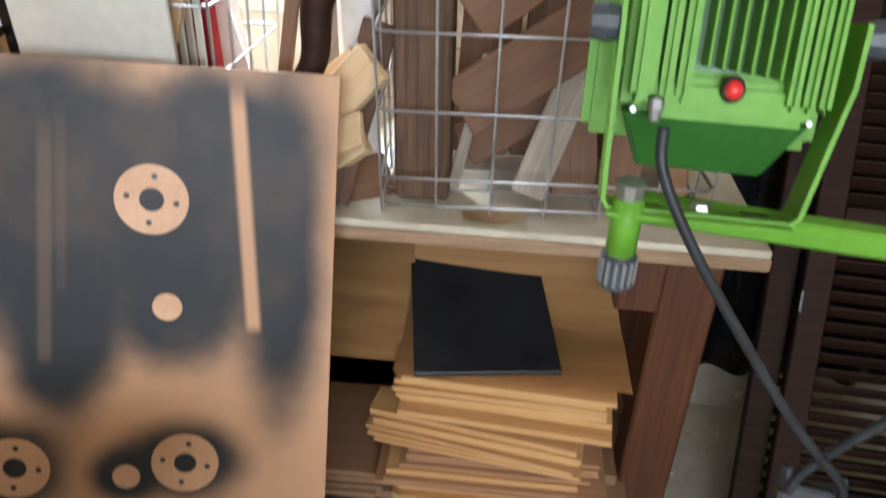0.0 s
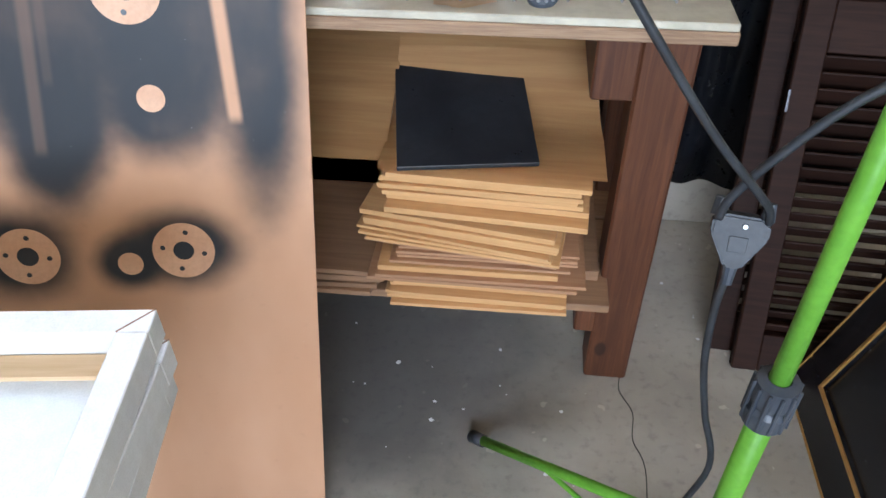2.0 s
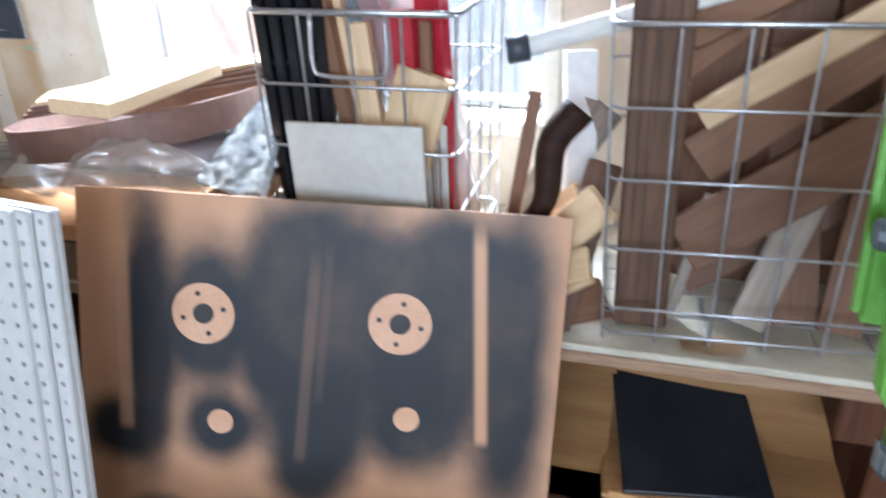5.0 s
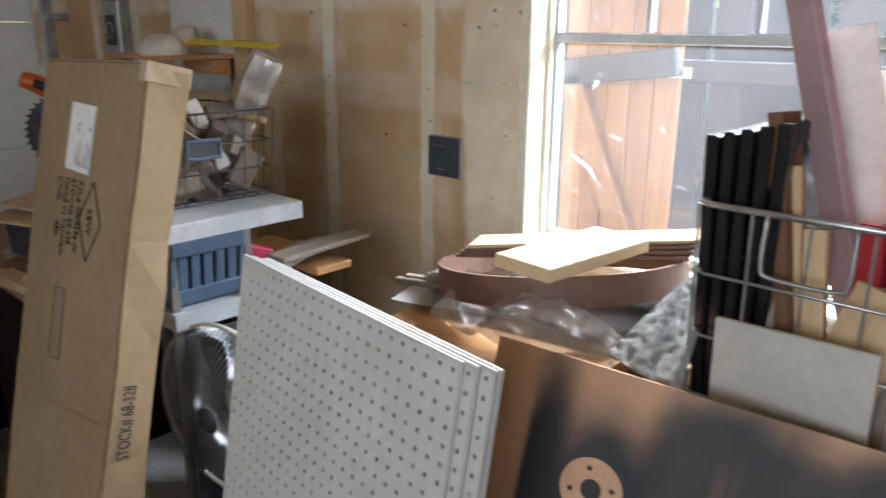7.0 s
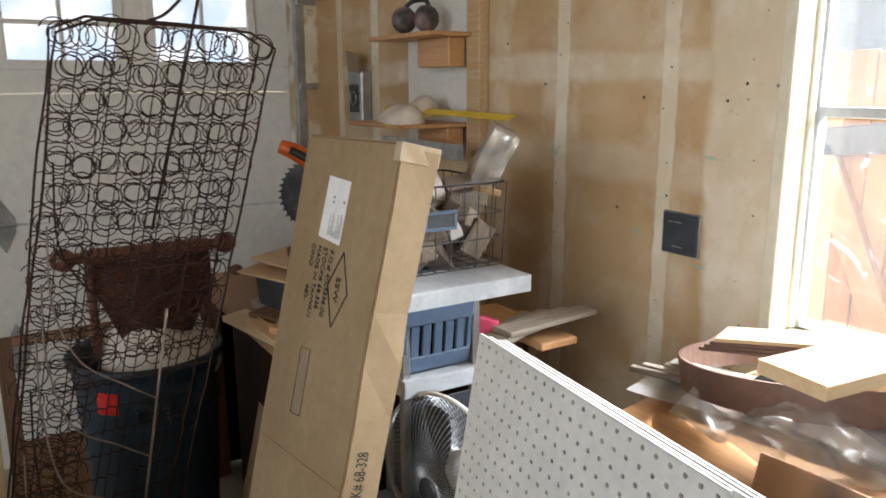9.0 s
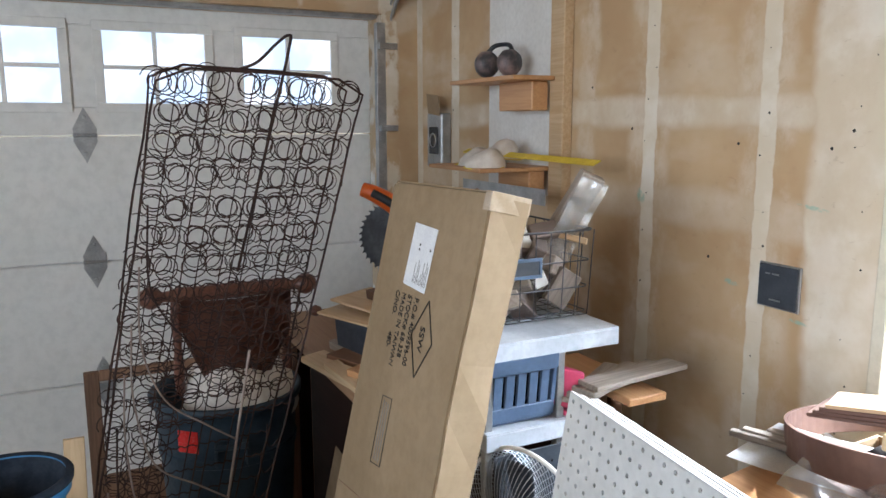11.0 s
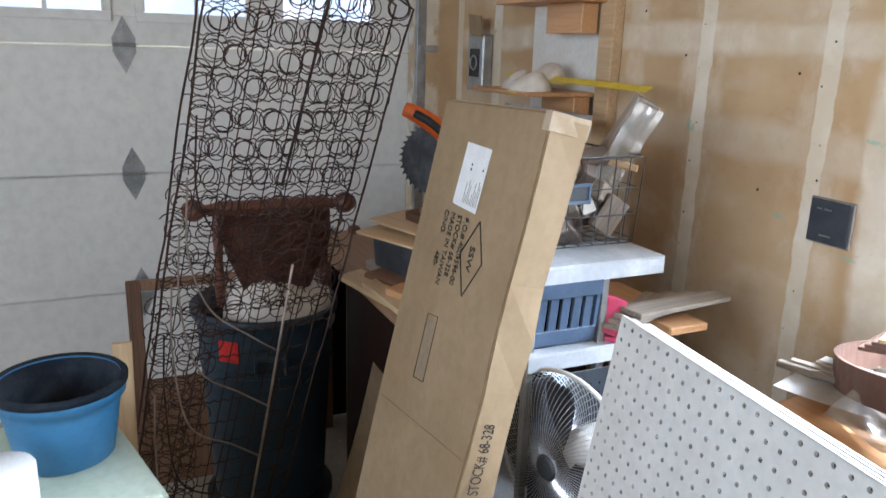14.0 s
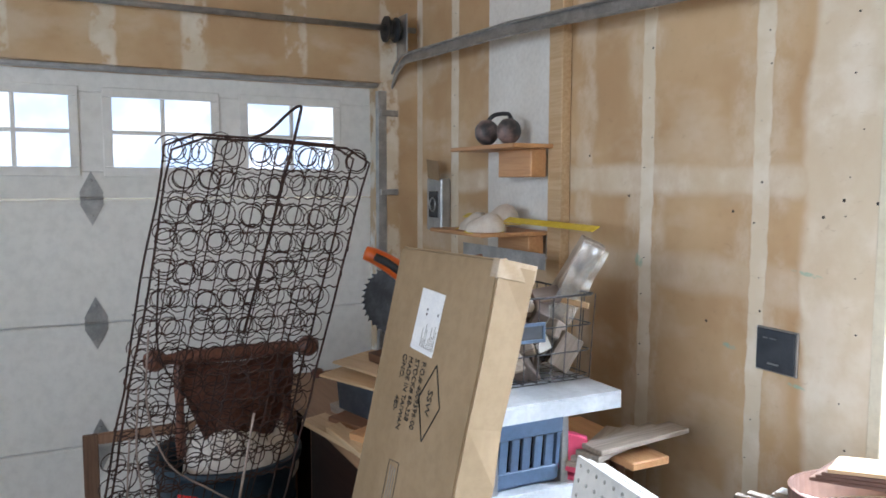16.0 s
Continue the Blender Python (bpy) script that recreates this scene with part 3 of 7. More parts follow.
def window_1():
    w = thing("window_1", pose(0, 0, 0), "cream wooden sash window with dusty cobwebbed panes", "window", kind="structure")
    y0 = Y_WALL - 0.008
    yf = Y_WALL + 0.082
    part("casing", box((W0 - 0.018, y0, WB - 0.03), (W0 + 0.014, Y_WALL + 0.006, WT + 0.03), 0.003), M_TRIM, w, "cream painted casing strip")
    part("casing", box((W1 - 0.014, y0, WB - 0.03), (W1 + 0.018, Y_WALL + 0.006, WT + 0.03), 0.003), M_TRIM, w)
    part("head", box((W0 + 0.015, y0 - 0.002, WT - 0.014), (W1 - 0.015, yf - 0.001, WT + 0.03), 0.003), M_TRIM, w)
    for s, x in ((1, W0), (-1, W1)):
        a, b = sorted((x + s * 0.001, x + s * 0.0125))
        part("jamb", box((a, Y_WALL + 0.007, WB), (b, yf + 0.03, WT - 0.015), 0.002), M_TRIM, w, "cream painted jamb lining")
        a, b = sorted((x + s * 0.013, x + s * 0.022))
        part("stop_bead", box((a, yf - 0.022, WB + 0.006), (b, yf - 0.004, WT - 0.016), 0.002), M_TRIM, w)
    part("window_sill", box((W0 + 0.0145, y0 - 0.012, WB - 0.028), (W1 - 0.0145, yf + 0.03, WB + 0.004), 0.006), M_TRIM, w)
    bm = box((W0 + 0.014, yf, WB + 0.006), (W0 + 0.028, yf + 0.03, WT - 0.016), 0.002)
    box((W1 - 0.028, yf, WB + 0.006), (W1 - 0.014, yf + 0.03, WT - 0.016), 0.002, bm=bm)
    box((W0 + 0.028, yf, WB + 0.006), (W1 - 0.028, yf + 0.03, WB + 0.026), 0.002, bm=bm)
    box((W0 + 0.028, yf, WT - 0.045), (W1 - 0.028, yf + 0.03, WT - 0.016), 0.002, bm=bm)
    part("window_frame", bm, M_SHELF, w, "thin white sash frame")
    part("meeting_rail", box((W0 + 0.028, yf - 0.004, 1.566), (W1 - 0.028, yf + 0.026, 1.590), 0.003), M_SHELF, w)
    xs = [W0 + 0.028]
    for x in (-0.958, -0.715, -0.472):
        part("muntin", box((x - 0.006, yf + 0.004, 1.592), (x + 0.006, yf + 0.028, WT - 0.045), 0.002), M_SHELF, w)
        xs += [x - 0.006, x + 0.006]
    xs.append(W1 - 0.028)
    low = part("pane", box((W0 + 0.028, yf + 0.014, WB + 0.026), (W1 - 0.028, yf + 0.017, 1.562), 0), M_PANE, w, "dusty glass with cobwebs")
    low.visible_shadow = False
    for a, b in zip(xs[::2], xs[1::2]):
        up = part("pane", box((a, yf + 0.018, 1.592), (b, yf + 0.021, WT - 0.045), 0), M_PANE, w)
        up.visible_shadow = False


window_1()


def outdoors():
    structure("ground", box((-40, 1.96, -0.25), (40, 60, -0.15), 0), M_SOIL, "dry bare ground outside the window", "ground")
    structure("ground_behind", box((-40, -60, -0.25), (40, -2.81, -0.15), 0), M_SOIL, "unseen dry ground beyond the assumed rear opening", "ground")
    fence = thing("fence", pose(0, 3.05, -0.15), "weathered brown cedar board fence outside", "fence")
    x, k = -4.6, 0
    rng = random.Random(4)
    me = box((-0.07, -0.011, 0), (0.07, 0.011, 1.90), 0.003)
    first = part("board", me, M_FENCE, fence)
    while x < 2.6:
        ob = first if k == 0 else new("board", first.data)
        ob.parent = fence
        ob.location = (x, rng.uniform(-0.004, 0.004), rng.uniform(-0.02, 0.01))
        ob.rotation_euler = (0, rng.uniform(-0.006, 0.006), 0)
        x += 0.147
        k += 1
    for z in (0.45, 1.55):
        part("rail", box((-4.7, -0.075, z), (2.7, -0.016, z + 0.085), 0.004), M_FENCE, fence)
    panel = thing("gate_panel", pose(-1.45, 2.35, -0.15), "pale orange plank gate panel with a diagonal brace", "gate")
    for i in range(5):
        part("board", box((-0.215 + i * 0.0875, -0.01, 0.08), (-0.130 + i * 0.0875, 0.01, 1.885 + 0.006 * (i % 2)), 0.003), M_FENCEPALE, panel)
    part("brace", box((-0.045, -0.055, -0.45), (0.045, -0.012, 0.45), 0.004, pose(0.01, 0, 1.18, 0, -25, 0)), M_FENCEPALE, panel)
    part("rail", box((-0.205, -0.055, -0.045), (0.225, -0.012, 0.045), 0.004, pose(0, 0, 1.625, 0, -7, 0)), M_FENCE, panel, "weathered grey cross rail")
    for z in (0.35, 1.6):
        part("hinge", box((0.19, -0.016, z), (0.26, -0.011, z + 0.035), 0.001), M_STEEL, panel)
    # unseen eave, added to keep high sun from reaching deep into the room
    eave = box((-4.2, 1.655, 2.42), (2.8, 2.30, 2.50), 0.006)
    structure("eave", eave, M_TRIM, "unseen eave added over the window to cut the sun", "eave")
    # pale neighbour's wall and a shrub over the fence
    house = thing("neighbour_house", pose(0, 9.0, -0.15), "pale cream stucco house wall behind the fence", "house")
    part("wall", box((-9.0, 0, 0), (3.0, 0.2, 3.4), 0.01), M_STUCCO, house)
    part("eave", box((-9.3, -0.5, 3.4), (3.3, 0.5, 3.55), 0.02), M_TRIM, house)
    shrub = thing("shrub", pose(-1.35, 4.6, -0.15), "leafy green shrub rising over the fence", "shrub")
    rng = random.Random(77)
    part("trunk", tube([(0, 0, 0), (0.03, 0.02, 0.9), (0.0, 0.05, 1.7)], 0.04, 8, r1=0.015), M_POST, shrub)
    verts, faces = [], []
    for i in range(1500):
        c = Vector((rng.gauss(0, 0.42), rng.gauss(0, 0.25), 1.95 + rng.gauss(0, 0.16)))
        u = Vector((rng.uniform(-1, 1), rng.uniform(-1, 1), rng.uniform(-1, 1))).normalized() * 0.035
        v = u.orthogonal().normalized() * 0.014
        n = len(verts)
        verts += [c - u, c + v, c + u, c - v]
        faces.append((n, n + 1, n + 2, n + 3))
    me = bpy.data.meshes.new("crown")
    me.from_pydata([tuple(p) for p in verts], [], faces)
    me.materials.append(M_LEAF)
    crown = new("crown", me)
    crown.parent = shrub


outdoors()


def garage_door():
    d = thing("garage_door", pose(X_DOOR, 0, 0), "white panelled overhead garage door with divided windows", "garage door", kind="structure")
    y0, y1 = -2.5, 1.30
    t = 0.045
    for i in range(3):
        z = 0.012 + i * 0.533
        part("section", box((-t, y0, z), (0, y1, z + 0.529), 0.006), M_DOOR, d)
    # top section pierced by its windows
    z0, z1 = 1.611, 2.14
    wins = [(0.112 - 0.57 * k, 0.553 - 0.57 * k) for k in range(-1, 5)]
    wz0, wz1 = 1.725, 2.055
    bm = box((-t, y0, z0), (0, y1, wz0), 0.004)
    box((-t, y0, wz1), (0, y1, z1), 0.004, bm=bm)
    edges = sorted([y0, y1] + [v for w in wins for v in w])
    for a, b in zip(edges[::2], edges[1::2]):
        if b - a > 0.01:
            box((-t, a, wz0), (0, b, wz1), 0.002, bm=bm)
    part("section", bm, M_DOOR, d)
    for a, b in wins:
        f = part("window_frame", join(join(box((0, a - 0.02, wz0 - 0.022), (0.012, b + 0.02, wz0 + 0.018), 0.003),
                                           box((0, a - 0.02, wz1 - 0.018), (0.012, b + 0.02, wz1 + 0.022), 0.003)),
                                      join(box((0, a - 0.02, wz0 + 0.018), (0.0118, a + 0.018, wz1 - 0.018), 0.003),
                                           box((0, b - 0.018, wz0 + 0.018), (0.0118, b + 0.02, wz1 - 0.018), 0.003))), M_DOOR, d)
        my, mz = (a + b) / 2, (wz0 + wz1) / 2
        part("muntin", join(box((-0.004, my - 0.009, wz0), (0.008, my + 0.009, wz1), 0.002), box((-0.004, a, mz - 0.009), (0.0075, b, mz + 0.009), 0.002)), M_DOOR, f)
        for ya, yb in ((a, my), (my, b)):
            for za, zb in ((wz0, mz), (mz, wz1)):
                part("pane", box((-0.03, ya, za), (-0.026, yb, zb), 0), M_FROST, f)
    # kite-shaped strap hinges
    for hy in (0.04, -1.2):
        for hz in (0.545, 1.078, 1.611):
            h = bmesh.new()
            pts = [(0, 0.115), (0.046, 0.026), (0.042, 0), (0.046, -0.026), (0, -0.115), (-0.046, -0.026), (-0.042, 0), (-0.046, 0.026)]
            front = [h.verts.new((0.005, hy + a, hz + b)) for a, b in pts]
            back = [h.verts.new((0.001, hy + a, hz + b)) for a, b in pts]
            h.faces.new(front)
            for i in range(8):
                h.faces.new((front[i], back[i], back[(i + 1) % 8], front[(i + 1) % 8]))
            tube([(0.008, hy - 0.046, hz), (0.008, hy + 0.046, hz)], 0.0075, 10, bm=h)
            for b in (0.075, -0.075):
                lathe([(0.008, 0), (0.006, 0.004), (0, 0.005)], 8, h, Matrix.Translation((0.005, hy, hz + b)) @ Euler((0, radians(90), 0)).to_matrix().to_4x4())
            bmesh.ops.recalc_face_normals(h, faces=h.faces)
            part("hinge", h, M_STEEL, d, "galvanised steel hinge")
    part("top_seal", box((0.0, y0, 2.142), (0.06, y1 + 0.02, 2.16), 0.003), M_STEEL, d)


garage_door()


def door_track():
    d = thing("door_track", pose(0, 0, 0), "galvanised garage door track with torsion rod and drum", "door track", kind="structure")
    x = -3.62
    path = [(x - 0.05, 1.375, 0.05), (x - 0.05, 1.375, 1.0), (x - 0.05, 1.375, 2.04)]
    path += [(x - 0.05 + 0.215 * (1 - math.cos(a)), 1.375, 2.04 + 0.215 * math.sin(a)) for a in [math.pi / 2 * i / 8 for i in range(1, 9)]] + [(-2.55, 1.375, 2.228), (-1.6, 1.375, 2.165), (-0.9, 1.375, 2.14)]
    bm = bmesh.new()
    pts = [Vector(p) for p in path]
    lips = ([], [])
    for i, p in enumerate(pts):
        way = (pts[min(i + 1, len(pts) - 1)] - pts[max(i - 1, 0)]).normalized()
        n = Vector((-way.z, 0, way.x)) * 0.021
        lips[0].append(p + n)
        lips[1].append(p - n)
    for lip in lips:
        tube(lip, 0.006, 6, bm=bm)
    # web between the two rolled lips
    rows = [[bm.verts.new((q.x, q.y + 0.012, q.z)) for q in pair] for pair in zip(*lips)]
    for a, b in zip(rows, rows[1:]):
        bm.faces.new((a[0], a[1], b[1], b[0]))
    part("track", bm, M_STEEL, d)
    part("jamb_angle", box((x - 0.03, 1.30, 0.0), (x + 0.002, 1.345, 2.12), 0.002), M_STEEL, d)
    for z in (0.5, 1.06, 1.62, 2.0):
        part("bracket", box((x - 0.012, 1.31, z), (x + 0.016, 1.40, z + 0.028), 0.002), M_STEEL, d)
    part("torsion_rod", tube([(-3.56, -2.4, 2.395), (-3.56, 1.47, 2.405)], 0.013, 10), M_STEEL, d, "steel torsion rod", True)
    part("drum", lathe([(0.0, -0.03), (0.055, -0.03), (0.058, -0.02), (0.045, -0.012), (0.045, 0.012), (0.06, 0.02), (0.06, 0.03), (0, 0.03)], 20,
                       m=Matrix.Translation((-3.56, 1.345, 2.40)) @ Euler((radians(90), 0, 0)).to_matrix().to_4x4()), M_RUBBER, d, "dark cable drum")
    part("bearing_plate", box((-3.62, 1.40, 2.28), (-3.50, 1.406, 2.47), 0.002), M_STEEL, d)


door_track()


# ---- the bench by the window ----
BENCH = 0.889


def workbench():
    b = thing("workbench", pose(0, 0, 0), "rough fir workbench with a worn pale plywood top", "workbench")
    part("top", box((-1.32, 1.002, 0.877), (0.517, 1.505, BENCH), 0.002), M_BENCH, b, "worn pale painted plywood")
    part("top_core", box((-1.318, 1.0, 0.857), (0.519, 1.503, 0.8768), 0.002), M_PLYEDGE, b, "layered plywood edge")
    for x in (0.408, -1.25):
        for y in (1.112, 1.405):
            part("leg", box((x, y, 0), (x + 0.092, y + 0.09, 0.856), 0.005), M_REDWOOD, b)
    part("rail", box((0.335, 1.085, 0.715), (0.405, 1.48, 0.855), 0.004), M_REDWOOD, b)
    part("rail", box((-1.15, 1.085, 0.715), (-1.08, 1.48, 0.855), 0.004), M_REDWOOD, b)
    part("low_rail", box((0.363, 1.06, 0.20), (0.404, 1.48, 0.285), 0.004), M_REDWOOD, b)
    part("low_rail", box((-1.15, 1.06, 0.20), (-1.11, 1.48, 0.285), 0.004), M_REDWOOD, b)
    for i, y in enumerate((1.03, 1.17, 1.31)):
        part("low_board", box((-1.2, y, 0.287), (0.42 + 0.01 * i, y + 0.13, 0.305), 0.002), M_PLYDARK, b)
    return b


workbench()


def ply_stack():
    """The leaning pile of thin panels on the low shelf, each turned a little."""
    rng = random.Random(7)
    z = 0.306
    n = 0
    # centre x, centre y, width, depth, turn, thickness, how many
    spec = [(0.172, 1.175, 0.335, 0.34, 0, 0.0075, 8), (0.165, 1.170, 0.385, 0.35, 0, 0.007, 2), (0.145, 1.165, 0.33, 0.33, 0, 0.012, 1), (0.178, 1.180, 0.33, 0.33, 1, 0.006, 4),
            (0.152, 1.168, 0.355, 0.33, -9, 0.006, 5), (0.148, 1.172, 0.355, 0.33, -9, 0.011, 2), (0.185, 1.172, 0.352, 0.33, -5, 0.012, 3), (0.180, 1.180, 0.345, 0.33, -3, 0.009, 5)]
    for x, y, w, d, turn, t, many in spec:
        for i in range(many):
            ob = mesh_object("plywood_board", box((-w / 2, -d / 2, 0), (w / 2, d / 2, t), 0.001), M_PLYAGED if t in (0.006, 0.007) and n < 16 else M_PLY)
            ob.matrix_world = pose(x + rng.uniform(-0.010, 0.010), y + rng.uniform(-0.016, 0.010), z, 0, 0, turn + rng.uniform(-1.6, 1.6))
            tagged(ob, "thin birch plywood panel in a loose stack under the bench", "panel", "stacked panels")
            z += t + 0.0014 + (0.004 if i == many - 1 and n > 14 else 0)
            n += 1
    top = z
    # big bent sheet on top, rising to the back
    def rise(x, y):
        k = max(0.0, y - 1.14)
        return top + 0.002 + 0.62 * k * min(1.0, k / 0.14) + 0.004 * math.sin(x * 9)
    bm = sheet((-0.008, 1.012), (0.375, 1.46), 10, 18, rise)
    for v in bm.verts:
        v.co.x -= 0.10 * max(0.0, v.co.y - 1.14) * (v.co.x > 0.2)
    tagged(mesh_object("bent_plywood_sheet", thicken(bm, 0.006), M_PLY), "large thin bent plywood sheet lying on the panel stack", "panel")
    bm = thicken(sheet((-0.62, 0.99), (-0.004, 1.45), 8, 14, lambda x, y: 0.595 + 0.40 * max(0.0, y - 1.06)), 0.006)
    tagged(mesh_object("plywood_sheet", bm, M_PLY), "thin plywood sheet resting under the bench top", "panel")
    ob = mesh_object("black_board", box((-0.118, 0.0, 0), (0.118, 0.36, 0.009), 0.001), M_BLACKBOARD)
    ob.matrix_world = pose(0.146, 1.012, top + 0.011, 9.5, 0, 9)
    tagged(ob, "small square board sprayed glossy black", "panel")
    for i in range(5):
        ob = mesh_object("aged_board", box((-0.16, -0.16, 0), (0.16, 0.16, 0.011), 0.001), M_PLYDARK)
        ob.matrix_world = pose(-0.2 + 0.008 * i, 1.17 + 0.005 * (i % 3), 0.306 + i * 0.0125, 0, 0, rng.uniform(-2, 2))
        tagged(ob, "aged brown plywood panel stacked on the low shelf", "panel", "aged panels")
    for i in range(4):
        plank("upright_board", (-0.30 + i * 0.05, 1.36 + 0.012 * i, 0.37), (-0.26 + i * 0.05, 1.44, 0.585), 0.13, 0.012, M_PLYDARK, "dark board standing at the back of the low shelf", "board", (0, -1, 0.3), group="upright boards")
    ob = mesh_object("side_panel", box((0.33, 1.10, 0.306), (0.40, 1.42, 0.33), 0.001), M_PLYDARK)
    tagged(ob, "short brown board beside the stack", "board")


ply_stack()


def wire_basket(name, m, w, d, h, rows, cols, deep, r, label, handle=False, rim=1.6):
    """An open basket welded of wire: rim, bars round it, uprights that run under the floor."""
    b = thing(name, m, label, "basket")
    tap = 0.94

    def ring(z):
        k = tap + (1 - tap) * z / h
        x, y = w / 2 * k, d / 2 * k
        c = 0.012
        return [(-x + c, -y, z), (x - c, -y, z), (x, -y + c, z), (x, y - c, z), (x - c, y, z), (-x + c, y, z), (-x, y - c, z), (-x, -y + c, z)]
    part("rim", tube(ring(h), r * rim, 8, True), M_WIRE if r > 0.002 else M_DARKWIRE, b, smooth=True)
    mat = M_WIRE if r > 0.002 else M_DARKWIRE
    for z in rows:
        part("band_wire", tube(ring(z), r, 6, True), mat, b, smooth=True)
    for i in range(cols + 1):
        s = -1 + 2 * i / cols
        x1, x0 = w / 2 * s, w / 2 * s * tap
        part("wire", tube([(x1, -d / 2, h), (x0, -d / 2 * tap, 0.004), (x0, d / 2 * tap, 0.004), (x1, d / 2, h)], r * 0.9, 6), mat, b)
    for i in range(1, deep):
        s = -1 + 2 * i / deep
        y1, y0 = d / 2 * s, d / 2 * s * tap
        part("wire", tube([(-w / 2, y1, h), (-w / 2 * tap, y0, 0.006), (w / 2 * tap, y0, 0.006), (w / 2, y1, h)], r * 0.9, 6), mat, b)
    if handle:
        part("handle", tube(smooth_path([(-0.055, -d / 2 - 0.004, h), (-0.055, -d / 2 - 0.008, h - 0.07), (-0.04, -d / 2 - 0.008, h - 0.085), (0.04, -d / 2 - 0.008, h - 0.085),
                                         (0.055, -d / 2 - 0.008, h - 0.07), (0.055, -d / 2 - 0.004, h)], 4), r * 1.3, 8), mat, b, smooth=True)
    return b


# basket of offcuts
wire_basket("wire_basket", pose(0.195, 1.185, BENCH + 0.002, 0, 0, 4), 0.49, 0.31, 0.466, (0.015, 0.057, 0.155, 0.26, 0.36), 6, 4, 0.0024, "zinc wire basket filled with scrap wood on the bench")
plank("wooden_post", (0.027, 1.10, BENCH + 0.008), (0.012, 1.10, 1.95), 0.078, 0.075, M_POST, "rough brown square post standing in the basket", "post", (0, -1, 0), 0.004)
rng = random.Random(11)
for a, b, w, t, mt in [((0.075, 1.085, 1.03), (0.41, 1.12, 1.27), 0.085, 0.022, M_SCRAP), ((0.085, 1.14, 1.14), (0.42, 1.2, 1.40), 0.07, 0.02, M_SCRAP),
                       ((0.08, 1.10, 1.22), (0.43, 1.12, 1.46), 0.04, 0.02, M_PINE), ((0.07, 1.09, 0.905), (0.11, 1.12, 1.10), 0.016, 0.012, M_GREYWOOD),
                       ((0.18, 1.09, 0.905), (0.25, 1.14, 1.12), 0.05, 0.02, M_GREYWOOD), ((0.25, 1.11, 0.905), (0.20, 1.2, 1.30), 0.07, 0.02, M_SCRAP),
                       ((0.31, 1.10, 0.905), (0.35, 1.2, 1.34), 0.06, 0.03, M_SCRAP), ((0.10, 1.24, 0.905), (0.12, 1.27, 1.40), 0.09, 0.03, M_SCRAP),
                       ((0.19, 1.24, 0.905), (0.22, 1.28, 1.45), 0.08, 0.03, M_SCRAP), ((0.33, 1.26, 0.905), (0.30, 1.29, 1.42), 0.09, 0.03, M_SCRAP),
                       ((0.40, 1.13, 0.905), (0.36, 1.2, 1.25), 0.04, 0.03, M_SCRAP), ((0.08, 1.17, 0.94), (0.40, 1.19, 1.16), 0.07, 0.02, M_SCRAP),
                       ((0.05, 1.13, 1.33), (0.40, 1.16, 1.52), 0.06, 0.02, M_SCRAP), ((0.02, 1.21, 1.25), (0.42, 1.24, 1.60), 0.07, 0.03, M_SCRAP)]:
    plank("offcut", a, b, w, t, mt, "rough brown offcut jammed in the wire basket", "offcut", (rng.uniform(-0.3, 0.3), -1, 0.3), 0.002, "basket offcuts")
# bits lying between the two baskets
for a, b, w, t, mt in [((-0.22, 1.06, 0.93), (-0.05, 1.02, 1.02), 0.05, 0.012, M_PINE), ((-0.20, 1.10, 0.91), (-0.04, 1.06, 1.10), 0.06, 0.02, M_PINE),
                       ((-0.10, 1.03, 0.90), (-0.045, 1.14, 1.13), 0.05, 0.025, M_SCRAP), ((-0.24, 1.2, 0.90), (-0.07, 1.12, 1.06), 0.09, 0.018, M_PINE),
                       ((-0.23, 1.3, 0.90), (-0.06, 1.2, 1.20), 0.07, 0.02, M_GREYWOOD), ((-0.16, 1.06, 0.905), (-0.05, 1.045, 0.99), 0.03, 0.02, M_PINE),
                       ((-0.20, 1.0, 0.90), (-0.03, 1.12, 0.905), 0.07, 0.02, M_SCRAP), ((-0.08, 1.16, 0.9), (-0.10, 1.22, 1.28), 0.05, 0.03, M_WHITE)]:
    plank("offcut", a, b, w, t, mt, "short splintered scrap of wood on the bench", "offcut", (0.3, -0.6, 0.7), 0.002, "loose scraps")
ob = mesh_object("curved_leg", tube(smooth_path([(-0.19, 1.07, 0.95), (-0.165, 1.06, 1.03), (-0.125, 1.07, 1.09), (-0.12, 1.09, 1.17), (-0.085, 1.11, 1.22)], 6), 0.012, 10, r1=0.026), M_LOUVER, smooth=True)
tagged(ob, "dark stained curved furniture leg lying in the scrap", "furniture leg")
for z0, z1, y in ((1.405, 1.475, 1.03), (1.318, 1.39, 1.045)):
    t = thing("white_pipe", pose(0, 0, 0), "white plastic pipe with a grey end cap poking from the scrap", "pipe", "white pipes")
    part("tube", tube([(-0.16, y, z0), (0.36, y + 0.16, z1 + 0.06)], 0.015, 14), M_WHITE, t, smooth=True)
    part("cap", tube([(-0.178, y - 0.005, z0 - 0.003), (-0.15, y + 0.003, z0 + 0.001)], 0.0185, 14), M_PLASTIC, t, smooth=True)
bm = thicken(sheet((-0.045, -0.02), (0.045, 0.02), 14, 8, lambda x, y: 0.004 * math.sin(x * 60 + y * 40)), 0.002)
for v in bm.verts:
    v.co.y *= 0.6 + 0.5 * abs(math.sin(v.co.x * 38 + 1.0))
ob = mesh_object("bark_chip", bm, M_PINE)
ob.matrix_world = pose(0.135, 1.035, BENCH + 0.006, 0, 0, 5)
tagged(ob, "thin orange flake of wood on the bench top", "wood chip")
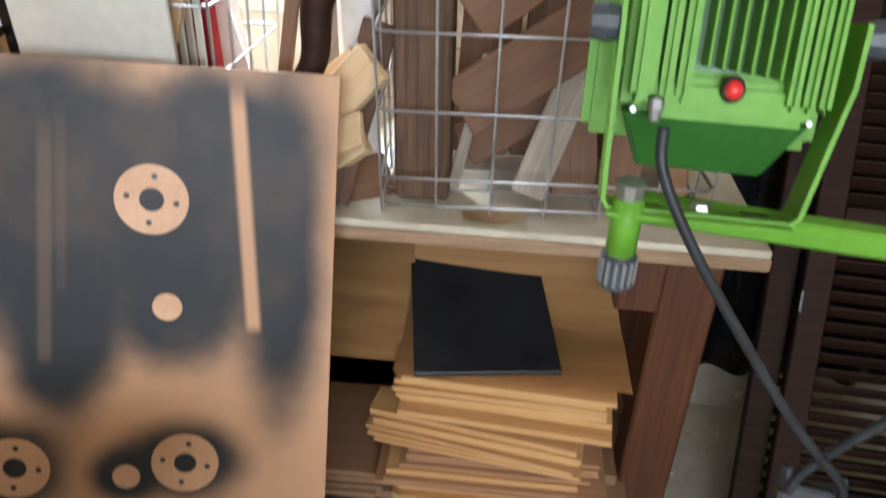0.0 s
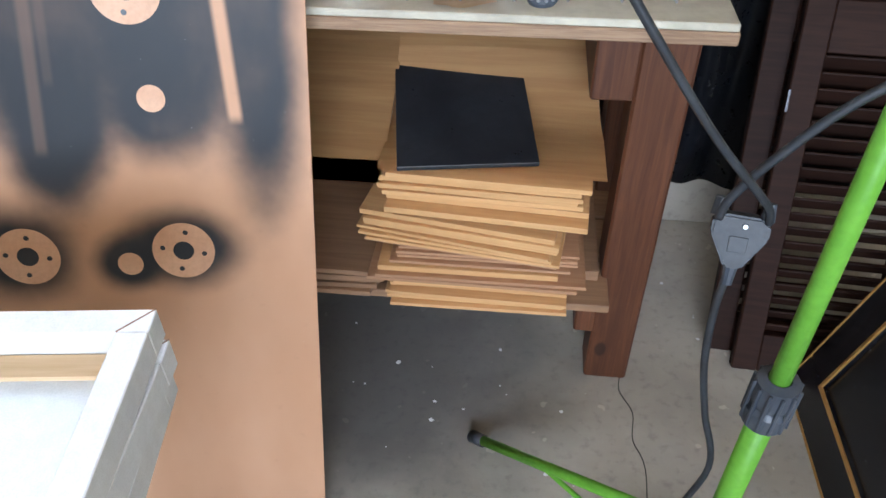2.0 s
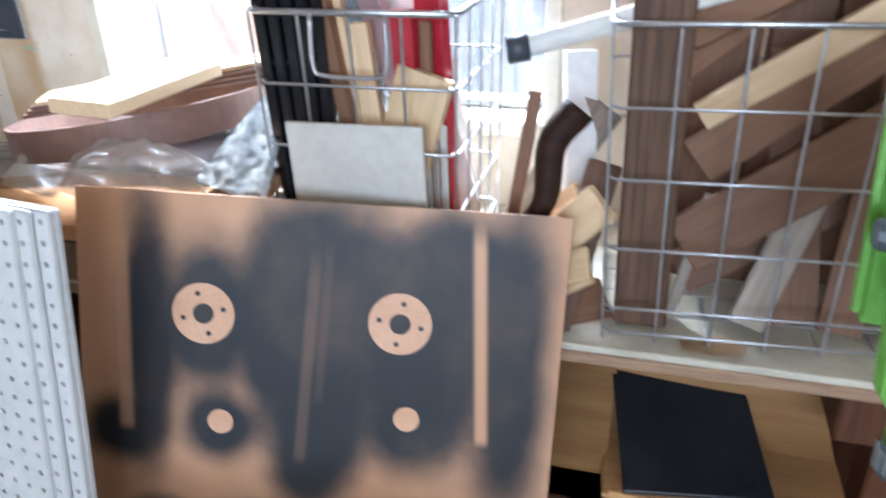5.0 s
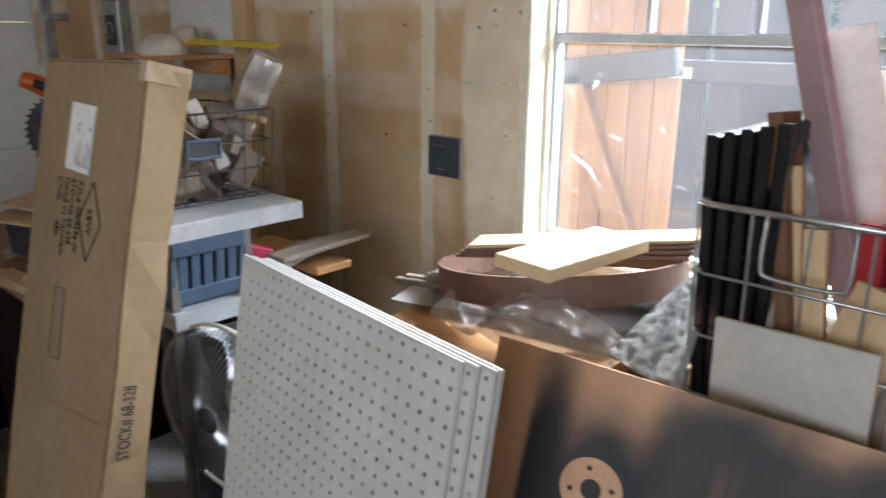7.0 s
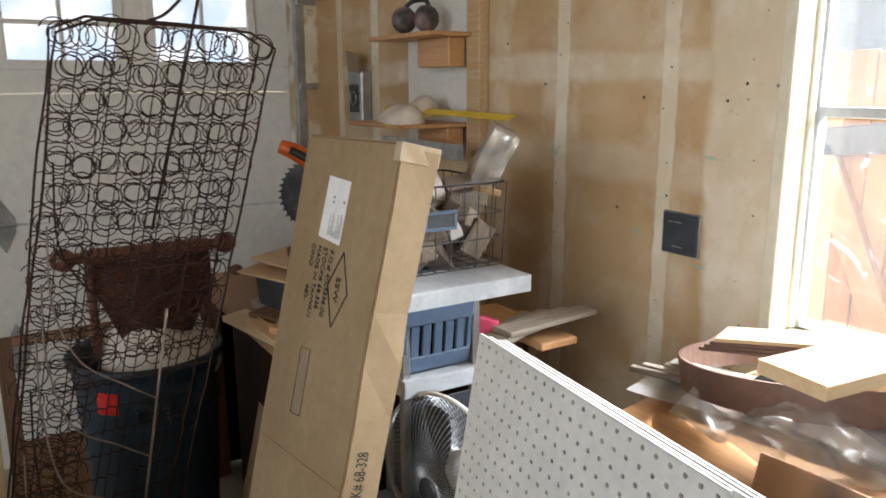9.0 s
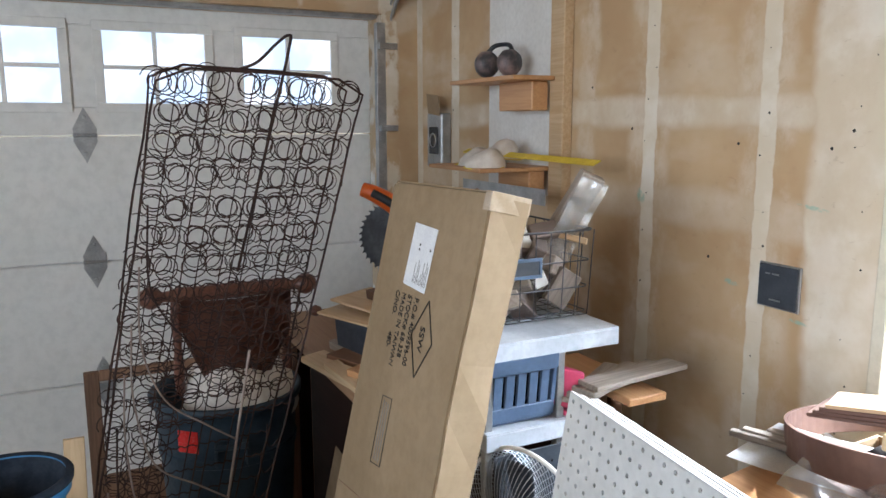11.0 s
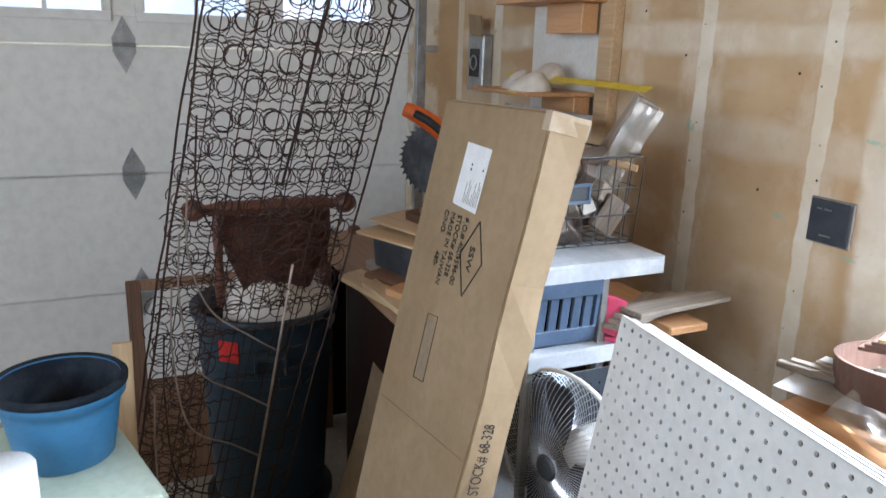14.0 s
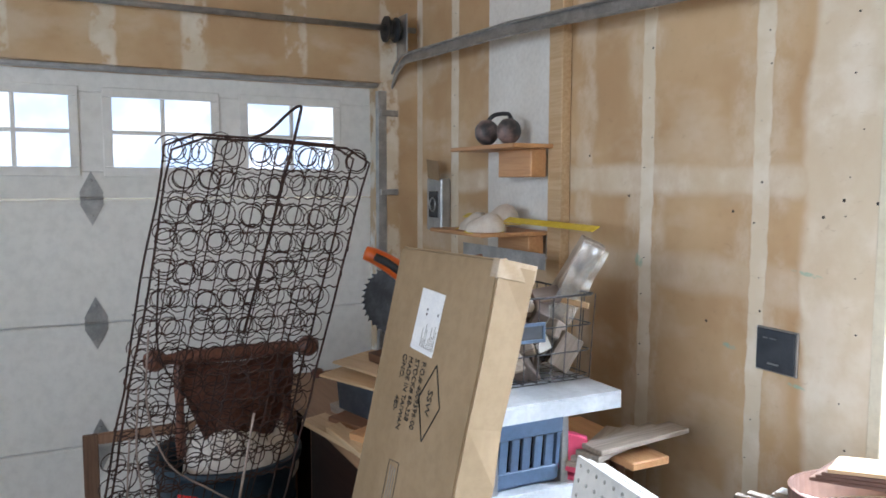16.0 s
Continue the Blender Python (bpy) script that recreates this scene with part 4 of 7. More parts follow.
ob = mesh_object("black_disc", lathe([(0, 0), (0.026, 0), (0.028, 0.006), (0.026, 0.014), (0.02, 0.015), (0, 0.012)], 20), M_RUBBER)
ob.matrix_world = pose(0.40, 1.12, BENCH + 0.001)
tagged(ob, "small round black plastic disc on the bench", "disc")

# tall basket with frames and boards in it
wire_basket("tall_wire_basket", pose(-0.395, 1.17, BENCH + 0.002, 0, 0, 0), 0.305, 0.30, 0.472, (0.02, 0.09, 0.18, 0.275, 0.37), 4, 4, 0.0026, "zinc wire basket holding black frames and painted boards", True, 1.9)
for i in range(5):
    f = thing("black_picture_frame", pose(-0.530 + i * 0.0195, 1.17, BENCH + 0.012, 0, -2.2 + i * 0.5, 0), "slim black lacquered frame standing in the basket", "picture frame", "black frames")
    h = 0.555 + 0.006 * i
    for n, lo, hi in (("side_bar", (-0.009, -0.125, 0), (0.009, -0.095, h)), ("side_bar", (-0.009, 0.095, 0), (0.009, 0.125, h)),
                      ("cross_bar", (-0.009, -0.094, h - 0.03), (0.009, 0.094, h)), ("cross_bar", (-0.009, -0.094, 0), (0.009, 0.094, 0.03))):
        part(n, box(lo, hi, 0.003), M_BLACK, f)
    part("backing", box((0.002, -0.094, 0.03), (0.006, 0.094, h - 0.03), 0), M_BLACK, f)
plank("brown_strip", (-0.368, 1.055, BENCH + 0.02), (-0.470, 1.085, 1.492), 0.022, 0.05, M_SCRAP, "dark brown wooden strip leaning beside the black frames", "strip", (-0.2, -1, 0))
plank("mauve_board", (-0.262, 1.115, BENCH + 0.02), (-0.585, 1.125, 2.0), 0.052, 0.016, M_PINKBOARD, "tall mauve faced board leaning in the basket", "board", (-0.55, -0.83, 0.0))
# white colour stands in for sunlight on these leaning board faces
plank("white_board_strip", (-0.262, 1.165, BENCH + 0.02), (-0.440, 1.175, 1.60), 0.085, 0.014, M_WHITE, "board strip leaning in the basket, white for its sunlit face", "board", (0.15, -0.9, 0.3))
plank("white_board_strip", (-0.275, 1.215, BENCH + 0.02), (-0.395, 1.23, 1.545), 0.07, 0.014, M_WHITE, "board strip leaning in the basket, white for its sunlit face", "board", (0.4, -0.9, 0))
plank("pine_offcut", (-0.405, 1.062, 1.10), (-0.452, 1.085, 1.42), 0.034, 0.02, M_PINE, "pale pine offcut in the basket", "offcut", (0, -1, 0.2))
plank("pine_offcut", (-0.355, 1.06, BENCH + 0.02), (-0.405, 1.08, 1.34), 0.03, 0.02, M_PINE, "pale pine offcut in the basket", "offcut", (0, -1, 0))
plank("pine_offcut", (-0.345, 1.055, 1.12), (-0.300, 1.065, 1.275), 0.085, 0.02, M_PINE, "pale pine offcut in the basket", "offcut", (0, -1, 0.2))
plank("red_board", (-0.288, 1.110, BENCH + 0.02), (-0.322, 1.095, 2.05), 0.052, 0.020, M_REDPAINT, "long glossy red painted board in the basket", "board", (-0.42, -0.9, 0))
plank("red_board", (-0.322, 1.075, BENCH + 0.02), (-0.335, 1.075, 1.36), 0.034, 0.02, M_REDPAINT, "short red painted strip in the basket", "board", (-0.2, -1, 0))
plank("brown_strip", (-0.300, 1.07, BENCH + 0.02), (-0.302, 1.075, 1.345), 0.016, 0.012, M_SCRAP, "rusty brown strip standing by the red board", "strip", (-0.2, -1, 0))
for i in range(4):
    plank("thin_panel_edge", (-0.312 + 0.013 * i, 1.055, BENCH + 0.02), (-0.315 + 0.013 * i, 1.06, 1.18 + 0.02 * (i % 2)), 0.012, 0.004, M_CREAM if i % 2 else M_GREYWOOD, "thin pale strip standing at the basket front", "strip", (-0.5, -1, 0), 0.0006, "thin strips")
plank("rusty_strip", (-0.20, 1.09, 0.90), (-0.15, 1.12, 1.24), 0.02, 0.008, M_SCRAP, "thin rusty brown strip leaning by the basket", "strip", (0, -1, 0))
plank("white_faced_board", (-0.39, 1.012, BENCH + 0.003), (-0.39, 0.995, 1.215), 0.205, 0.009, M_CREAM, "small white faced panel leaning before the basket", "panel", (0.05, -1, 0.05))


def foam_sheet():
    bm = sheet((0, 0), (0.13, 0.40), 40, 100, lambda x, y: 0.006 * math.sin(x * 40 + 0.8) + 0.008 * math.sin(y * 11))
    for v in bm.verts:
        v.co.z += 0.0016 * noise.noise(v.co * 90) - 0.010 * max(0.0, noise.noise(v.co * 62) - 0.12)
        k = min(1.0, v.co.y / 0.14)
        v.co.x *= 1.0 - 0.42 * k
        v.co.x += 0.006 * noise.noise(v.co * 25) * (v.co.y < 0.02)
    thicken(bm, 0.016)
    ob = mesh_object("grey_foam_sheet", bm, M_FOAM, smooth=True)
    x = Vector((0.985, -0.15, -0.08)).normalized()
    y = Vector((0.0, 0.375, 0.165))
    y = (y - x * y.dot(x)).normalized()
    ob.matrix_world = Matrix.Translation((-0.640, 0.955, 1.118)) @ Matrix((x, y, x.cross(y))).transposed().to_4x4()
    tagged(ob, "pocked grey foam sheet leaning on the basket", "foam sheet")


foam_sheet()


def pile():
    c = thing("cardboard_tray", pose(-0.86, 1.2, BENCH + 0.002, 0, 0, 3), "low open cardboard tray under the scrap pile", "box")
    for lo, hi in (((-0.26, -0.2, 0), (0.26, 0.2, 0.006)), ((-0.26, -0.2, 0.006), (-0.254, 0.2, 0.15)), ((0.254, -0.2, 0.006), (0.26, 0.2, 0.15)),
                   ((-0.253, -0.2, 0.006), (0.253, -0.194, 0.15)), ((-0.253, 0.194, 0.006), (0.253, 0.2, 0.15))):
        part("wall", box(lo, hi, 0.001), M_CARDBOARD, c)
    plank("orange_board", (-1.10, 1.02, 1.060), (-0.64, 1.0, 1.080), 0.26, 0.030, M_SHELFWOOD, "orange toned board lying on the pile", "board", (0, -0.15, 1))
    plank("orange_board", (-0.90, 1.0, 1.035), (-0.57, 0.98, 1.03), 0.16, 0.02, M_SCRAP, "brown board under the orange board", "board", (0, -0.2, 1))
    plank("scrap_board", (-0.80, 0.97, 1.01), (-0.58, 0.985, 0.98), 0.10, 0.016, M_SHELFWOOD, "orange board end under the pile", "board", (0.1, -0.5, 1))
    # bent plywood hoop
    bm = bmesh.new()
    n, r0, r1 = 64, 0.232, 0.226
    rows = []
    for i in range(n):
        a = i * math.tau / n
        rows.append([bm.verts.new((r * math.cos(a) * 1.08, r * math.sin(a), z)) for r, z in ((r0, 0), (r0, 0.055), (r1, 0.055), (r1, 0))])
    for i in range(n):
        a, b = rows[i], rows[(i + 1) % n]
        for k in range(4):
            bm.faces.new((a[k], b[k], b[(k + 1) % 4], a[(k + 1) % 4]))
    ob = mesh_object("plywood_hoop", bm, M_HOOP, smooth=False)
    ob.matrix_world = pose(-0.90, 1.215, 1.108, -4, -9, 0)
    tagged(ob, "bent brown plywood hoop lying on the pile", "hoop")
    for i in range(4):
        plank("red_brown_board", (-1.085 + 0.010 * i, 1.13, 1.158 + 0.0085 * i), (-0.66, 1.27 + 0.01 * i, 1.212 + 0.0085 * i), 0.085, 0.007, M_HOOP if i < 3 else M_PINE, "thin red-brown board laid across the hoop", "board", group="crossed boards")
    plank("pale_plank", (-0.756, 0.885, 1.250), (-0.728, 1.135, 1.252), 0.112, 0.022, M_PINE, "pale pine plank laid across the hoop", "plank", (0, 0, 1))
    plank("dark_board", (-0.98, 1.12, 1.115), (-0.55, 1.12, 1.118), 0.20, 0.012, M_LOUVER, "dark board under the hoop", "board", (0, -0.1, 1))
    # clear wrinkled film
    bm = sheet((-0.26, -0.07), (0.20, 0.08), 54, 22, lambda x, y: 0.05 * math.exp(-((x + 0.02) / 0.10) ** 2) * (1 - abs(y) * 3) + 0.02 * math.sin(x * 21 + 2) * math.cos(y * 24))
    for v in bm.verts:
        v.co.z += 0.018 * noise.noise(v.co * 17) + 0.008 * noise.noise(v.co * 48)
        v.co.y += 0.02 * noise.noise(v.co * 7)
    ob = mesh_object("plastic_film", bm, M_FILM, smooth=True)
    ob.matrix_world = pose(-0.80, 0.985, 1.105, 34, 4, -3) @ Matrix.Scale(0.80, 4)
    tagged(ob, "crumpled clear plastic film over the pile", "plastic film")
    for i in range(5):
        plank("lath", (-1.17 + 0.012 * i, 1.02 + 0.018 * i, 1.102 + 0.005 * (i % 2)), (-1.02 + 0.012 * i, 1.07 + 0.018 * i, 1.105), 0.016, 0.012, M_GREYWOOD, "grey slat tied in a small bundle", "slat", group="slat bundle")
    ob = mesh_object("white_paper", thicken(sheet((-0.13, -0.09), (0.13, 0.09), 12, 8, lambda x, y: 0.006 * math.sin(x * 14) + 0.01 * y), 0.001), M_LABEL)
    ob.matrix_world = pose(-1.02, 1.08, 1.097, 4, 0, 12)
    tagged(ob, "sheet of white paper on the pile", "paper")


pile()


# ---- boards that lean on the bench ----
def stencil_board():
    m = axes((-0.768, 0.855, 1.146), (0.969, 0.21, -0.072), (-0.022, -0.27, -0.96))
    b = thing("stencil_board", m, "tan hardboard sheet with black spray paint clouds and flange outlines", "board")
    part("sheet", box((0, 0.0, -1.145), (0.712, 0.006, 0), 0.0008), M_STENCIL, b)
    marks = [(0.477, 0.172, 8), (0.187, 0.177, -15), (0.512, 0.556, 10), (0.284, 0.562, 6)]
    for x, d, turn in marks:
        bm = bmesh.new()
        # ring with a rough centre hole and four bolt holes left dark
        seg = 40
        outer = [bm.verts.new((0.0465 * math.cos(k * math.tau / seg), -0.0006, 0.0465 * math.sin(k * math.tau / seg))) for k in range(seg)]
        inner = [bm.verts.new((0.0155 * math.cos(k * math.tau / seg), -0.0006, 0.0155 * math.sin(k * math.tau / seg))) for k in range(seg)]
        for k in range(seg):
            bm.faces.new((outer[k], inner[k], inner[(k + 1) % seg], outer[(k + 1) % seg]))
        mark = part("flange_mark", bm, M_TAN, b, "bare round flange outline")
        mark.location = (x, 0, -d)
        mark.rotation_euler = (0, radians(turn), 0)
        for k in range(4):
            a = k * math.pi / 2
            hole = bmesh.new()
            hole.faces.new([hole.verts.new((0.031 * math.cos(a) + 0.004 * math.cos(q * math.tau / 12), -0.0010, 0.031 * math.sin(a) + 0.004 * math.sin(q * math.tau / 12))) for q in range(12)])
            part("bolt_mark", hole, M_BLACKBOARD, mark)
    for x, d, r in ((0.493, 0.319, 0.0195), (0.431, 0.577, 0.0190), (0.212, 0.345, 0.0195), (0.180, 0.584, 0.0190)):
        bm = bmesh.new()
        bm.faces.new([bm.verts.new((r * math.cos(q * math.tau / 28), -0.0006, r * math.sin(q * math.tau / 28))) for q in range(28)])
        mark = part("round_mark", bm, M_TAN, b, "bare round dot")
        mark.location = (x, 0, -d)


stencil_board()


def pegboard_mesh(nx, nz, pitch=0.0254):
    """A perforated sheet: each hole is a real octagon through the face, with walls."""
    verts, faces = [], []
    r = 0.0039

    seen = {}

    def add(p):
        key = tuple(round(v * 20000) for v in p)
        if key not in seen:
            seen[key] = len(verts)
            verts.append(p)
        return seen[key]
    c, t = pitch / 2, 0.005
    ring = [(math.cos(math.pi / 8 + k * math.pi / 4), math.sin(math.pi / 8 + k * math.pi / 4)) for k in range(8)]
    sq = []
    for ux, uz in ring:
        k = max(abs(ux), abs(uz))
        sq.append((ux / k * c, uz / k * c))
    for i in range(nx):
        for j in range(nz):
            x, z = (i + 0.5) * pitch, -(j + 0.5) * pitch
            o = [add((x + a, 0, z + b)) for a, b in sq]
            n = [add((x + a * r, 0, z + b * r)) for a, b in ring]
            k2 = [add((x + a * r, t, z + b * r)) for a, b in ring]
            for k in range(8):
                q = (k + 1) % 8
                faces.append((o[k], n[k], n[q], o[q]))
                faces.append((n[k], k2[k], k2[q], n[q]))
            corner = [(c, c), (-c, c), (-c, -c), (c, -c)]
            for s, (a, b) in enumerate(corner):
                v = add((x + a, 0, z + b))
                faces.append((v, o[2 * s], o[2 * s + 1]))
    me = bpy.data.meshes.new("perforated_face")
    me.from_pydata(verts, [], faces)
    return me


PEG_FACE = pegboard_mesh(23, 48)
PEG_FACE.materials.append(M_PEG)


def pegboard(x, y, turn):
    p = thing("pegboard", axes((x, y, 1.206), (math.cos(turn), math.sin(turn), 0), (0, -0.16, -0.985)), "white perforated pegboard sheet leaning in a stack", "pegboard", "pegboards")
    f = new("face", PEG_FACE)
    f.parent = p
    W, H = 0.5842, 1.2192
    edge = box((-0.001, 0.0, -0.002), (W + 0.001, 0.006, 0.0015), 0.0005)
    box((-0.002, 0, -H), (0.0, 0.006, 0), 0.0005, bm=edge)
    box((W, 0, -H), (W + 0.002, 0.006, 0), 0.0005, bm=edge)
    part("edge", edge, M_PEG, p, "pale cut edge")
    # back coloured dark so the holes look shaded
    part("back", box((0, 0.0052, -H), (W, 0.006, -0.002), 0), M_PEGSHADE, p)


pegboard(-1.240, 0.712, -0.12)
pegboard(-1.219, 0.716, -0.12)
pegboard(-1.195, 0.720, -0.118)
pegboard(-1.192, 0.7265, -0.118)


def text_object(words, size, m, material, parent, align="LEFT"):
    cu = bpy.data.curves.new("writing", "FONT")
    cu.body, cu.size, cu.align_x, cu.extrude = words, size, align, 0.0003
    tmp = bpy.data.objects.new("tmp", cu)
    scene.collection.objects.link(tmp)
    me = bpy.data.meshes.new_from_object(tmp.evaluated_get(bpy.context.evaluated_depsgraph_get()))
    bpy.data.objects.remove(tmp)
    me.materials.clear()
    me.materials.append(material)
    ob = new("printed_text", me)
    ob.parent = parent
    ob.matrix_basis = m
    return ob


def carton():
    """The long carton leaning back; origin at the front top right corner, z up along it."""
    m = axes((-1.404, 0.650, 1.538), (1, 0.02, 0.02), (0.0, -0.23, -0.975))
    c = thing("cardboard_carton", m, "tall brown cardboard carton leaning, with a shipping label", "carton")
    L, W, D = 1.57, 0.432, 0.086
    bm = box((-W, 0, -L), (0, D, -0.004), 0.004, seg=2)
    bmesh.ops.subdivide_edges(bm, edges=[e for e in bm.edges if e.calc_length() > 0.3], cuts=14, use_grid_fill=True)
    for v in bm.verts:
        n = noise.noise(v.co * 6) * 0.004 + noise.noise(v.co * 17) * 0.0015
        v.co.y += n if v.co.y > D / 2 else n * 0.4
        if v.co.x > -0.01:
            v.co.x += -0.014 * math.exp(-((v.co.z + 0.335) / 0.02) ** 2) * (v.co.y > D / 2) + 0.9 * n + 0.0025 * math.sin(v.co.z * 46 + v.co.y * 30)
    part("body", bm, M_CARDBOARD, c)
    part("top_flap", box((-W + 0.004, 0.004, -0.003), (-0.003, D * 0.5, 0.001), 0.001), M_CARDBOARD, c)
    part("tape", box((-0.022, -0.0008, -0.035), (0.0012, D + 0.001, 0.0015), 0.001), M_TAPE, c, "torn clear tape over the corner")
    q = pose(-0.230, 0, -0.152, 0, 3, 0)
    lab = part("shipping_label", box((-0.053, -0.0015, -0.066), (0.053, -0.0006, 0.066), 0.0004, q), M_LABEL, c, "white paper label")
    part("curled_corner", box((-0.05, -0.0105, -0.0665), (0.05, -0.0095, -0.0585), 0.0003, q @ pose(0, 0.0005, 0, 8, 0, 0)), M_LABEL, lab)
    for i in range(10):
        w = (0.044, 0.052, 0.03, 0.048, 0.024, 0.012, 0.04, 0.05, 0.02, 0.042)[i]
        part("print_bar", box((0.046 - 0.0064 * i, -0.0022, -0.056), (0.0474 - 0.0064 * i, -0.0016, -0.056 + w), 0, q), M_PRINT, lab)
    for x, z in ((-0.012, 0.022), (-0.012, 0.012), (0.038, 0.018)):
        part("print_bar", box((x, -0.0022, z), (x + 0.005, -0.0016, z + 0.005), 0, q), M_INK, lab)
    turn = Euler((radians(90), radians(90), 0)).to_matrix().to_4x4()
    lines = ["P.O.# 4009596-00", "STOCK# 68-328", "MADE IN TAIWAN", "C/NO.       480-"]
    for i, words in enumerate(lines):
        text_object(words, 0.030, Matrix.Translation((-0.217 - 0.0305 * i, -0.002, -0.234)) @ turn @ Matrix.Diagonal((0.64, 0.86, 1, 1)), M_INK, c)
    text_object("SSW", 0.027, Matrix.Translation((-0.166, -0.002, -0.309)) @ turn, M_INK, c, "CENTER")
    text_object("STOCK# 68-328", 0.034, Matrix.Translation((0.0016, 0.045, -0.735)) @ Euler((radians(90), radians(-90), radians(90))).to_matrix().to_4x4() @ Matrix.Diagonal((0.62, 1, 1, 1)), M_INK, c)
    d = [(-0.154, -0.231), (-0.110, -0.309), (-0.157, -0.387), (-0.203, -0.307)]
    for a, b in zip(d, d[1:] + d[:1]):
        part("printed_line", tube([(a[0], -0.0012, a[1]), (b[0], -0.0012, b[1])], 0.0014, 4), M_INK, c)
    d = [(-0.278, -0.460), (-0.232, -0.455), (-0.230, -0.600), (-0.278, -0.606)]
    for a, b in zip(d, d[1:] + d[:1]):
        part("printed_line", tube([(a[0], -0.0010, a[1]), (b[0], -0.0010, b[1])], 0.0009, 4), M_INK, c)
    for x in (-0.266, -0.255, -0.244):
        part("print_bar", box((x, -0.0018, -0.595), (x + 0.0022, -0.001, -0.468), 0), M_PRINT, c)
    part("fold_line", tube([(-W + 0.002, -0.0004, -0.706), (-0.002, -0.0004, -0.668)], 0.0008, 4), M_HARDBROWN, c)


carton()
fl = mesh_object("flattened_cardboard", thicken(sheet((0.0, -1.0), (0.30, 0.0), 6, 18, lambda x, y: 0.006 * math.sin(y * 7) + 0.004 * math.sin(x * 11)), 0.005), M_CARDBOARD)
fl.matrix_world = axes((-2.206, 0.6, 0.743), (0.97, 0.08, -0.10), (-0.227, -0.17, -0.675)) @ pose(0, 0, 0, 90, 0, 0)
tagged(fl, "flat brown cardboard sheet leaning behind the carton", "cardboard")


# ---- shelf unit, fan and wall shelves in the corner ----
def shelf_unit():
    u = thing("shelf_unit", pose(0, 0, 0), "white metal shelf unit holding a wire basket and a blue crate", "shelf unit")
    x0, x1, y0, y1 = -2.08, -1.585, 0.745, 1.10
    for z in (1.188, 0.985, 0.42):
        sh = part("shelf", box((x0, y0, z - 0.004), (x1, y1, z), 0.001), M_SHELF, u)
        for lo, hi in (((x1 - 0.004, y0, z - 0.042), (x1, y1, z - 0.0045)), ((x0, y0, z - 0.042), (x0 + 0.004, y1, z - 0.0045)),
                       ((x0 + 0.0045, y0, z - 0.042), (x1 - 0.0045, y0 + 0.004, z - 0.0045)), ((x0 + 0.0045, y1 - 0.004, z - 0.042), (x1 - 0.0045, y1, z - 0.0045))):
            part("lip", box(lo, hi, 0.001), M_SHELF, sh)
    for x in (x0 + 0.006, x1 - 0.036):
        for y in (y0 + 0.005, y1 - 0.16):
            part("post", box((x, y, 0), (x + 0.02, y + 0.02, 1.183), 0.002), M_STEEL, u)
    part("side_panel", box((x1 - 0.003, y0 + 0.02, 0.02), (x1 + 0.002, y1 - 0.02, 0.93), 0.001), M_PLASTIC, u, "dark perforated side panel")
    hole = None
    for i in range(11):
        for j in range(22):
            if hole is None:
                ob = part("hole", lathe([(0.0032, 0), (0.0026, 0.0006), (0, 0.0003)], 8, m=Euler((0, radians(90), 0)).to_matrix().to_4x4()), M_BLACK, u)
                hole = ob.data
            else:
                ob = new("hole", hole)
                ob.parent = u
            ob.location = (x1 + 0.0022, y0 + 0.045 + 0.0254 * i, 0.36 + 0.0254 * j)
    return u


shelf_unit()


def crate():
    c = thing("plastic_crate", pose(-1.845, 0.842, 0.987), "slate blue slotted plastic crate on the shelf", "crate")
    w, d, h = 0.23, 0.092, 0.165
    part("base", box((-w, -d, 0), (w, d, 0.01), 0.003), M_BLUECRATE, c)
    # slotted end towards the room, leaning outwards a little
    end = part("end_wall", box((0, -d, 0.01), (0.008, d, 0.045), 0.002), M_BLUECRATE, c)
    end.matrix_basis = pose(w, 0, 0, 0, 6, 0)
    part("end_rim", box((0, -d, 0.125), (0.014, d, h), 0.003), M_BLUECRATE, end)
    n = 6
    for i in range(n + 1):
        y = -d + 2 * d * i / n
        part("slot_bar", box((0, max(-d, y - 0.011), 0.0452), (0.008, min(d, y + 0.011), 0.1248), 0.001), M_BLUECRATE, end)
    # black panel behind the slots in place of the crate's shaded inside
    part("inner", box((w - 0.01, -d + 0.01, 0.02), (w - 0.006, d - 0.01, 0.14), 0), M_BLACK, c)
    for s in (-1, 1):
        part("side_wall", box((-w, s * d - 0.004, 0.01), (w - 0.002, s * d + 0.004, h), 0.002), M_BLUECRATE, c)
    part("end_wall", box((-w - 0.004, -d, 0.01), (-w + 0.004, d, h), 0.002), M_BLUECRATE, c)


crate()
wire_basket("scrap_basket", pose(-1.84, 0.955, 1.190), 0.30, 0.29, 0.215, (0.012, 0.075, 0.14), 7, 7, 0.0018, "dark wire basket heaped with wood blocks on the shelf", False, 1.5)
rng = random.Random(21)
for i in range(42):
    x, y = rng.uniform(-1.90, -1.735), rng.uniform(0.855, 1.055)
    z = 1.228 + 0.030 * (i // 8)
    a = Vector((x, y, z))
    ang = rng.uniform(0, math.tau)
    dvec = Vector((math.cos(ang), math.sin(ang), rng.uniform(-0.25, 0.5))) * rng.uniform(0.025, 0.055)
    plank("wood_block", a - dvec, a + dvec, rng.uniform(0.05, 0.095), rng.uniform(0.035, 0.06), rng.choice((M_GREYBLOCK, M_GREYBLOCK, M_GREYBLOCK, M_GREYWOOD, M_POST)),
          "grey-brown wood block heaped in the basket", "wood block", (rng.uniform(-1, 1), rng.uniform(-1, 1), 0.6), 0.003, "basket blocks")
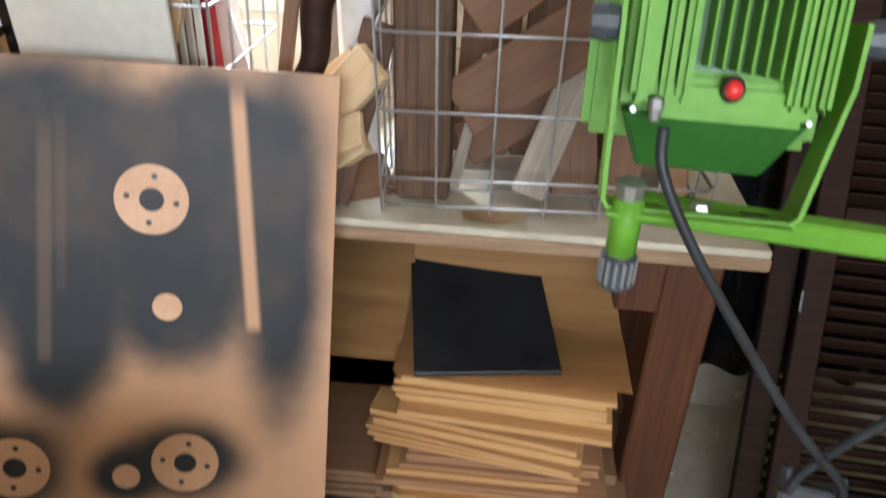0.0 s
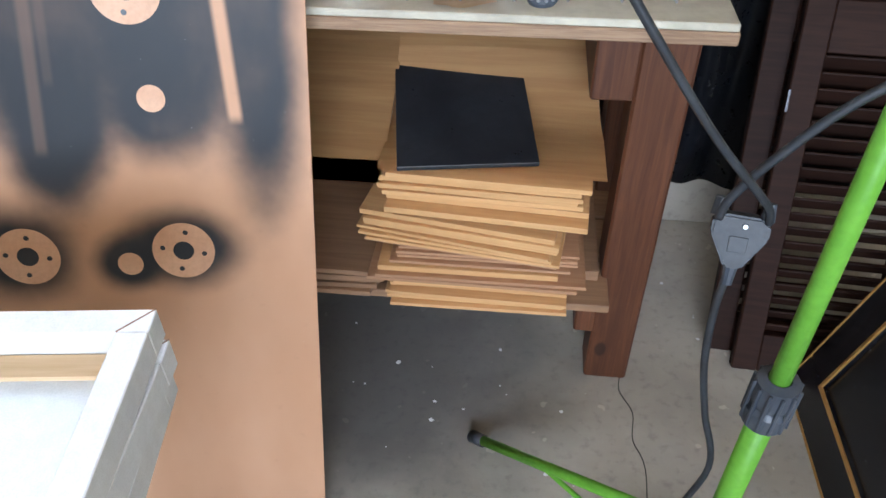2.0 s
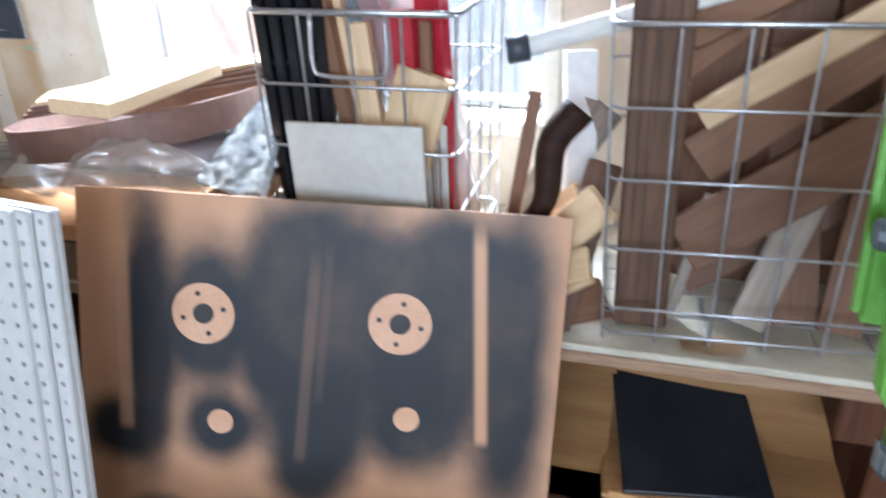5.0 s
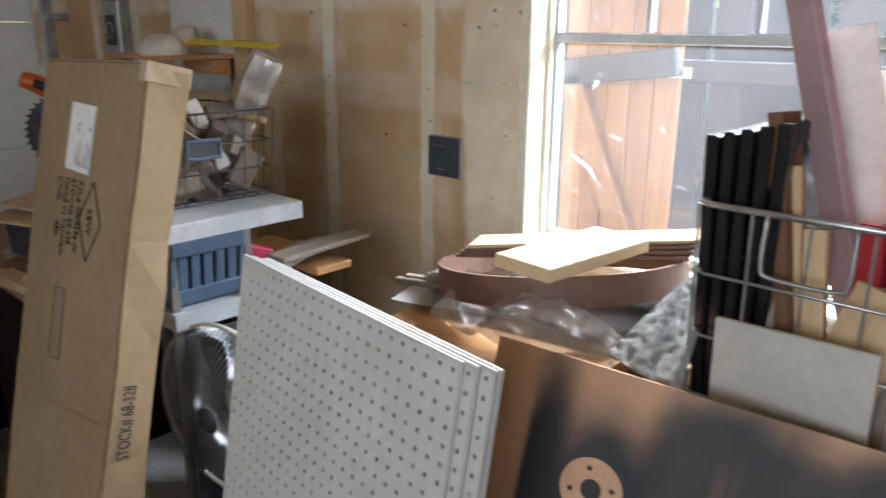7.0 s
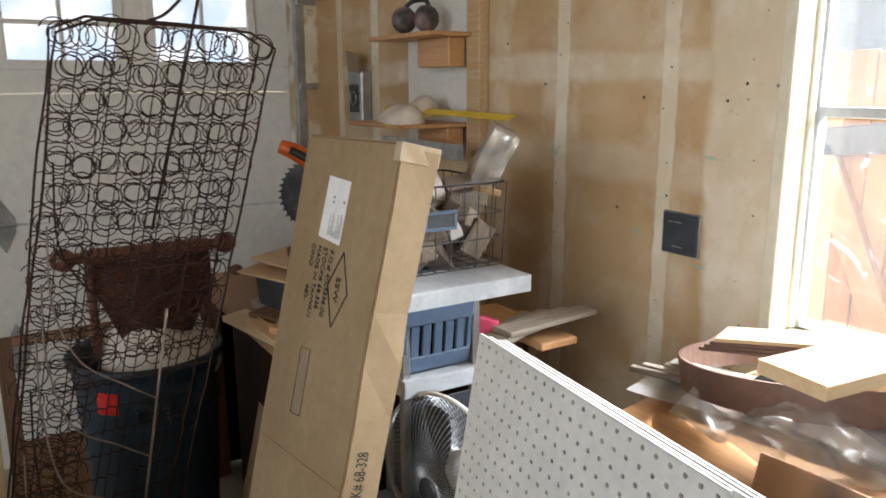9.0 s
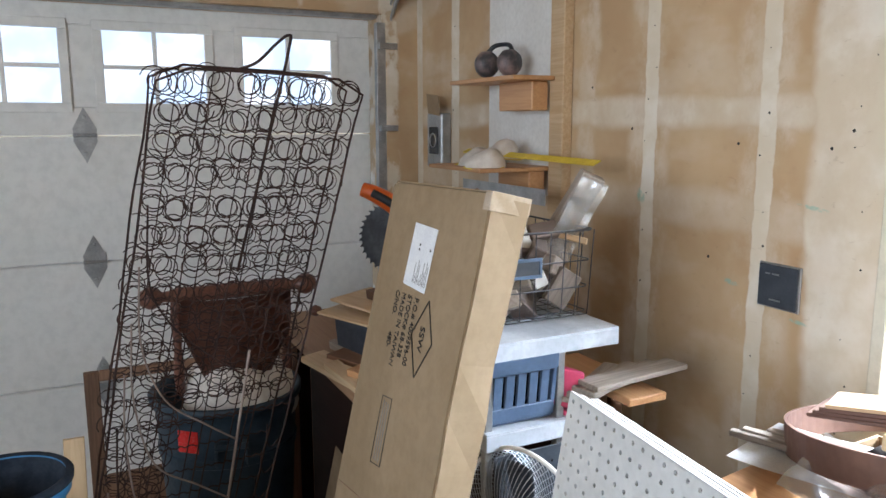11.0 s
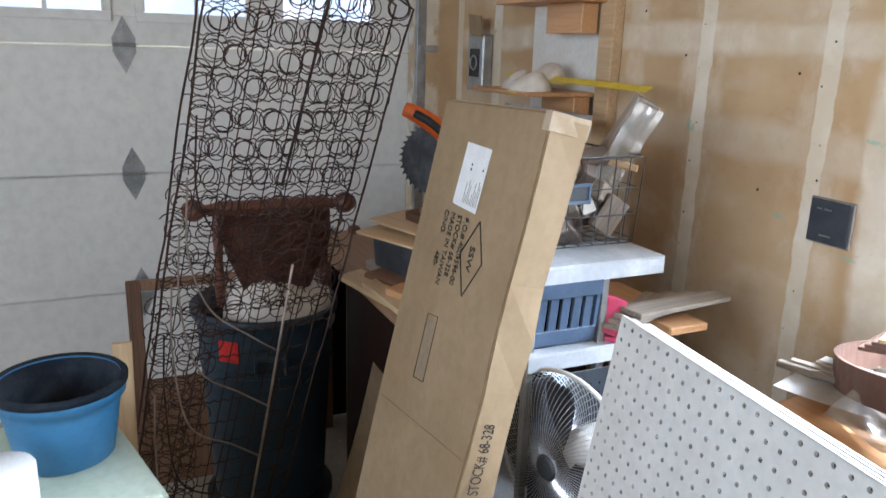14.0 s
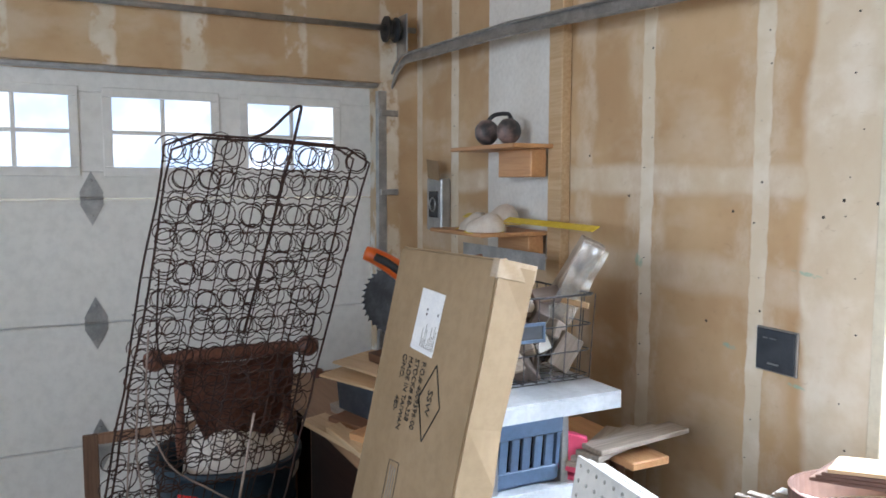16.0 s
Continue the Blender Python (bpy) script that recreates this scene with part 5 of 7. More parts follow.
for a, b, w, t, mt in [((-1.80, 1.03, 1.33), (-1.70, 1.10, 1.535), 0.062, 0.03, M_GREYWOOD), ((-1.775, 0.94, 1.25), (-1.835, 0.905, 1.485), 0.045, 0.012, M_PINE), ((-1.715, 0.97, 1.27), (-1.755, 0.915, 1.43), 0.035, 0.008, M_WHITE),
                       ((-1.86, 0.90, 1.28), (-1.90, 0.86, 1.49), 0.06, 0.03, M_SCRAP), ((-1.79, 0.98, 1.405), (-1.69, 1.08, 1.375), 0.016, 0.012, M_PINE), ((-1.715, 1.0, 1.225), (-1.71, 1.05, 1.30), 0.06, 0.02, M_GREYWOOD)]:
    plank("upright_scrap", a, b, w, t, mt, "scrap of wood sticking out of the basket", "offcut", (1, -0.2, 0.1), 0.002, "upright scraps")
bm = sheet((-0.036, 0), (0.036, 0.23), 12, 34, lambda x, y: 0.004 * math.sin(x * 120) + 0.003 * math.sin(y * 70))
for v in bm.verts:
    v.co.z += 0.005 * noise.noise(v.co * 45)
ob = mesh_object("wrapped_strip", bm, M_FILM, smooth=True)
ob.matrix_world = axes((-1.772, 1.030, 1.325), (0.25, 0.75, -0.32), (-0.10, -0.07, -0.205)) @ pose(0, -0.021, 0, 90, 0, 0)
tagged(ob, "clear plastic wrap round a wood strip", "plastic wrap")
lh = thing("label_holder", pose(-1.682, 0.90, 1.325, 0, 0, 90), "blue-grey plastic label holder on the basket", "label holder")
part("frame", join(join(box((-0.045, -0.004, -0.024), (0.045, 0.002, -0.016), 0.001), box((-0.045, -0.004, 0.016), (0.045, 0.002, 0.024), 0.001)),
                   join(box((-0.045, -0.004, -0.016), (-0.037, 0.0018, 0.016), 0.001), box((0.037, -0.004, -0.016), (0.045, 0.0018, 0.016), 0.001))), M_BLUECRATE, lh)
part("card", box((-0.037, -0.001, -0.016), (0.037, 0.001, 0.016), 0), M_PLASTIC, lh)

ct = thing("corner_table", pose(0, 0, 0), "small orange wooden table behind the shelf unit", "table")
part("tabletop", box((-1.90, 1.105, 1.0), (-1.545, 1.22, 1.02), 0.003), M_SHELFWOOD, ct)
for x in (-1.88, -1.72):
    for y in (1.12, 1.17):
        part("leg", box((x, y, 0), (x + 0.035, y + 0.035, 0.999), 0.003), M_SCRAPZ, ct)
for i, (x, y, a) in enumerate([(-1.655, 1.095, 123), (-1.625, 1.11, 114), (-1.598, 1.125, 105), (-1.572, 1.14, 96)]):
    ob = mesh_object("grey_plank", box((-0.15, -0.033, 0), (0.15, 0.033, 0.013), 0.002), M_GREYWOOD)
    ob.matrix_world = pose(x, y, 1.022 + 0.0135 * i, 0, 0, a)
    tagged(ob, "short weathered grey plank in a fanned stack", "plank", "fanned planks")
ob = mesh_object("pink_block", box((-0.030, -0.040, 0), (0.030, 0.040, 0.085), 0.003), M_PINK)
ob.matrix_world = pose(-1.630, 0.975, 1.002, -14, 14, 50)
tagged(ob, "bright pink foam block standing by the crate", "foam block")
ob = mesh_object("red_block", box((-0.03, -0.03, 0), (0.03, 0.03, 0.012), 0.002), M_PINK)
ob.matrix_world = pose(-1.62, 0.985, 0.987, 0, 0, 30)
tagged(ob, "flat pink foam offcut under the pink block", "foam block")


def fan():
    f = thing("pedestal_fan", pose(-1.50, 0.80, 0.765, 0, 0, 12), "white pedestal fan with a round wire guard", "fan")
    R, n = 0.205, 84
    for side, depth in ((-1, 0.055), (1, 0.06)):
        pts = []
        for k in range(9):
            r = 0.03 + (R - 0.03) * k / 8
            sw = 0.32 * (k / 8) * side
            pts.append((r * math.cos(sw), side * depth * math.sqrt(max(0.0, 1 - (r / (R * 1.001)) ** 2)), r * math.sin(sw)))
        first = part("guard_wire", tube(pts, 0.0009, 4), M_WIRE, f, "chrome guard wire")
        for i in range(1, n):
            ob = new("guard_wire", first.data)
            ob.parent = f
            ob.rotation_euler = (0, i * math.tau / n, 0)
    part("guard_rim", tube([(R * math.cos(i * math.tau / 48), 0, R * math.sin(i * math.tau / 48)) for i in range(48)], 0.005, 8, True), M_WHITE, f, smooth=True)
    turn = Euler((radians(90), 0, 0)).to_matrix().to_4x4()
    part("hub_badge", lathe([(0, 0.062), (0.024, 0.06), (0.03, 0.054), (0.03, 0.048), (0, 0.046)], 24, m=turn), M_PLASTIC, f)
    for k in range(3):
        bm = bmesh.new()
        rows = []
        for i in range(7):
            r = 0.025 + 0.15 * i / 6
            w = 0.35 + 0.55 * math.sin(math.pi * (0.25 + 0.6 * i / 6))
            rows.append([bm.verts.new((r * math.cos(w * (j / 6 - 0.5)), 0.022 * (j / 6 - 0.5), r * math.sin(w * (j / 6 - 0.5)))) for j in range(7)])
        for i in range(6):
            for j in range(6):
                bm.faces.new((rows[i][j], rows[i + 1][j], rows[i + 1][j + 1], rows[i][j + 1]))
        bl = part("blade", thicken(bm, 0.002), M_PLASTIC, f, "dark grey plastic blade", True)
        bl.rotation_euler = (0, radians(120 * k + 20), 0)
    part("motor", lathe([(0, -0.15), (0.04, -0.15), (0.055, -0.12), (0.055, -0.05), (0.03, -0.03), (0, -0.03)], 24, m=turn), M_WHITE, f, smooth=True)
    part("pole", tube([(0, 0.10, -0.03), (0, 0.10, -0.745)], 0.012, 12), M_WHITE, f, smooth=True)
    part("base", lathe([(0, -0.765), (0.10, -0.765), (0.10, -0.75), (0.03, -0.735), (0, -0.735)], 32, m=Matrix.Translation((0, 0.10, 0))), M_WHITE, f)


fan()

# wall post, small shelves and what lies on them
tagged(mesh_object("wall_stud", box((-2.435, 1.468, 0), (-2.355, 1.508, 2.72), 0.003), M_PINE), "pale bare timber stud on the wall", "stud", kind="structure")


def wall_shelf(name, lo, hi, block, label):
    s = thing(name, pose(0, 0, 0), label, "shelf", "wall shelves")
    part("board", box(lo, hi, 0.002), M_SHELFWOOD, s)
    part("bracket_block", box(*block, 0.003), M_SHELFWOOD, s)


wall_shelf("wall_shelf", (-2.86, 1.30, 1.800), (-2.40, 1.466, 1.815), ((-2.66, 1.40, 1.70), (-2.44, 1.466, 1.7995)), "orange wooden shelf board with a block bracket")
wall_shelf("wall_shelf", (-2.84, 1.20, 1.492), (-2.44, 1.50, 1.506), ((-2.66, 1.40, 1.42), (-2.45, 1.466, 1.4915)), "orange wooden shelf board holding dust masks")
tagged(mesh_object("white_backing", box((-2.91, 1.502, 1.40), (-2.437, 1.5085, 2.72), 0.001), M_WHITE), "white painted panel behind the wall shelves", "panel", kind="structure")
plank("yardstick", (-2.84, 1.36, 1.552), (-1.965, 1.315, 1.545), 0.03, 0.004, M_YELLOW, "yellow yardstick lying over the shelf", "yardstick", (0, -0.5, 1), 0.0004)
for x, y, a, sc in ((-2.65, 1.30, 10, 1.0), (-2.53, 1.27, 60, 1.05), (-2.56, 1.36, 120, 0.95)):
    m = thing("dust_mask", pose(x, y, 1.508 + (0.03 if a == 120 else 0), 8, 0, a), "off-white cupped dust mask on the wooden shelf", "dust mask", "dust masks")
    bm = lathe([(0.058 * sc, 0), (0.060 * sc, 0.006), (0.052 * sc, 0.03), (0.034 * sc, 0.05), (0.014 * sc, 0.058), (0, 0.059)], 24)
    for v in bm.verts:
        v.co.x *= 1.2
        v.co.z *= 1 + 0.2 * math.sin(v.co.x * 40)
    part("shell", bm, M_MASK, m, smooth=True)
    part("strap", tube(smooth_path([(-0.06, 0, 0.006), (-0.07, -0.04, 0.004), (-0.01, -0.075, 0.003), (0.06, -0.04, 0.004), (0.064, 0, 0.006)], 5), 0.002, 6), M_YELLOW, m)
e = thing("ear_defenders", pose(-2.60, 1.36, 1.817, 0, 0, 20), "grimy dark ear defenders resting on the top shelf", "ear defenders")
for s in (-1, 1):
    bm = lathe([(0, -0.03), (0.036, -0.028), (0.046, -0.012), (0.046, 0.012), (0.036, 0.028), (0, 0.03)], 24,
               m=Matrix.Translation((s * 0.052, 0, 0.048)) @ Euler((0, radians(90), 0)).to_matrix().to_4x4())
    part("cup", bm, M_HEAD, e, smooth=True)
part("headband", tube(smooth_path([(-0.055, 0.01, 0.09), (-0.03, 0.02, 0.112), (0.03, 0.02, 0.112), (0.055, 0.01, 0.09)], 5), 0.008, 8), M_RUBBER, e, smooth=True)
d = thing("wall_box", pose(-3.33, 1.508, 1.46), "grey wall control box with a dark window", "control box")
part("case", box((-0.075, -0.05, 0), (0.075, 0, 0.24), 0.006), M_STEEL, d)
part("dial", box((-0.045, -0.054, 0.06), (0.045, -0.0505, 0.18), 0.002), M_BLACK, d)
part("dial_ring", tube([(0.03 * math.cos(k * math.tau / 20), -0.056, 0.12 + 0.03 * math.sin(k * math.tau / 20)) for k in range(20)], 0.004, 6, True), M_STEEL, d)
part("loose_paper", box((-0.06, -0.03, 0.242), (0.06, -0.028, 0.33), 0, pose(0, 0, 0, 8, 6, 0)), M_CARDBOARD, d)
tagged(mesh_object("perforated_strip", box((-2.75, 1.30, 1.40), (-2.2, 1.302, 1.452), 0.0005), M_STEEL), "grey perforated metal strip under the shelf", "metal strip")
o = thing("outlet_plate", pose(-1.484, Y_WALL - 0.001, 1.262), "dark grey square cover plate on the drywall", "cover plate")
part("back_rim", box((-0.061, -0.006, -0.056), (0.061, 0.0, 0.056), 0.002), M_STEEL, o)
part("plate", box((-0.057, -0.011, -0.052), (0.055, -0.0062, 0.052), 0.002), M_PLASTIC, o, "dark grey face")
for i in range(2):
    part("mark_bar", box((-0.036 + 0.02 * i, -0.0125, 0.028), (-0.022 + 0.026 * i, -0.0112, 0.032), 0), M_STEEL, o)
part("mark_bar", box((-0.02, -0.0125, -0.036), (0.012, -0.0112, -0.032), 0), M_STEEL, o)
# screw heads and dents in the drywall
bm = bmesh.new()
rng = random.Random(31)
for x in (-1.972, -1.555, -1.30, -3.22):
    for k in range(14):
        z = 0.95 + 0.125 * k + rng.uniform(-0.03, 0.03)
        r = rng.uniform(0.0014, 0.0034)
        q = Matrix.Translation((x + rng.uniform(-0.02, 0.02), Y_WALL - 0.0008, z)) @ Euler((radians(90), 0, 0)).to_matrix().to_4x4()
        lathe([(r, 0), (r * 0.8, 0.0012), (0, 0.0008)], 7, bm, q)
for x, z in ((-1.24, 2.0), (-1.325, 1.64), (-1.245, 1.635), (-1.375, 1.60), (-2.25, 1.77), (-2.05, 1.64), (-1.64, 1.605), (-2.22, 1.42), (-1.72, 1.30)):
    q = Matrix.Translation((x, Y_WALL - 0.0008, z)) @ Euler((radians(90), 0, 0)).to_matrix().to_4x4()
    lathe([(0.0042, 0), (0.0034, 0.0012), (0, 0.0006)], 9, bm, q)
tagged(mesh_object("screw_heads", bm, M_INK), "dark screw heads and small dents in drywall", "screw heads", kind="stuff")


# ---- saw bench, bin, box spring, pot ----
def saw_bench():
    b = thing("saw_bench", pose(0, 0, 0), "dark wooden bench cluttered with wood beside the bin", "bench")
    part("top", box((-3.3, 0.68, 0.83), (-2.10, 1.45, 0.868), 0.004), M_PLYDARK, b)
    part("front", box((-2.76, 0.69, 0.02), (-2.10, 0.71, 0.828), 0.003), M_LOUVER, b)
    part("end", box((-3.28, 0.70, 0.02), (-3.26, 1.44, 0.828), 0.003), M_LOUVER, b)
    part("end", box((-2.13, 0.712, 0.02), (-2.11, 1.44, 0.828), 0.003), M_LOUVER, b)
    for x in (-3.25, -2.80):
        part("leg", box((x, 0.70, 0), (x + 0.06, 0.76, 0.828), 0.003), M_SCRAPZ, b)


saw_bench()
rng = random.Random(41)
for a, b, w, t, mt in [((-2.62, 0.66, 0.885), (-2.15, 0.74, 0.89), 0.09, 0.02, M_PINE), ((-2.55, 0.72, 0.905), (-2.12, 0.86, 0.92), 0.08, 0.02, M_SCRAP), ((-2.70, 0.80, 0.90), (-2.2, 0.86, 0.905), 0.12, 0.03, M_GREYWOOD),
                       ((-2.62, 0.76, 1.05), (-2.26, 0.90, 1.05), 0.20, 0.008, M_PINE), ((-2.62, 0.80, 1.085), (-2.26, 0.90, 1.085), 0.17, 0.008, M_PINE), ((-2.52, 0.86, 1.108), (-2.26, 0.90, 1.108), 0.09, 0.03, M_SCRAP),
                       ((-2.46, 0.87, 1.136), (-2.28, 0.90, 1.136), 0.06, 0.022, M_SCRAP), ((-2.45, 0.67, 0.905), (-2.12, 0.68, 0.91), 0.05, 0.02, M_PINE), ((-2.60, 0.80, 0.985), (-2.25, 0.88, 0.985), 0.14, 0.115, M_PLASTIC),
                       ((-2.30, 0.70, 0.925), (-2.12, 0.76, 0.93), 0.07, 0.03, M_SHELFWOOD)]:
    plank("bench_offcut", a, b, w, t, mt, "board offcut lying on the saw bench", "offcut", (0, -0.1, 1), 0.002, "bench offcuts")


def mitre_saw():
    s = thing("mitre_saw", pose(-2.580, 0.990, 0.915, 0, 0, 58), "mitre saw with orange housing and toothed dark blade", "saw")
    part("base", box((-0.18, -0.12, -0.045), (0.18, 0.12, 0.05), 0.01), M_GREYMETAL, s)
    bm = bmesh.new()
    pts = []
    n = 36
    for i in range(n):
        a = i * math.tau / n
        for r, off in ((0.118, 0), (0.130, 0.55), (0.119, 0.6)):
            pts.append((r * math.cos(a + off * math.tau / n), r * math.sin(a + off * math.tau / n)))
    fr = [bm.verts.new((x, -0.0015, z)) for x, z in pts]
    bk = [bm.verts.new((x, 0.0015, z)) for x, z in pts]
    bm.faces.new(fr)
    bm.faces.new(bk[::-1])
    for i in range(len(pts)):
        j = (i + 1) % len(pts)
        bm.faces.new((fr[i], bk[i], bk[j], fr[j]))
    bl = part("blade", bm, M_BLADE, s)
    bl.location = (-0.03, -0.03, 0.36)
    turn = Euler((radians(90), 0, 0)).to_matrix().to_4x4()
    part("motor", lathe([(0, 0.02), (0.05, 0.02), (0.055, 0.03), (0.055, 0.12), (0.045, 0.13), (0, 0.13)], 20, m=Matrix.Translation((0.03, -0.02, 0.38)) @ turn), M_GREYMETAL, s)
    for k in range(5):
        part("vent", box((-0.002 + 0.012 * k, -0.152, 0.35), (0.004 + 0.012 * k, -0.149, 0.41), 0.001), M_BLACK, s)
    part("housing", tube(smooth_path([(0.08, -0.03, 0.36), (0.03, -0.035, 0.42), (-0.04, -0.04, 0.475), (-0.10, -0.045, 0.51), (-0.14, -0.045, 0.525)], 5), 0.04, 10, r1=0.024), M_ORANGE, s, "orange housing and handle", True)
    part("grip", tube(smooth_path([(0.0, -0.075, 0.45), (-0.05, -0.08, 0.49), (-0.10, -0.075, 0.515)], 5), 0.014, 8), M_RUBBER, s, smooth=True)
    part("guard", lathe([(0.125, -0.01), (0.13, 0.0), (0.125, 0.012)], 24, m=Matrix.Translation((0.05, -0.02, 0.39)) @ turn), M_FILM, s)
    part("arm", box((0.10, -0.02, 0.05), (0.16, 0.05, 0.38), 0.01), M_STEEL, s)


mitre_saw()


def rubbish_bin():
    b = thing("rubbish_bin", pose(-2.70, 0.385, 0), "dark blue-grey round plastic bin on a dolly", "bin")
    part("body", lathe([(0, 0.11), (0.185, 0.11), (0.19, 0.13), (0.225, 0.74), (0.228, 0.77), (0.243, 0.775), (0.245, 0.80), (0.236, 0.805), (0.221, 0.79), (0.185, 0.14), (0, 0.13)], 40), M_BIN, b, smooth=True)
    part("band", lathe([(0.214, 0.60), (0.222, 0.605), (0.224, 0.63), (0.218, 0.635)], 40), M_BIN, b)
    part("dolly", lathe([(0, 0.06), (0.215, 0.06), (0.22, 0.075), (0.22, 0.10), (0, 0.109)], 32), M_RUBBER, b)
    for k in range(4):
        a = k * math.pi / 2 + 0.5
        part("caster", lathe([(0, -0.012), (0.028, -0.012), (0.03, 0), (0.028, 0.012), (0, 0.012)], 14, m=Matrix.Translation((0.17 * math.cos(a), 0.17 * math.sin(a), 0.03)) @ Euler((radians(90), 0, 0.3)).to_matrix().to_4x4()), M_RUBBER, b)
    for a in (radians(-8), radians(172)):
        q = Matrix.Rotation(a, 4, "Z")
        bm = box((0.222, -0.05, 0.68), (0.262, 0.05, 0.70), 0.006, q)
        box((0.222, -0.05, 0.63), (0.262, -0.04, 0.68), 0.004, q, bm)
        box((0.222, 0.04, 0.63), (0.262, 0.05, 0.68), 0.004, q, bm)
        part("handle", bm, M_BIN, b)
    q = Matrix.Rotation(radians(-42), 4, "Z")
    part("sticker", box((0.2225, -0.035, 0.66), (0.2255, 0.035, 0.73), 0.001, q), M_RED, b, "red sticker")
    ob = mesh_object("crumpled_sack", lathe([(0, 0.62), (0.15, 0.64), (0.19, 0.72), (0.17, 0.82), (0.12, 0.87), (0.05, 0.885), (0, 0.88)], 28), M_MASK, smooth=True)
    for v in ob.data.vertices:
        v.co += Vector(v.co).normalized() * (0.045 * noise.noise(Vector(v.co) * 7) + 0.008 * noise.noise(Vector(v.co) * 24))
    ob.matrix_world = pose(-2.70, 0.43, 0.0)
    tagged(ob, "crumpled off-white sack stuffed in the bin", "sack")


rubbish_bin()


def turned_rack():
    """A broken red-brown chair back with a turned rail, dumped upside down on the bin."""
    c = thing("broken_chair_back", pose(-2.66, 0.41, 0, 0, 0, 0), "red-brown wooden chair back with a turned rail, upside down", "chair back")
    prof = [(0, 0), (0.02, 0.004), (0.034, 0.025), (0.036, 0.04), (0.028, 0.06), (0.016, 0.07), (0.018, 0.09), (0.027, 0.12), (0.024, 0.18), (0.026, 0.28), (0.024, 0.38), (0.027, 0.44), (0.018, 0.47), (0.016, 0.49), (0.028, 0.50), (0.036, 0.52), (0.034, 0.535), (0.02, 0.556), (0, 0.56)]
    part("turned_rail", lathe(prof, 20, m=Matrix.Translation((0, -0.28, 1.128)) @ Euler((radians(-90), 0, 0)).to_matrix().to_4x4() @ pose(0, 0, 0, 0, 0, 0)), M_BROWN, c, smooth=True)
    bm = thicken(sheet((-0.16, 0.80), (0.19, 1.11), 12, 10, lambda x, y: 0.04 * math.cos(x * 7)), 0.016)
    bmesh.ops.transform(bm, matrix=Matrix(((0, 0, 1, 0), (1, 0, 0, 0), (0, 1, 0, 0), (0, 0, 0, 1))), verts=bm.verts)
    for v in bm.verts:
        v.co.y *= 1.0 - 0.5 * max(0.0, (1.0 - v.co.z)) / 0.2
    part("panel", bm, M_BROWN, c, smooth=True)
    for y in (-0.17, 0.18):
        part("spindle", lathe([(0, 0), (0.014, 0.01), (0.018, 0.08), (0.012, 0.16), (0.018, 0.24), (0.014, 0.32), (0, 0.34)], 12, m=Matrix.Translation((-0.03, y, 0.79))), M_BROWN, c, smooth=True)
    part("ball_foot", lathe([(0, -0.02), (0.018, -0.012), (0.024, 0), (0.018, 0.012), (0, 0.02)], 14, m=Matrix.Translation((0.02, 0.27, 1.035))), M_BROWN, c, smooth=True)


turned_rack()


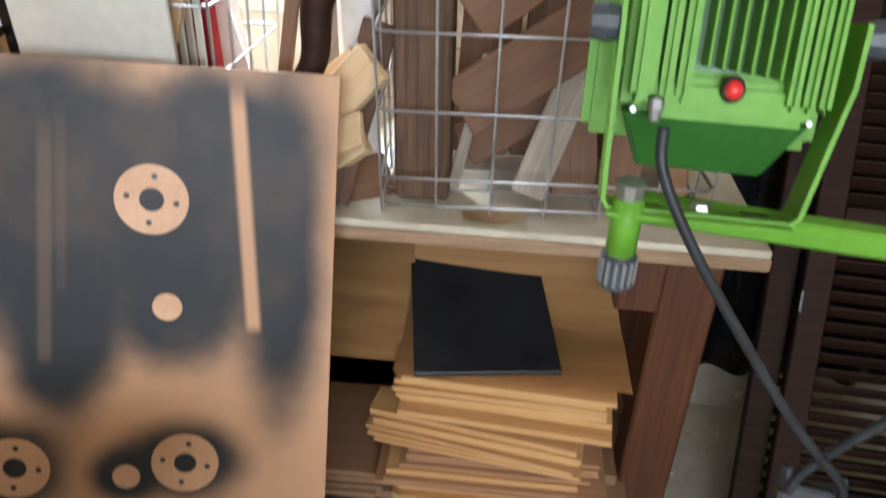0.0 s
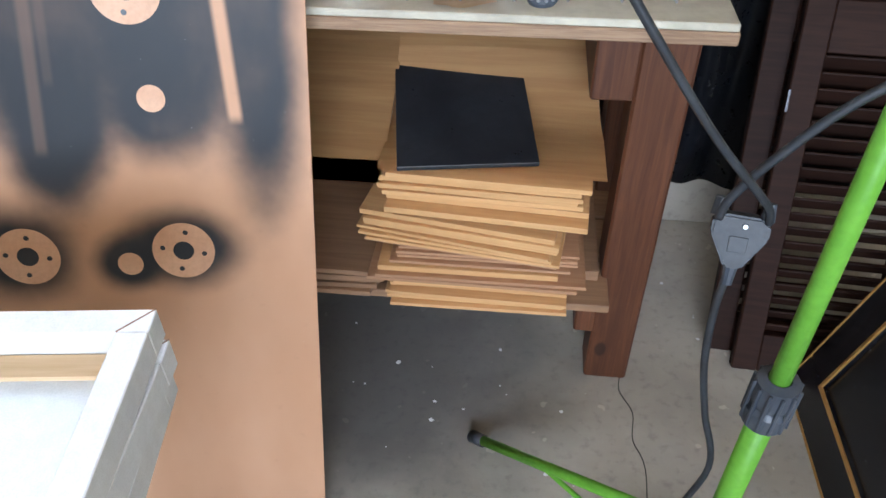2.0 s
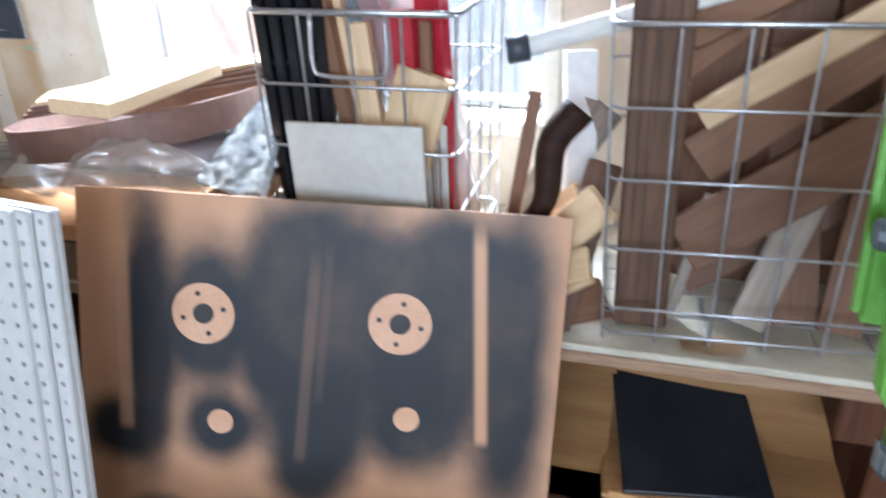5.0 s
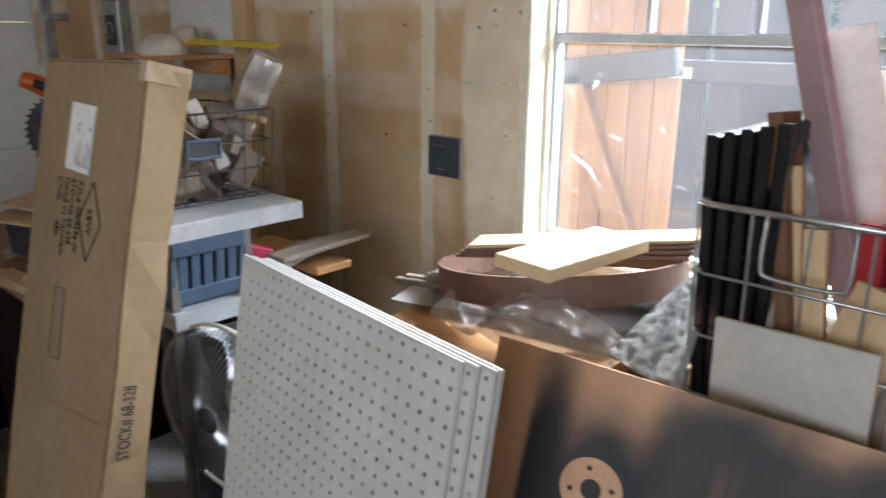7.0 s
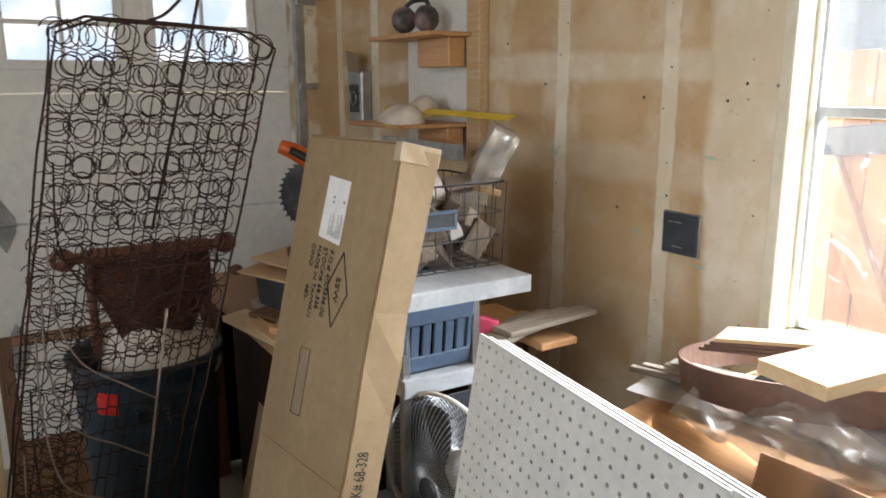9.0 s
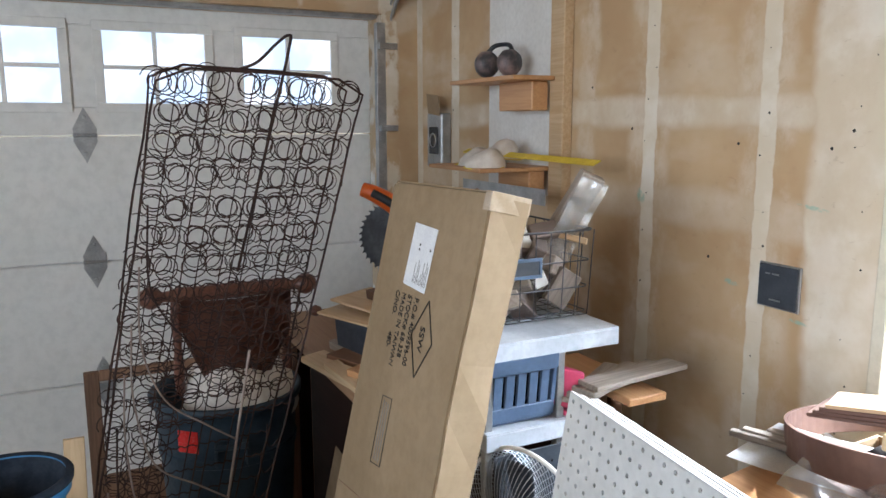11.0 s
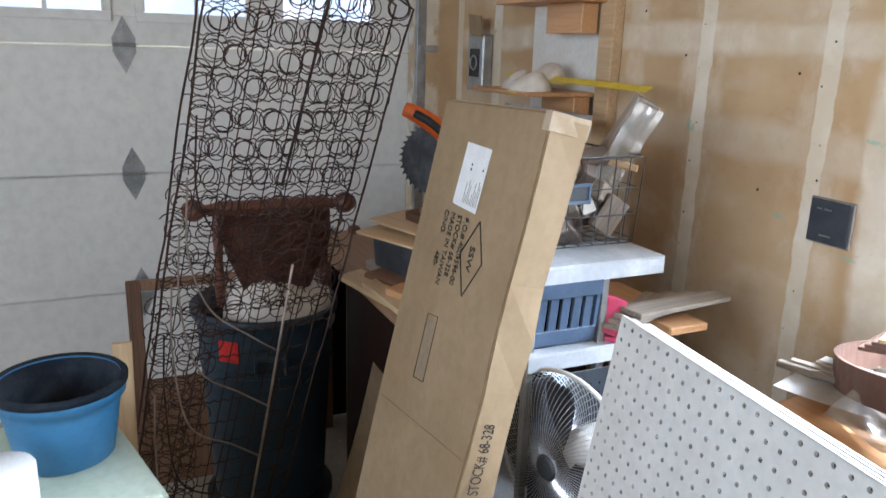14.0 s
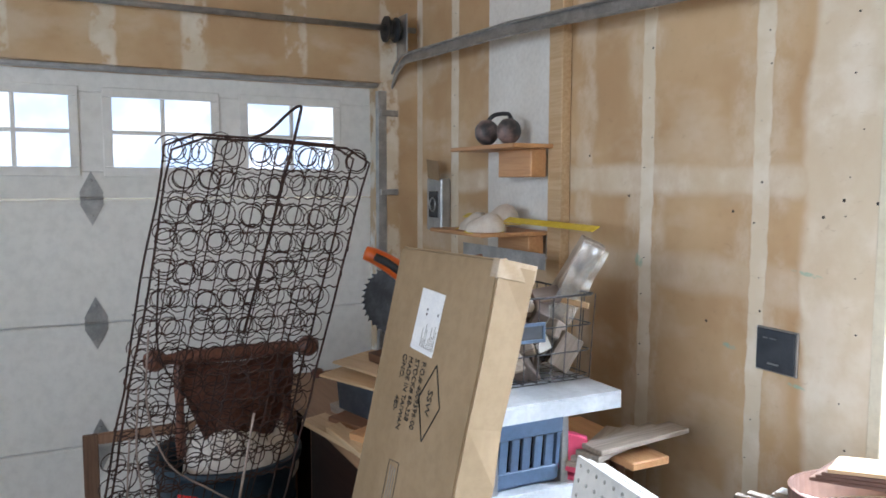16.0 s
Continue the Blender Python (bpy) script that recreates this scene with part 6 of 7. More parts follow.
def box_spring():
    """A rusty bed spring: two wire borders with rows of waisted coils between them."""
    TL, TR = Vector((-2.10, 0.17, 1.79)), Vector((-2.10, 0.67, 1.765))
    BL, BR = Vector((-2.335, -0.146, 0.006)), Vector((-2.365, 0.285, 0.006))
    u = thing("bed_spring", pose(0, 0, 0), "rusty wire bed spring standing on end", "bed spring")

    def at(a, b, d=0.0):
        p = (TL * (1 - a) + TR * a) * (1 - b) + (BL * (1 - a) + BR * a) * b
        n = (TR - TL).cross(BL - TL).normalized()
        return p + n * d
    T = 0.12
    cols, rows = 8, 24
    for d in (0.0, T):
        loop = []
        for i in range(1, 8):
            loop.append(at(0.02 + 0.96 * i / 8, 0.0, d))
        for i in range(0, 25):
            loop.append(at(1.0, 0.02 + 0.96 * i / 24, d))
        for i in range(1, 8):
            loop.append(at(0.98 - 0.96 * i / 8, 1.0, d))
        for i in range(0, 25):
            loop.append(at(0.0, 0.98 - 0.96 * i / 24, d))
        loop = [p + Vector((0, noise.noise(p * 9) * 0.006, noise.noise(p * 7) * 0.004)) for p in loop]
        part("border_wire", tube(loop, 0.0034, 6, True), M_RUST, u, smooth=True)
        for j in range(1, rows if d else 13):
            pts = [at(a / 42, j / rows, d) + Vector((0, 0, 0.004 * math.sin(a * 2.4) - 0.006 * math.sin(math.pi * a / 42))) for a in range(43)]
            part("lacing_wire", tube(pts, 0.0019, 4), M_RUST, u)
        for i in range(1, cols):
            if d == 0.0 and i % 2:
                continue
            pts = [at(i / cols, b / 20, d) + Vector((0, 0.004 * noise.noise(Vector((i, b, d * 9))), 0)) for b in range(21)]
            part("stay_wire", tube(pts, 0.002, 4), M_RUST, u)
    # one waisted coil, shared by all
    n = 46
    pts = []
    for k in range(n + 1):
        t = k / n
        r = 0.025 + 0.009 * (2 * t - 1) ** 2
        a = t * math.tau * 3.2
        pts.append((r * math.cos(a), t * T, r * math.sin(a)))
    coil = tube(pts, 0.0016, 4)
    cm = bpy.data.meshes.new("coil")
    coil.to_mesh(cm)
    coil.free()
    cm.materials.append(M_RUST)
    rng = random.Random(5)
    nrm = (TR - TL).cross(BL - TL).normalized()
    base = nrm.to_track_quat("Y", "Z").to_matrix().to_4x4()
    for j in range(rows):
        for i in range(cols):
            if j > 11 and i > 2:
                continue
            ob = new("coil", cm)
            ob.parent = u
            p = at((i + 0.5) / cols, (j + 0.5) / rows)
            ob.matrix_basis = Matrix.Translation(p) @ base @ pose(0, 0, 0, rng.uniform(-13, 13), rng.uniform(0, 360), rng.uniform(-13, 13))
    # loose bent wires at the bottom and the raised loop at the top
    part("top_loop", tube(smooth_path([at(0.42, 0.0, T), at(0.50, -0.012, T), at(0.58, -0.04, T), at(0.63, -0.052, T), at(0.645, -0.035, T), at(0.63, 0.1, T), at(0.60, 0.3, T)], 6), 0.004, 6), M_RUST, u, smooth=True)
    rod = [at(0.68 + 0.13 * k / 20, 0.40 + 0.60 * k / 20, -0.012) for k in range(21)]
    part("long_rod", tube(rod, 0.0042, 6), M_TANWIRE, u, smooth=True)
    for k, b in enumerate((0.44, 0.545, 0.645, 0.74, 0.84, 0.96)):
        a = 0.68 + 0.13 * (b - 0.40) / 0.60
        part("bent_wire", tube(smooth_path([at(a, b, -0.014), at(a - 0.20, b - 0.035, -0.018), at(0.26, b - 0.085, -0.02), at(0.10, b - 0.15 - 0.02 * k, -0.01), at(0.04, b - 0.26 - 0.02 * k, 0.0)], 6), 0.0026, 5), M_TANWIRE if k % 4 else M_RUST, u, smooth=True)
    for k in range(9):
        b = 0.56 + 0.045 * k
        part("hook_wire", tube(smooth_path([at(0.99, b, 0.0), at(0.94, b + 0.012, -0.006), at(0.90, b - 0.004, -0.012), at(0.885, b - 0.03, -0.006)], 4), 0.0016, 4), M_RUST, u)
    return u


box_spring()

f = thing("old_picture_frame", pose(-3.0, 0.2, 0, 0, -4, 0), "old brown wooden frame leaning by the door", "frame")
for n, lo, hi in (("upright", (-0.015, -0.24, 0), (0.015, -0.19, 0.80)), ("upright", (-0.015, 0.25, 0), (0.015, 0.30, 0.80)), ("crossbar", (-0.014, -0.19, 0.765), (0.014, 0.25, 0.80)), ("panel", (-0.010, -0.19, 0.0), (0.010, 0.25, 0.42))):
    part(n, box(lo, hi, 0.003), M_SCRAPZ, f)


def cabinet_and_pot():
    c = thing("low_cabinet", pose(-1.80, -0.30, 0, 0, 0, 14), "pale green painted low cabinet with a rounded top", "cabinet")
    part("body", box((-0.22, -0.5, 0.03), (0.22, 0.22, 0.765), 0.006), M_PALEGREEN, c)
    part("top", box((-0.235, -0.52, 0.766), (0.235, 0.24, 0.80), 0.012, seg=3), M_PALEGREEN, c)
    part("plinth", box((-0.20, -0.48, 0), (0.20, 0.20, 0.03), 0.003), M_PALEGREEN, c)
    p = thing("plant_pot", pose(-1.85, -0.193, 0.802) @ Matrix.Diagonal((1.05, 1.05, 0.90, 1)), "empty blue plastic plant pot with a dark inside", "plant pot")
    part("wall", lathe([(0, 0.002), (0.082, 0.0), (0.088, 0.006), (0.106, 0.13), (0.109, 0.15), (0.117, 0.152), (0.121, 0.185), (0.117, 0.192), (0.110, 0.188), (0.103, 0.15), (0.084, 0.012), (0, 0.012)], 44), M_POT, p, smooth=True)
    part("inside", lathe([(0, 0.014), (0.083, 0.014), (0.1025, 0.15), (0.109, 0.186)], 44), M_POTIN, p, "dark mottled inside", True)
    part("rim", lathe([(0.1085, 0.176), (0.1225, 0.176), (0.1235, 0.188), (0.118, 0.1945), (0.109, 0.190)], 44), M_POTIN, p, "dark navy rim", True)
    ob = mesh_object("white_roll", lathe([(0, 0), (0.035, 0.0), (0.037, 0.004), (0.037, 0.07), (0.034, 0.075), (0, 0.072)], 24), M_LABEL, smooth=True)
    ob.matrix_world = pose(-1.655, -0.285, 0.802) @ Matrix.Diagonal((1.5, 1.5, 1.35, 1))
    tagged(ob, "white paper roll standing on the cabinet", "paper roll")
    plank("pale_plank", (-2.20, -0.09, 0.0), (-2.30, -0.07, 0.86), 0.05, 0.015, M_PINE, "pale wooden slat standing behind the cabinet", "slat", (1, 0, 0))


cabinet_and_pot()


# ---- lamp, cables, shutters and frames on the dim side ----
def strap(points, y0, y1, t):
    """A flat metal strap bent along (x, z) points, t thick, from y0 to y1."""
    bm = bmesh.new()
    pts = [Vector((x, 0, z)) for x, z in points]
    rows = []
    for i, p in enumerate(pts):
        d = (pts[min(i + 1, len(pts) - 1)] - pts[max(i - 1, 0)]).normalized()
        n = Vector((-d.z, 0, d.x)) * (t / 2)
        rows.append([bm.verts.new((q.x, y, q.z)) for q, y in ((p - n, y0), (p + n, y0), (p + n, y1), (p - n, y1))])
    for a, b in zip(rows, rows[1:]):
        for k in range(4):
            bm.faces.new((a[k], a[(k + 1) % 4], b[(k + 1) % 4], b[k]))
    bm.faces.new(rows[0])
    bm.faces.new(rows[-1][::-1])
    bmesh.ops.recalc_face_normals(bm, faces=bm.faces)
    return bm


def work_lamp():
    L = thing("work_lamp", pose(0.291, 0.612, 1.178, -14, 0, -3) @ Matrix.Diagonal((0.88, 1, 1, 1)), "lime green flood lamp with cooling fins on a stand", "work lamp")
    w, h, d = 0.083, 0.24, 0.06
    part("housing", box((-0.078, -0.008, 0.030), (0.078, 0.040, h), 0.010, seg=2), M_GREEN, L)
    part("front_flange", box((-0.106, 0.036, 0.010), (0.096, d, h + 0.006), 0.008, seg=2), M_GREEN, L)
    bm = bmesh.new()
    lo = [(-0.074, 0.034, -0.004), (0.074, 0.034, -0.004), (0.052, -0.010, 0.026), (-0.054, -0.010, 0.026)]
    fr = [bm.verts.new((x, y, z)) for x, z, y in lo]
    bk = [bm.verts.new((x, 0.045, z)) for x, z, y in lo]
    bm.faces.new(fr)
    bm.faces.new(bk[::-1])
    for i in range(4):
        bm.faces.new((fr[i], bk[i], bk[(i + 1) % 4], fr[(i + 1) % 4]))
    bmesh.ops.recalc_face_normals(bm, faces=bm.faces)
    bmesh.ops.bevel(bm, geom=bm.edges, offset=0.002, segments=2, affect="EDGES")
    # underside shade is put into the chin's colour
    part("chin", bm, M_GREENSHADE, L, "lower chin, its green darkened for shade")
    # broad flat fins at the sides, thin deep fins over the middle recess
    for x0, x1 in ((-0.074, -0.055), (-0.052, -0.042), (-0.039, -0.028), (0.045, 0.054), (0.057, 0.066), (0.069, 0.078)):
        part("fin", box((x0, -0.030, 0.044), (x1, -0.006, h - 0.004), 0.005, seg=2), M_GREEN, L)
    for k in range(6):
        x = -0.019 + 0.0108 * k
        part("fin", box((x - 0.0013, -0.034, 0.070 - 0.001 * k), (x + 0.0013, -0.008, h - 0.004), 0.0008), M_GREEN, L)
    # darkened plate stands in for the shade between the fins
    part("fin_recess", box((-0.027, -0.0095, 0.066), (0.042, -0.0082, h - 0.006), 0), M_GREENSHADE, L)
    part("terminal_cover", box((-0.060, -0.020, 0.032), (0.068, -0.006, 0.062), 0.006, seg=2), M_GREEN, L)
    for x in (-0.068, 0.070):
        part("screw", lathe([(0.003, 0), (0.0025, 0.002), (0, 0.002)], 8, m=Matrix.Translation((x, -0.009, 0.036)) @ Euler((radians(90), 0, 0)).to_matrix().to_4x4()), M_STEEL, L)
    turn = Euler((radians(90), 0, 0)).to_matrix().to_4x4()
    sw = part("switch_ring", lathe([(0.0085, 0), (0.0095, 0.003), (0.0088, 0.006), (0.007, 0.007)], 20, m=Matrix.Translation((0.004, -0.020, 0.056)) @ turn), M_RUBBER, L)
    part("switch_cap", lathe([(0.0072, 0.002), (0.0072, 0.007), (0.005, 0.011), (0, 0.012)], 20, m=Matrix.Translation((0.004, -0.020, 0.056)) @ turn), M_RED, sw, "red switch cap", True)
    part("cable_gland", lathe([(0, -0.016), (0.0042, -0.016), (0.005, -0.009), (0.0065, -0.008), (0.0065, 0.0), (0, 0.002)], 12, m=Matrix.Translation((-0.052, -0.022, 0.046))), M_WIRE, L, "steel cable gland")
    # yoke
    y = -0.004
    part("yoke", strap([(-0.086, 0.115), (-0.084, 0.0), (-0.083, -0.030), (-0.078, -0.036), (0.068, -0.036), (0.075, -0.030), (0.090, 0.040), (0.095, 0.062), (0.096, 0.105)], -0.020, 0.014, 0.004), M_GREEN, L)
    part("yoke_plate", box((-0.080, -0.030, -0.0405), (0.070, 0.030, -0.0365), 0.0015), M_GREEN, L)
    for x in (-0.045, 0.045):
        part("plate_slot", box((x - 0.012, -0.006, -0.0358), (x + 0.012, 0.002, -0.0338), 0.0004), M_BLACK, L)
    part("plate_bolt", lathe([(0.009, 0), (0.008, 0.004), (0, 0.005)], 6, m=Matrix.Translation((0.0, -0.002, -0.0338))), M_WIRE, L)
    for x in (-0.098, 0.110):
        part("side_knob", lathe([(0, -0.012), (0.012, -0.012), (0.014, 0), (0.012, 0.010), (0, 0.012)], 10, m=Matrix.Translation((x, y, 0.095)) @ Euler((0, radians(90), 0)).to_matrix().to_4x4()), M_PLASTIC, L)


work_lamp()


def tripod():
    t = thing("tripod_stand", pose(0.54, 0.58, 0), "lime green telescopic tripod stand with a cross arm", "tripod")
    part("cross_arm", join(box((-0.335, -0.006, 1.118), (0.40, 0.014, 1.139), 0.003, pose(0, 0, 0, 0, 1.2, -7)), box((0.02, -0.009, 1.114), (0.2, 0.017, 1.143), 0.003, pose(0, 0, 0, 0, 1.2, -7))), M_GREEN, t)
    part("arm_knob", lathe([(0, -0.036), (0.011, -0.036), (0.0135, -0.032), (0.0135, -0.008), (0.010, -0.004), (0, -0.004)], 14, m=Matrix.Translation((-0.305, 0.006, 1.118))), M_PLASTIC, t, "ribbed dark knob")
    for k in range(14):
        part("knob_rib", box((0.0125, -0.0014, -0.030), (0.0150, 0.0014, -0.009), 0.0006, Matrix.Translation((-0.305, 0.006, 1.118)) @ Matrix.Rotation(k * math.tau / 14, 4, "Z")), M_STEEL, t)
    part("knob_stem", tube([(-0.305, 0.006, 1.158), (-0.305, 0.006, 1.112)], 0.0115, 12), M_GREEN, t, smooth=True)
    part("wing_nut", lathe([(0, 0), (0.010, 0.0), (0.011, 0.012), (0, 0.014)], 9, m=Matrix.Translation((-0.305, 0.008, 1.158))), M_WIRE, t)
    part("pole", tube([(0, 0, 0.55), (0, 0, 1.128)], 0.0125, 16), M_GREEN, t, smooth=True)
    part("outer_pole", tube([(0, 0, 0.10), (0, 0, 0.60)], 0.0165, 16), M_GREEN, t, smooth=True)
    col = part("collar", lathe([(0.017, 0.575), (0.026, 0.58), (0.027, 0.605), (0.022, 0.612), (0.022, 0.618), (0.026, 0.622), (0.025, 0.650), (0.014, 0.655)], 20), M_PLASTIC, t, "ribbed dark clamp collar")
    for k in range(12):
        a = k * math.tau / 12
        part("rib", box((0.024, -0.0022, 0.582), (0.0285, 0.0022, 0.648), 0.001, Matrix.Rotation(a, 4, "Z")), M_PLASTIC, col)
    hub = part("hub", lathe([(0.0166, 0.26), (0.026, 0.262), (0.026, 0.31), (0.0166, 0.315)], 16), M_RUBBER, t)
    part("hub_knob", lathe([(0, 0), (0.012, 0), (0.014, 0.015), (0, 0.018)], 12, m=Matrix.Translation((0, -0.026, 0.285)) @ Euler((radians(90), 0, 0)).to_matrix().to_4x4()), M_RUBBER, hub)
    base = math.atan2(0.911 - 0.58, 0.177 - 0.54)
    for k in range(3):
        a = base + k * math.tau / 3
        c, s = math.cos(a), math.sin(a)
        reach = 0.49
        leg = part("leg", tube([(0.02 * c, 0.02 * s, 0.29), (reach * c, reach * s, 0.018)], 0.0105, 12), M_GREEN, t, smooth=True)
        part("rubber_foot", tube([((reach - 0.025) * c, (reach - 0.025) * s, 0.032), ((reach + 0.008) * c, (reach + 0.008) * s, 0.014)], 0.0135, 12), M_RUBBER, leg, smooth=True)
        part("brace", tube([(0.018 * c, 0.018 * s, 0.12), (reach * 0.62 * c, reach * 0.62 * s, 0.118)], 0.005, 8), M_GREEN, leg)


tripod()


def cables():
    t = thing("cable_splitter", pose(0, 0, 0), "dark grey rubber cable with a two-way plug", "cable")
    part("lamp_cable", tube(smooth_path([(0.247, 0.576, 1.218), (0.250, 0.565, 1.19), (0.280, 0.555, 1.136), (0.34, 0.555, 1.05), (0.395, 0.565, 0.975), (0.445, 0.58, 0.915), (0.468, 0.59, 0.885), (0.474, 0.595, 0.865)], 7), 0.0041, 8), M_RUBBER, t, smooth=True)
    part("second_cable", tube(smooth_path([(0.425, 0.595, 0.868), (0.43, 0.592, 0.895), (0.455, 0.585, 0.945), (0.51, 0.575, 1.02), (0.60, 0.56, 1.09), (0.68, 0.55, 1.10), (0.72, 0.56, 1.02)], 7), 0.0046, 8), M_RUBBER, t, smooth=True)
    part("mains_cable", tube(smooth_path([(0.452, 0.60, 0.79), (0.452, 0.602, 0.73), (0.462, 0.606, 0.64), (0.485, 0.61, 0.54), (0.51, 0.60, 0.44), (0.50, 0.62, 0.25), (0.60, 0.66, 0.05), (0.75, 0.7, 0.008), (1.1, 0.62, 0.008)], 7), 0.0046, 8), M_RUBBER, t, smooth=True)
    bm = bmesh.new()
    out = [(-0.034, 0.030), (-0.022, 0.038), (0.022, 0.038), (0.034, 0.030), (0.034, 0.012), (0.010, -0.030), (-0.010, -0.030), (-0.034, 0.012)]
    fr = [bm.verts.new((x, -0.012, z)) for x, z in out]
    bk = [bm.verts.new((x, 0.012, z)) for x, z in out]
    bm.faces.new(fr)
    bm.faces.new(bk[::-1])
    for i in range(8):
        bm.faces.new((fr[i], bk[i], bk[(i + 1) % 8], fr[(i + 1) % 8]))
    bmesh.ops.recalc_face_normals(bm, faces=bm.faces)
    bmesh.ops.bevel(bm, geom=bm.edges, offset=0.003, segments=2, affect="EDGES")
    pl = part("plug_body", bm, M_RUBBER, t, "dark grey moulded two-way plug")
    pl.matrix_basis = pose(0.450, 0.597, 0.835, -22, 0, -10) @ Matrix.Scale(0.82, 4)
    part("plug_label", box((-0.011, -0.0135, -0.008), (0.011, -0.0122, 0.012), 0.0004), M_RUBBER, pl)
    part("plug_rivet", lathe([(0.004, 0), (0.003, 0.002), (0, 0.002)], 10, m=Matrix.Translation((0.004, -0.0122, 0.026)) @ Euler((radians(90), 0, 0)).to_matrix().to_4x4()), M_STEEL, pl)
    for x, z, tip in ((-0.029, 0.034, 0.022), (0.029, 0.034, 0.022), (0.0, -0.030, -0.024)):
        part("strain_relief", tube([(x, 0, z), (x, 0, z + tip * 0.5), (x, 0, z + tip)], 0.009, 10, r1=0.0065), M_PLASTIC, pl)


cables()


def shutter(m, label):
    s = thing("louvered_shutter", m, label, "shutter", "shutters")
    W, H, st = 0.40, 1.62, 0.055
    part("stile", box((0, -0.014, 0), (st, 0.014, H), 0.003), M_LOUVER, s)
    part("stile", box((W - st, -0.014, 0), (W, 0.014, H), 0.003), M_LOUVER, s)
    for z0, z1 in ((0, 0.09), (0.70, 0.80), (H - 0.08, H)):
        part("rail", box((st, -0.0135, z0), (W - st, 0.0135, z1), 0.002), M_LOUVER, s)
    me = None
    for a, b in ((0.09, 0.70), (0.80, H - 0.08)):
        n = int((b - a) / 0.031)
        for i in range(n):
            z = a + (i + 0.5) * (b - a) / n
            if me is None:
                ob = part("slat", box((st, -0.017, -0.003), (W - st, 0.017, 0.003), 0.002), M_LOUVER, s)
                me = ob.data
            else:
                ob = new("slat", me)
                ob.parent = s
            ob.matrix_basis = pose(0, 0, z, -42, 0, 0)
    return s


LEAN = -22
sh = shutter(pose(0.742, 1.18, 0.0, LEAN, 0, -4), "dark brown louvered wooden shutter leaning on the wall")
for z in (0.58, 1.3):
    part("hinge", box((-0.002, -0.0165, z), (0.004, -0.0145, z + 0.045), 0.001), M_DARKWIRE, sh, "small steel hinge")
shutter(pose(0.692, 1.235, 0.0, LEAN, 0, -4), "second dark brown shutter folded behind")
bm = thicken(sheet((0.408, 0.0), (1.35, 1.6), 60, 12, lambda x, y: 0.02 * math.sin(x * 46) + 0.01 * math.sin(x * 23 + y * 5)), 0.002)
bmesh.ops.transform(bm, matrix=Matrix(((1, 0, 0, 0), (0, 0, 1, 1.66), (0, 1, 0, 0.168), (0, 0, 0, 1))), verts=bm.verts)
tagged(mesh_object("black_sheet", bm, M_BAG, smooth=True), "black plastic sheet hanging in folds behind the bench", "plastic sheet")


def gold_frame(x, lo, hi, h, lean):
    f = thing("black_gilt_frame", pose(x, lo, 0.002, 0, lean, 0), "black picture frame with a gold edge, leaning", "picture frame", "gilt frames")
    W = hi - lo
    b = 0.09
    for n, a, c in (("rail", (0, 0, 0), (0.028, W, b)), ("rail", (0, 0, h - b), (0.028, W, h)), ("stile", (0, 0, b), (0.028, b, h - b)), ("stile", (0, W - b, b), (0.028, W, h - b))):
        part(n, box(a, c, 0.005), M_BLACK, f)
    part("panel", box((0.010, b, b), (0.014, W - b, h - b), 0), M_BLACK, f)
    for k, (q, e) in enumerate(((-0.001, 0.006), (b - 0.008, 0.008))):
        for a, c in (((-0.002, q, q), (0.004, W - q, q + e)), ((-0.002, q, h - q - e), (0.004, W - q, h - q)), ((-0.002, q, q + e), (0.0038, q + e, h - q - e)), ((-0.002, W - q - e, q + e), (0.0038, W - q, h - q - e))):
            part("gold_lip", box(a, c, 0.001), M_GOLD, f, "gold edge")


gold_frame(0.86, 0.62, 1.15, 0.66, 17)
gold_frame(0.98, 0.50, 1.05, 0.75, 17)


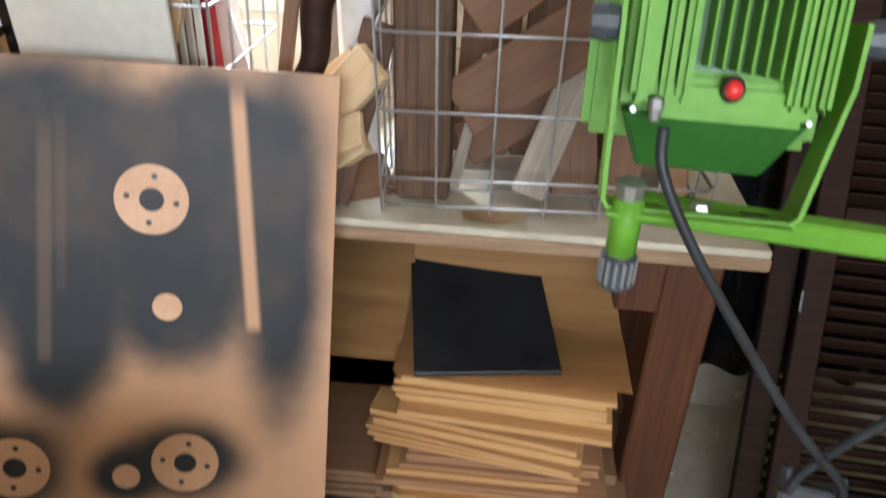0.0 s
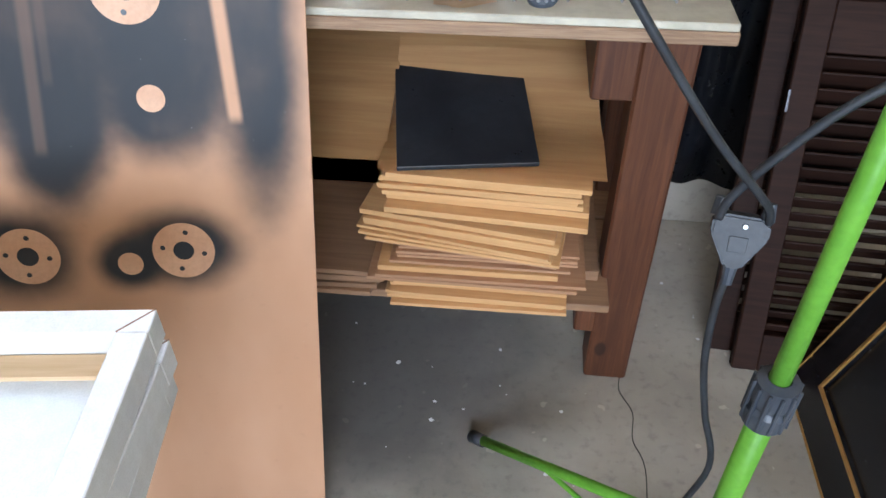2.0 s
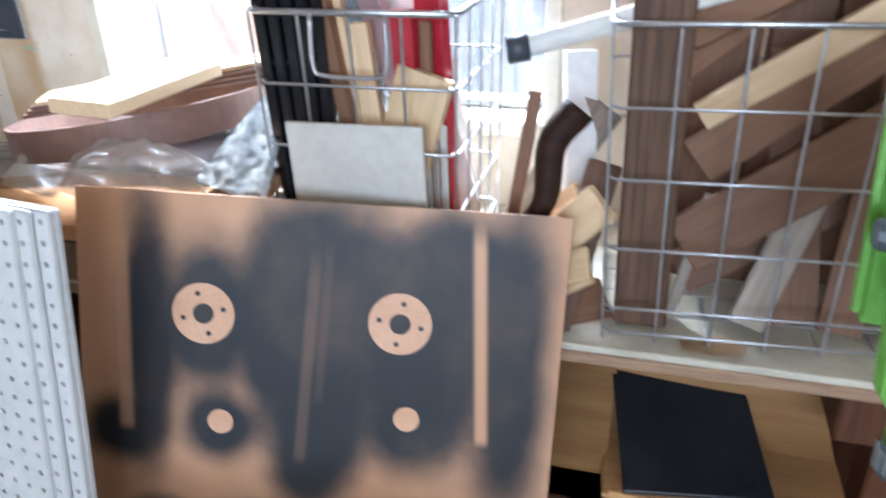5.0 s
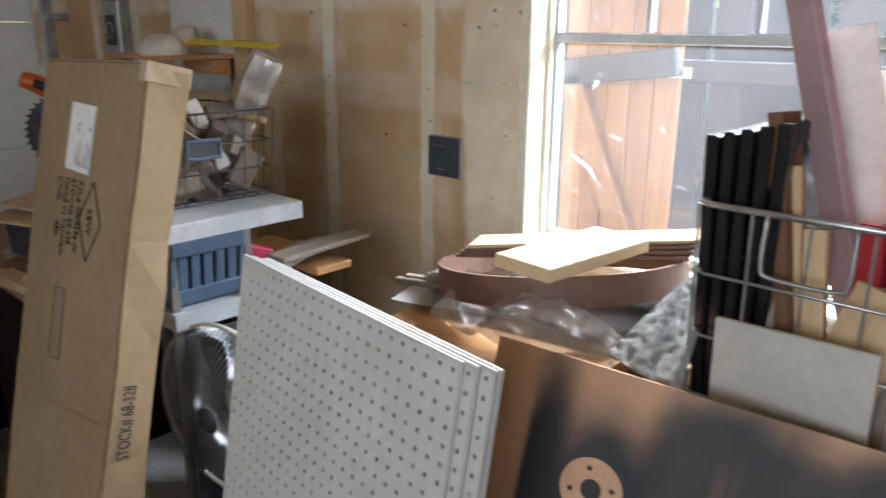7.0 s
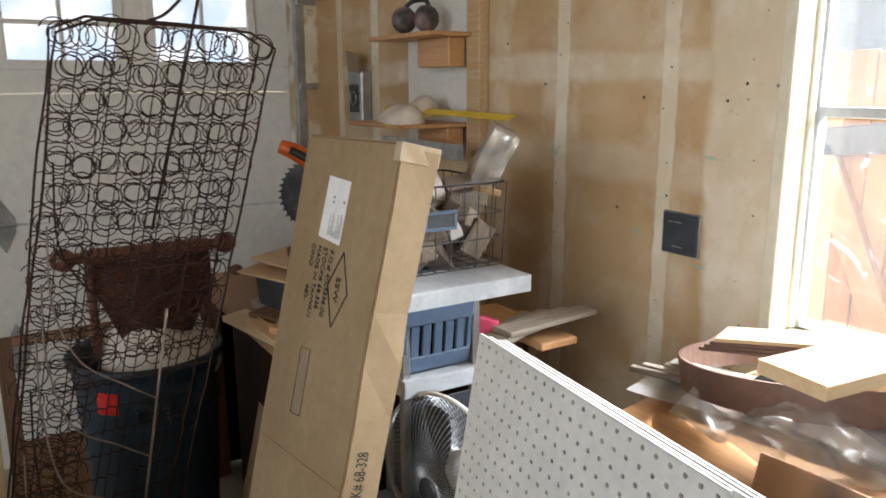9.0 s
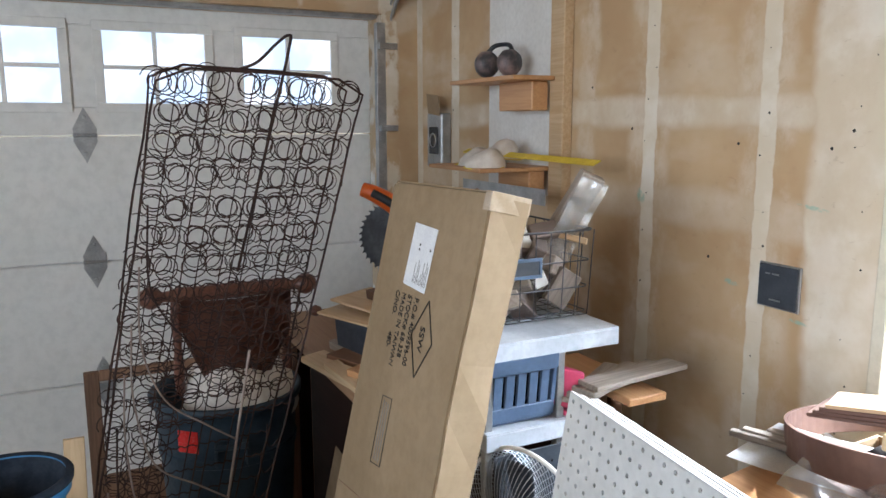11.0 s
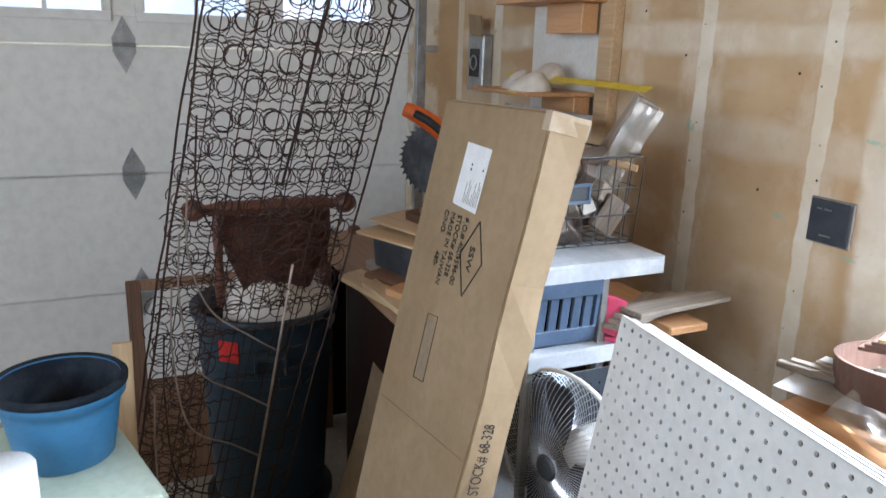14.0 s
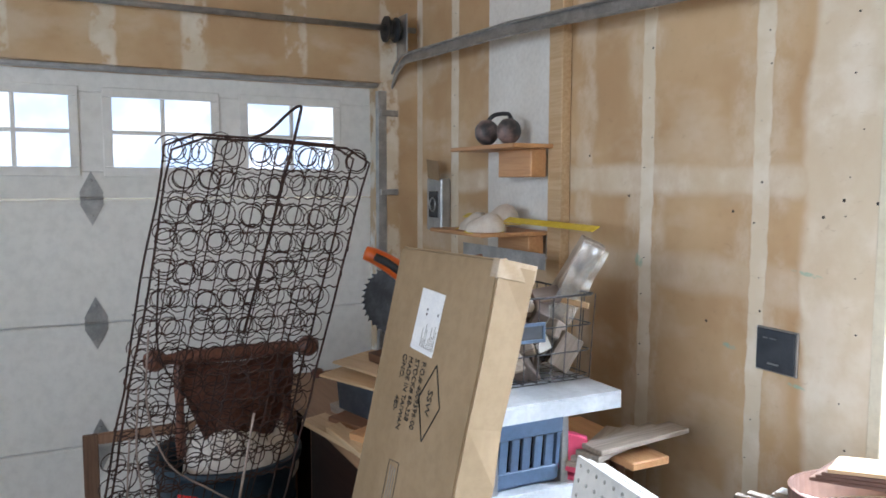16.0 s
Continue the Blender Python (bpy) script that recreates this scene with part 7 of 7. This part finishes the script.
def canvas(z, x1, y1, w, d, turn, t=0.036):
    c = thing("stretched_canvas", pose(x1, y1, z, 0, 0, turn), "white stretched canvas lying face down in a stack", "canvas", "canvases")
    b = 0.029
    for n, lo, hi in (("stretcher_bar", (-w, -b, 0.001), (0, 0, t)), ("stretcher_bar", (-w, -d, 0.001), (0, -d + b, t)), ("stretcher_bar", (-b, -d + b, 0.001), (0, -b, t)), ("stretcher_bar", (-w, -d + b, 0.001), (-w + b, -b, t))):
        part(n, box(lo, hi, 0.0012), M_CANVASBAR, c)
    part("cloth", box((-w + 0.002, -d + 0.002, 0.0005), (-0.002, -0.002, 0.004), 0), M_CANVAS, c, "white canvas cloth")
    for lo, hi in (((-w + b, -b - 0.030, 0.004), (-b, -b, 0.009)), ((-b - 0.010, -d + b, 0.004), (-b, -b - 0.031, 0.009))):
        part("inner_lip", box(lo, hi, 0.002), M_PINE, c)
    part("mitre_line", box((-0.020, -0.0006, t - 0.0005), (0.020, 0.0006, t + 0.0006), 0, pose(-b / 2, -b / 2, 0, 0, 0, 45)), M_HARDBROWN, c)


canvas(0.800, -0.098, 0.446, 0.55, 0.50, 7)
canvas(0.762, -0.094, 0.443, 0.55, 0.50, 5)
canvas(0.724, -0.102, 0.440, 0.55, 0.50, 8)
s = thing("wooden_stool", pose(-0.38, 0.18, 0), "dark brown wooden stool under the canvases", "stool")
part("seat", box((-0.20, -0.20, 0.685), (0.24, 0.20, 0.722), 0.006), M_LOUVER, s)
for x in (-0.17, 0.20):
    for y in (-0.17, 0.17):
        part("leg", box((x - 0.02, y - 0.02, 0), (x + 0.02, y + 0.02, 0.684), 0.003), M_LOUVER, s)
# a hairline crack and paint flecks on the concrete
pts = [(0.47, 1.20, 0.001), (0.49, 1.14, 0.001), (0.485, 1.08, 0.001), (0.51, 1.02, 0.001), (0.505, 0.95, 0.001), (0.525, 0.88, 0.001), (0.52, 0.7, 0.001), (0.56, 0.4, 0.001), (0.55, 0.0, 0.001)]
tagged(mesh_object("floor_crack", tube(smooth_path(pts, 5), 0.0014, 4), M_INK), "thin dark crack running over the concrete", "crack", kind="structure")
bm = bmesh.new()
rng = random.Random(51)
for i in range(55):
    x, y, r = rng.uniform(-0.3, 1.2), rng.uniform(0.5, 1.7), 0.0015 + 0.006 * rng.random() ** 2.5
    n = 7
    ring = [bm.verts.new((x + r * rng.uniform(0.6, 1.2) * math.cos(k * math.tau / n), y + r * rng.uniform(0.6, 1.2) * math.sin(k * math.tau / n), 0.0012)) for k in range(n)]
    bm.faces.new(ring)
tagged(mesh_object("paint_flecks", bm, M_LABEL), "pale paint flecks spattered on the floor", "paint flecks", kind="stuff")
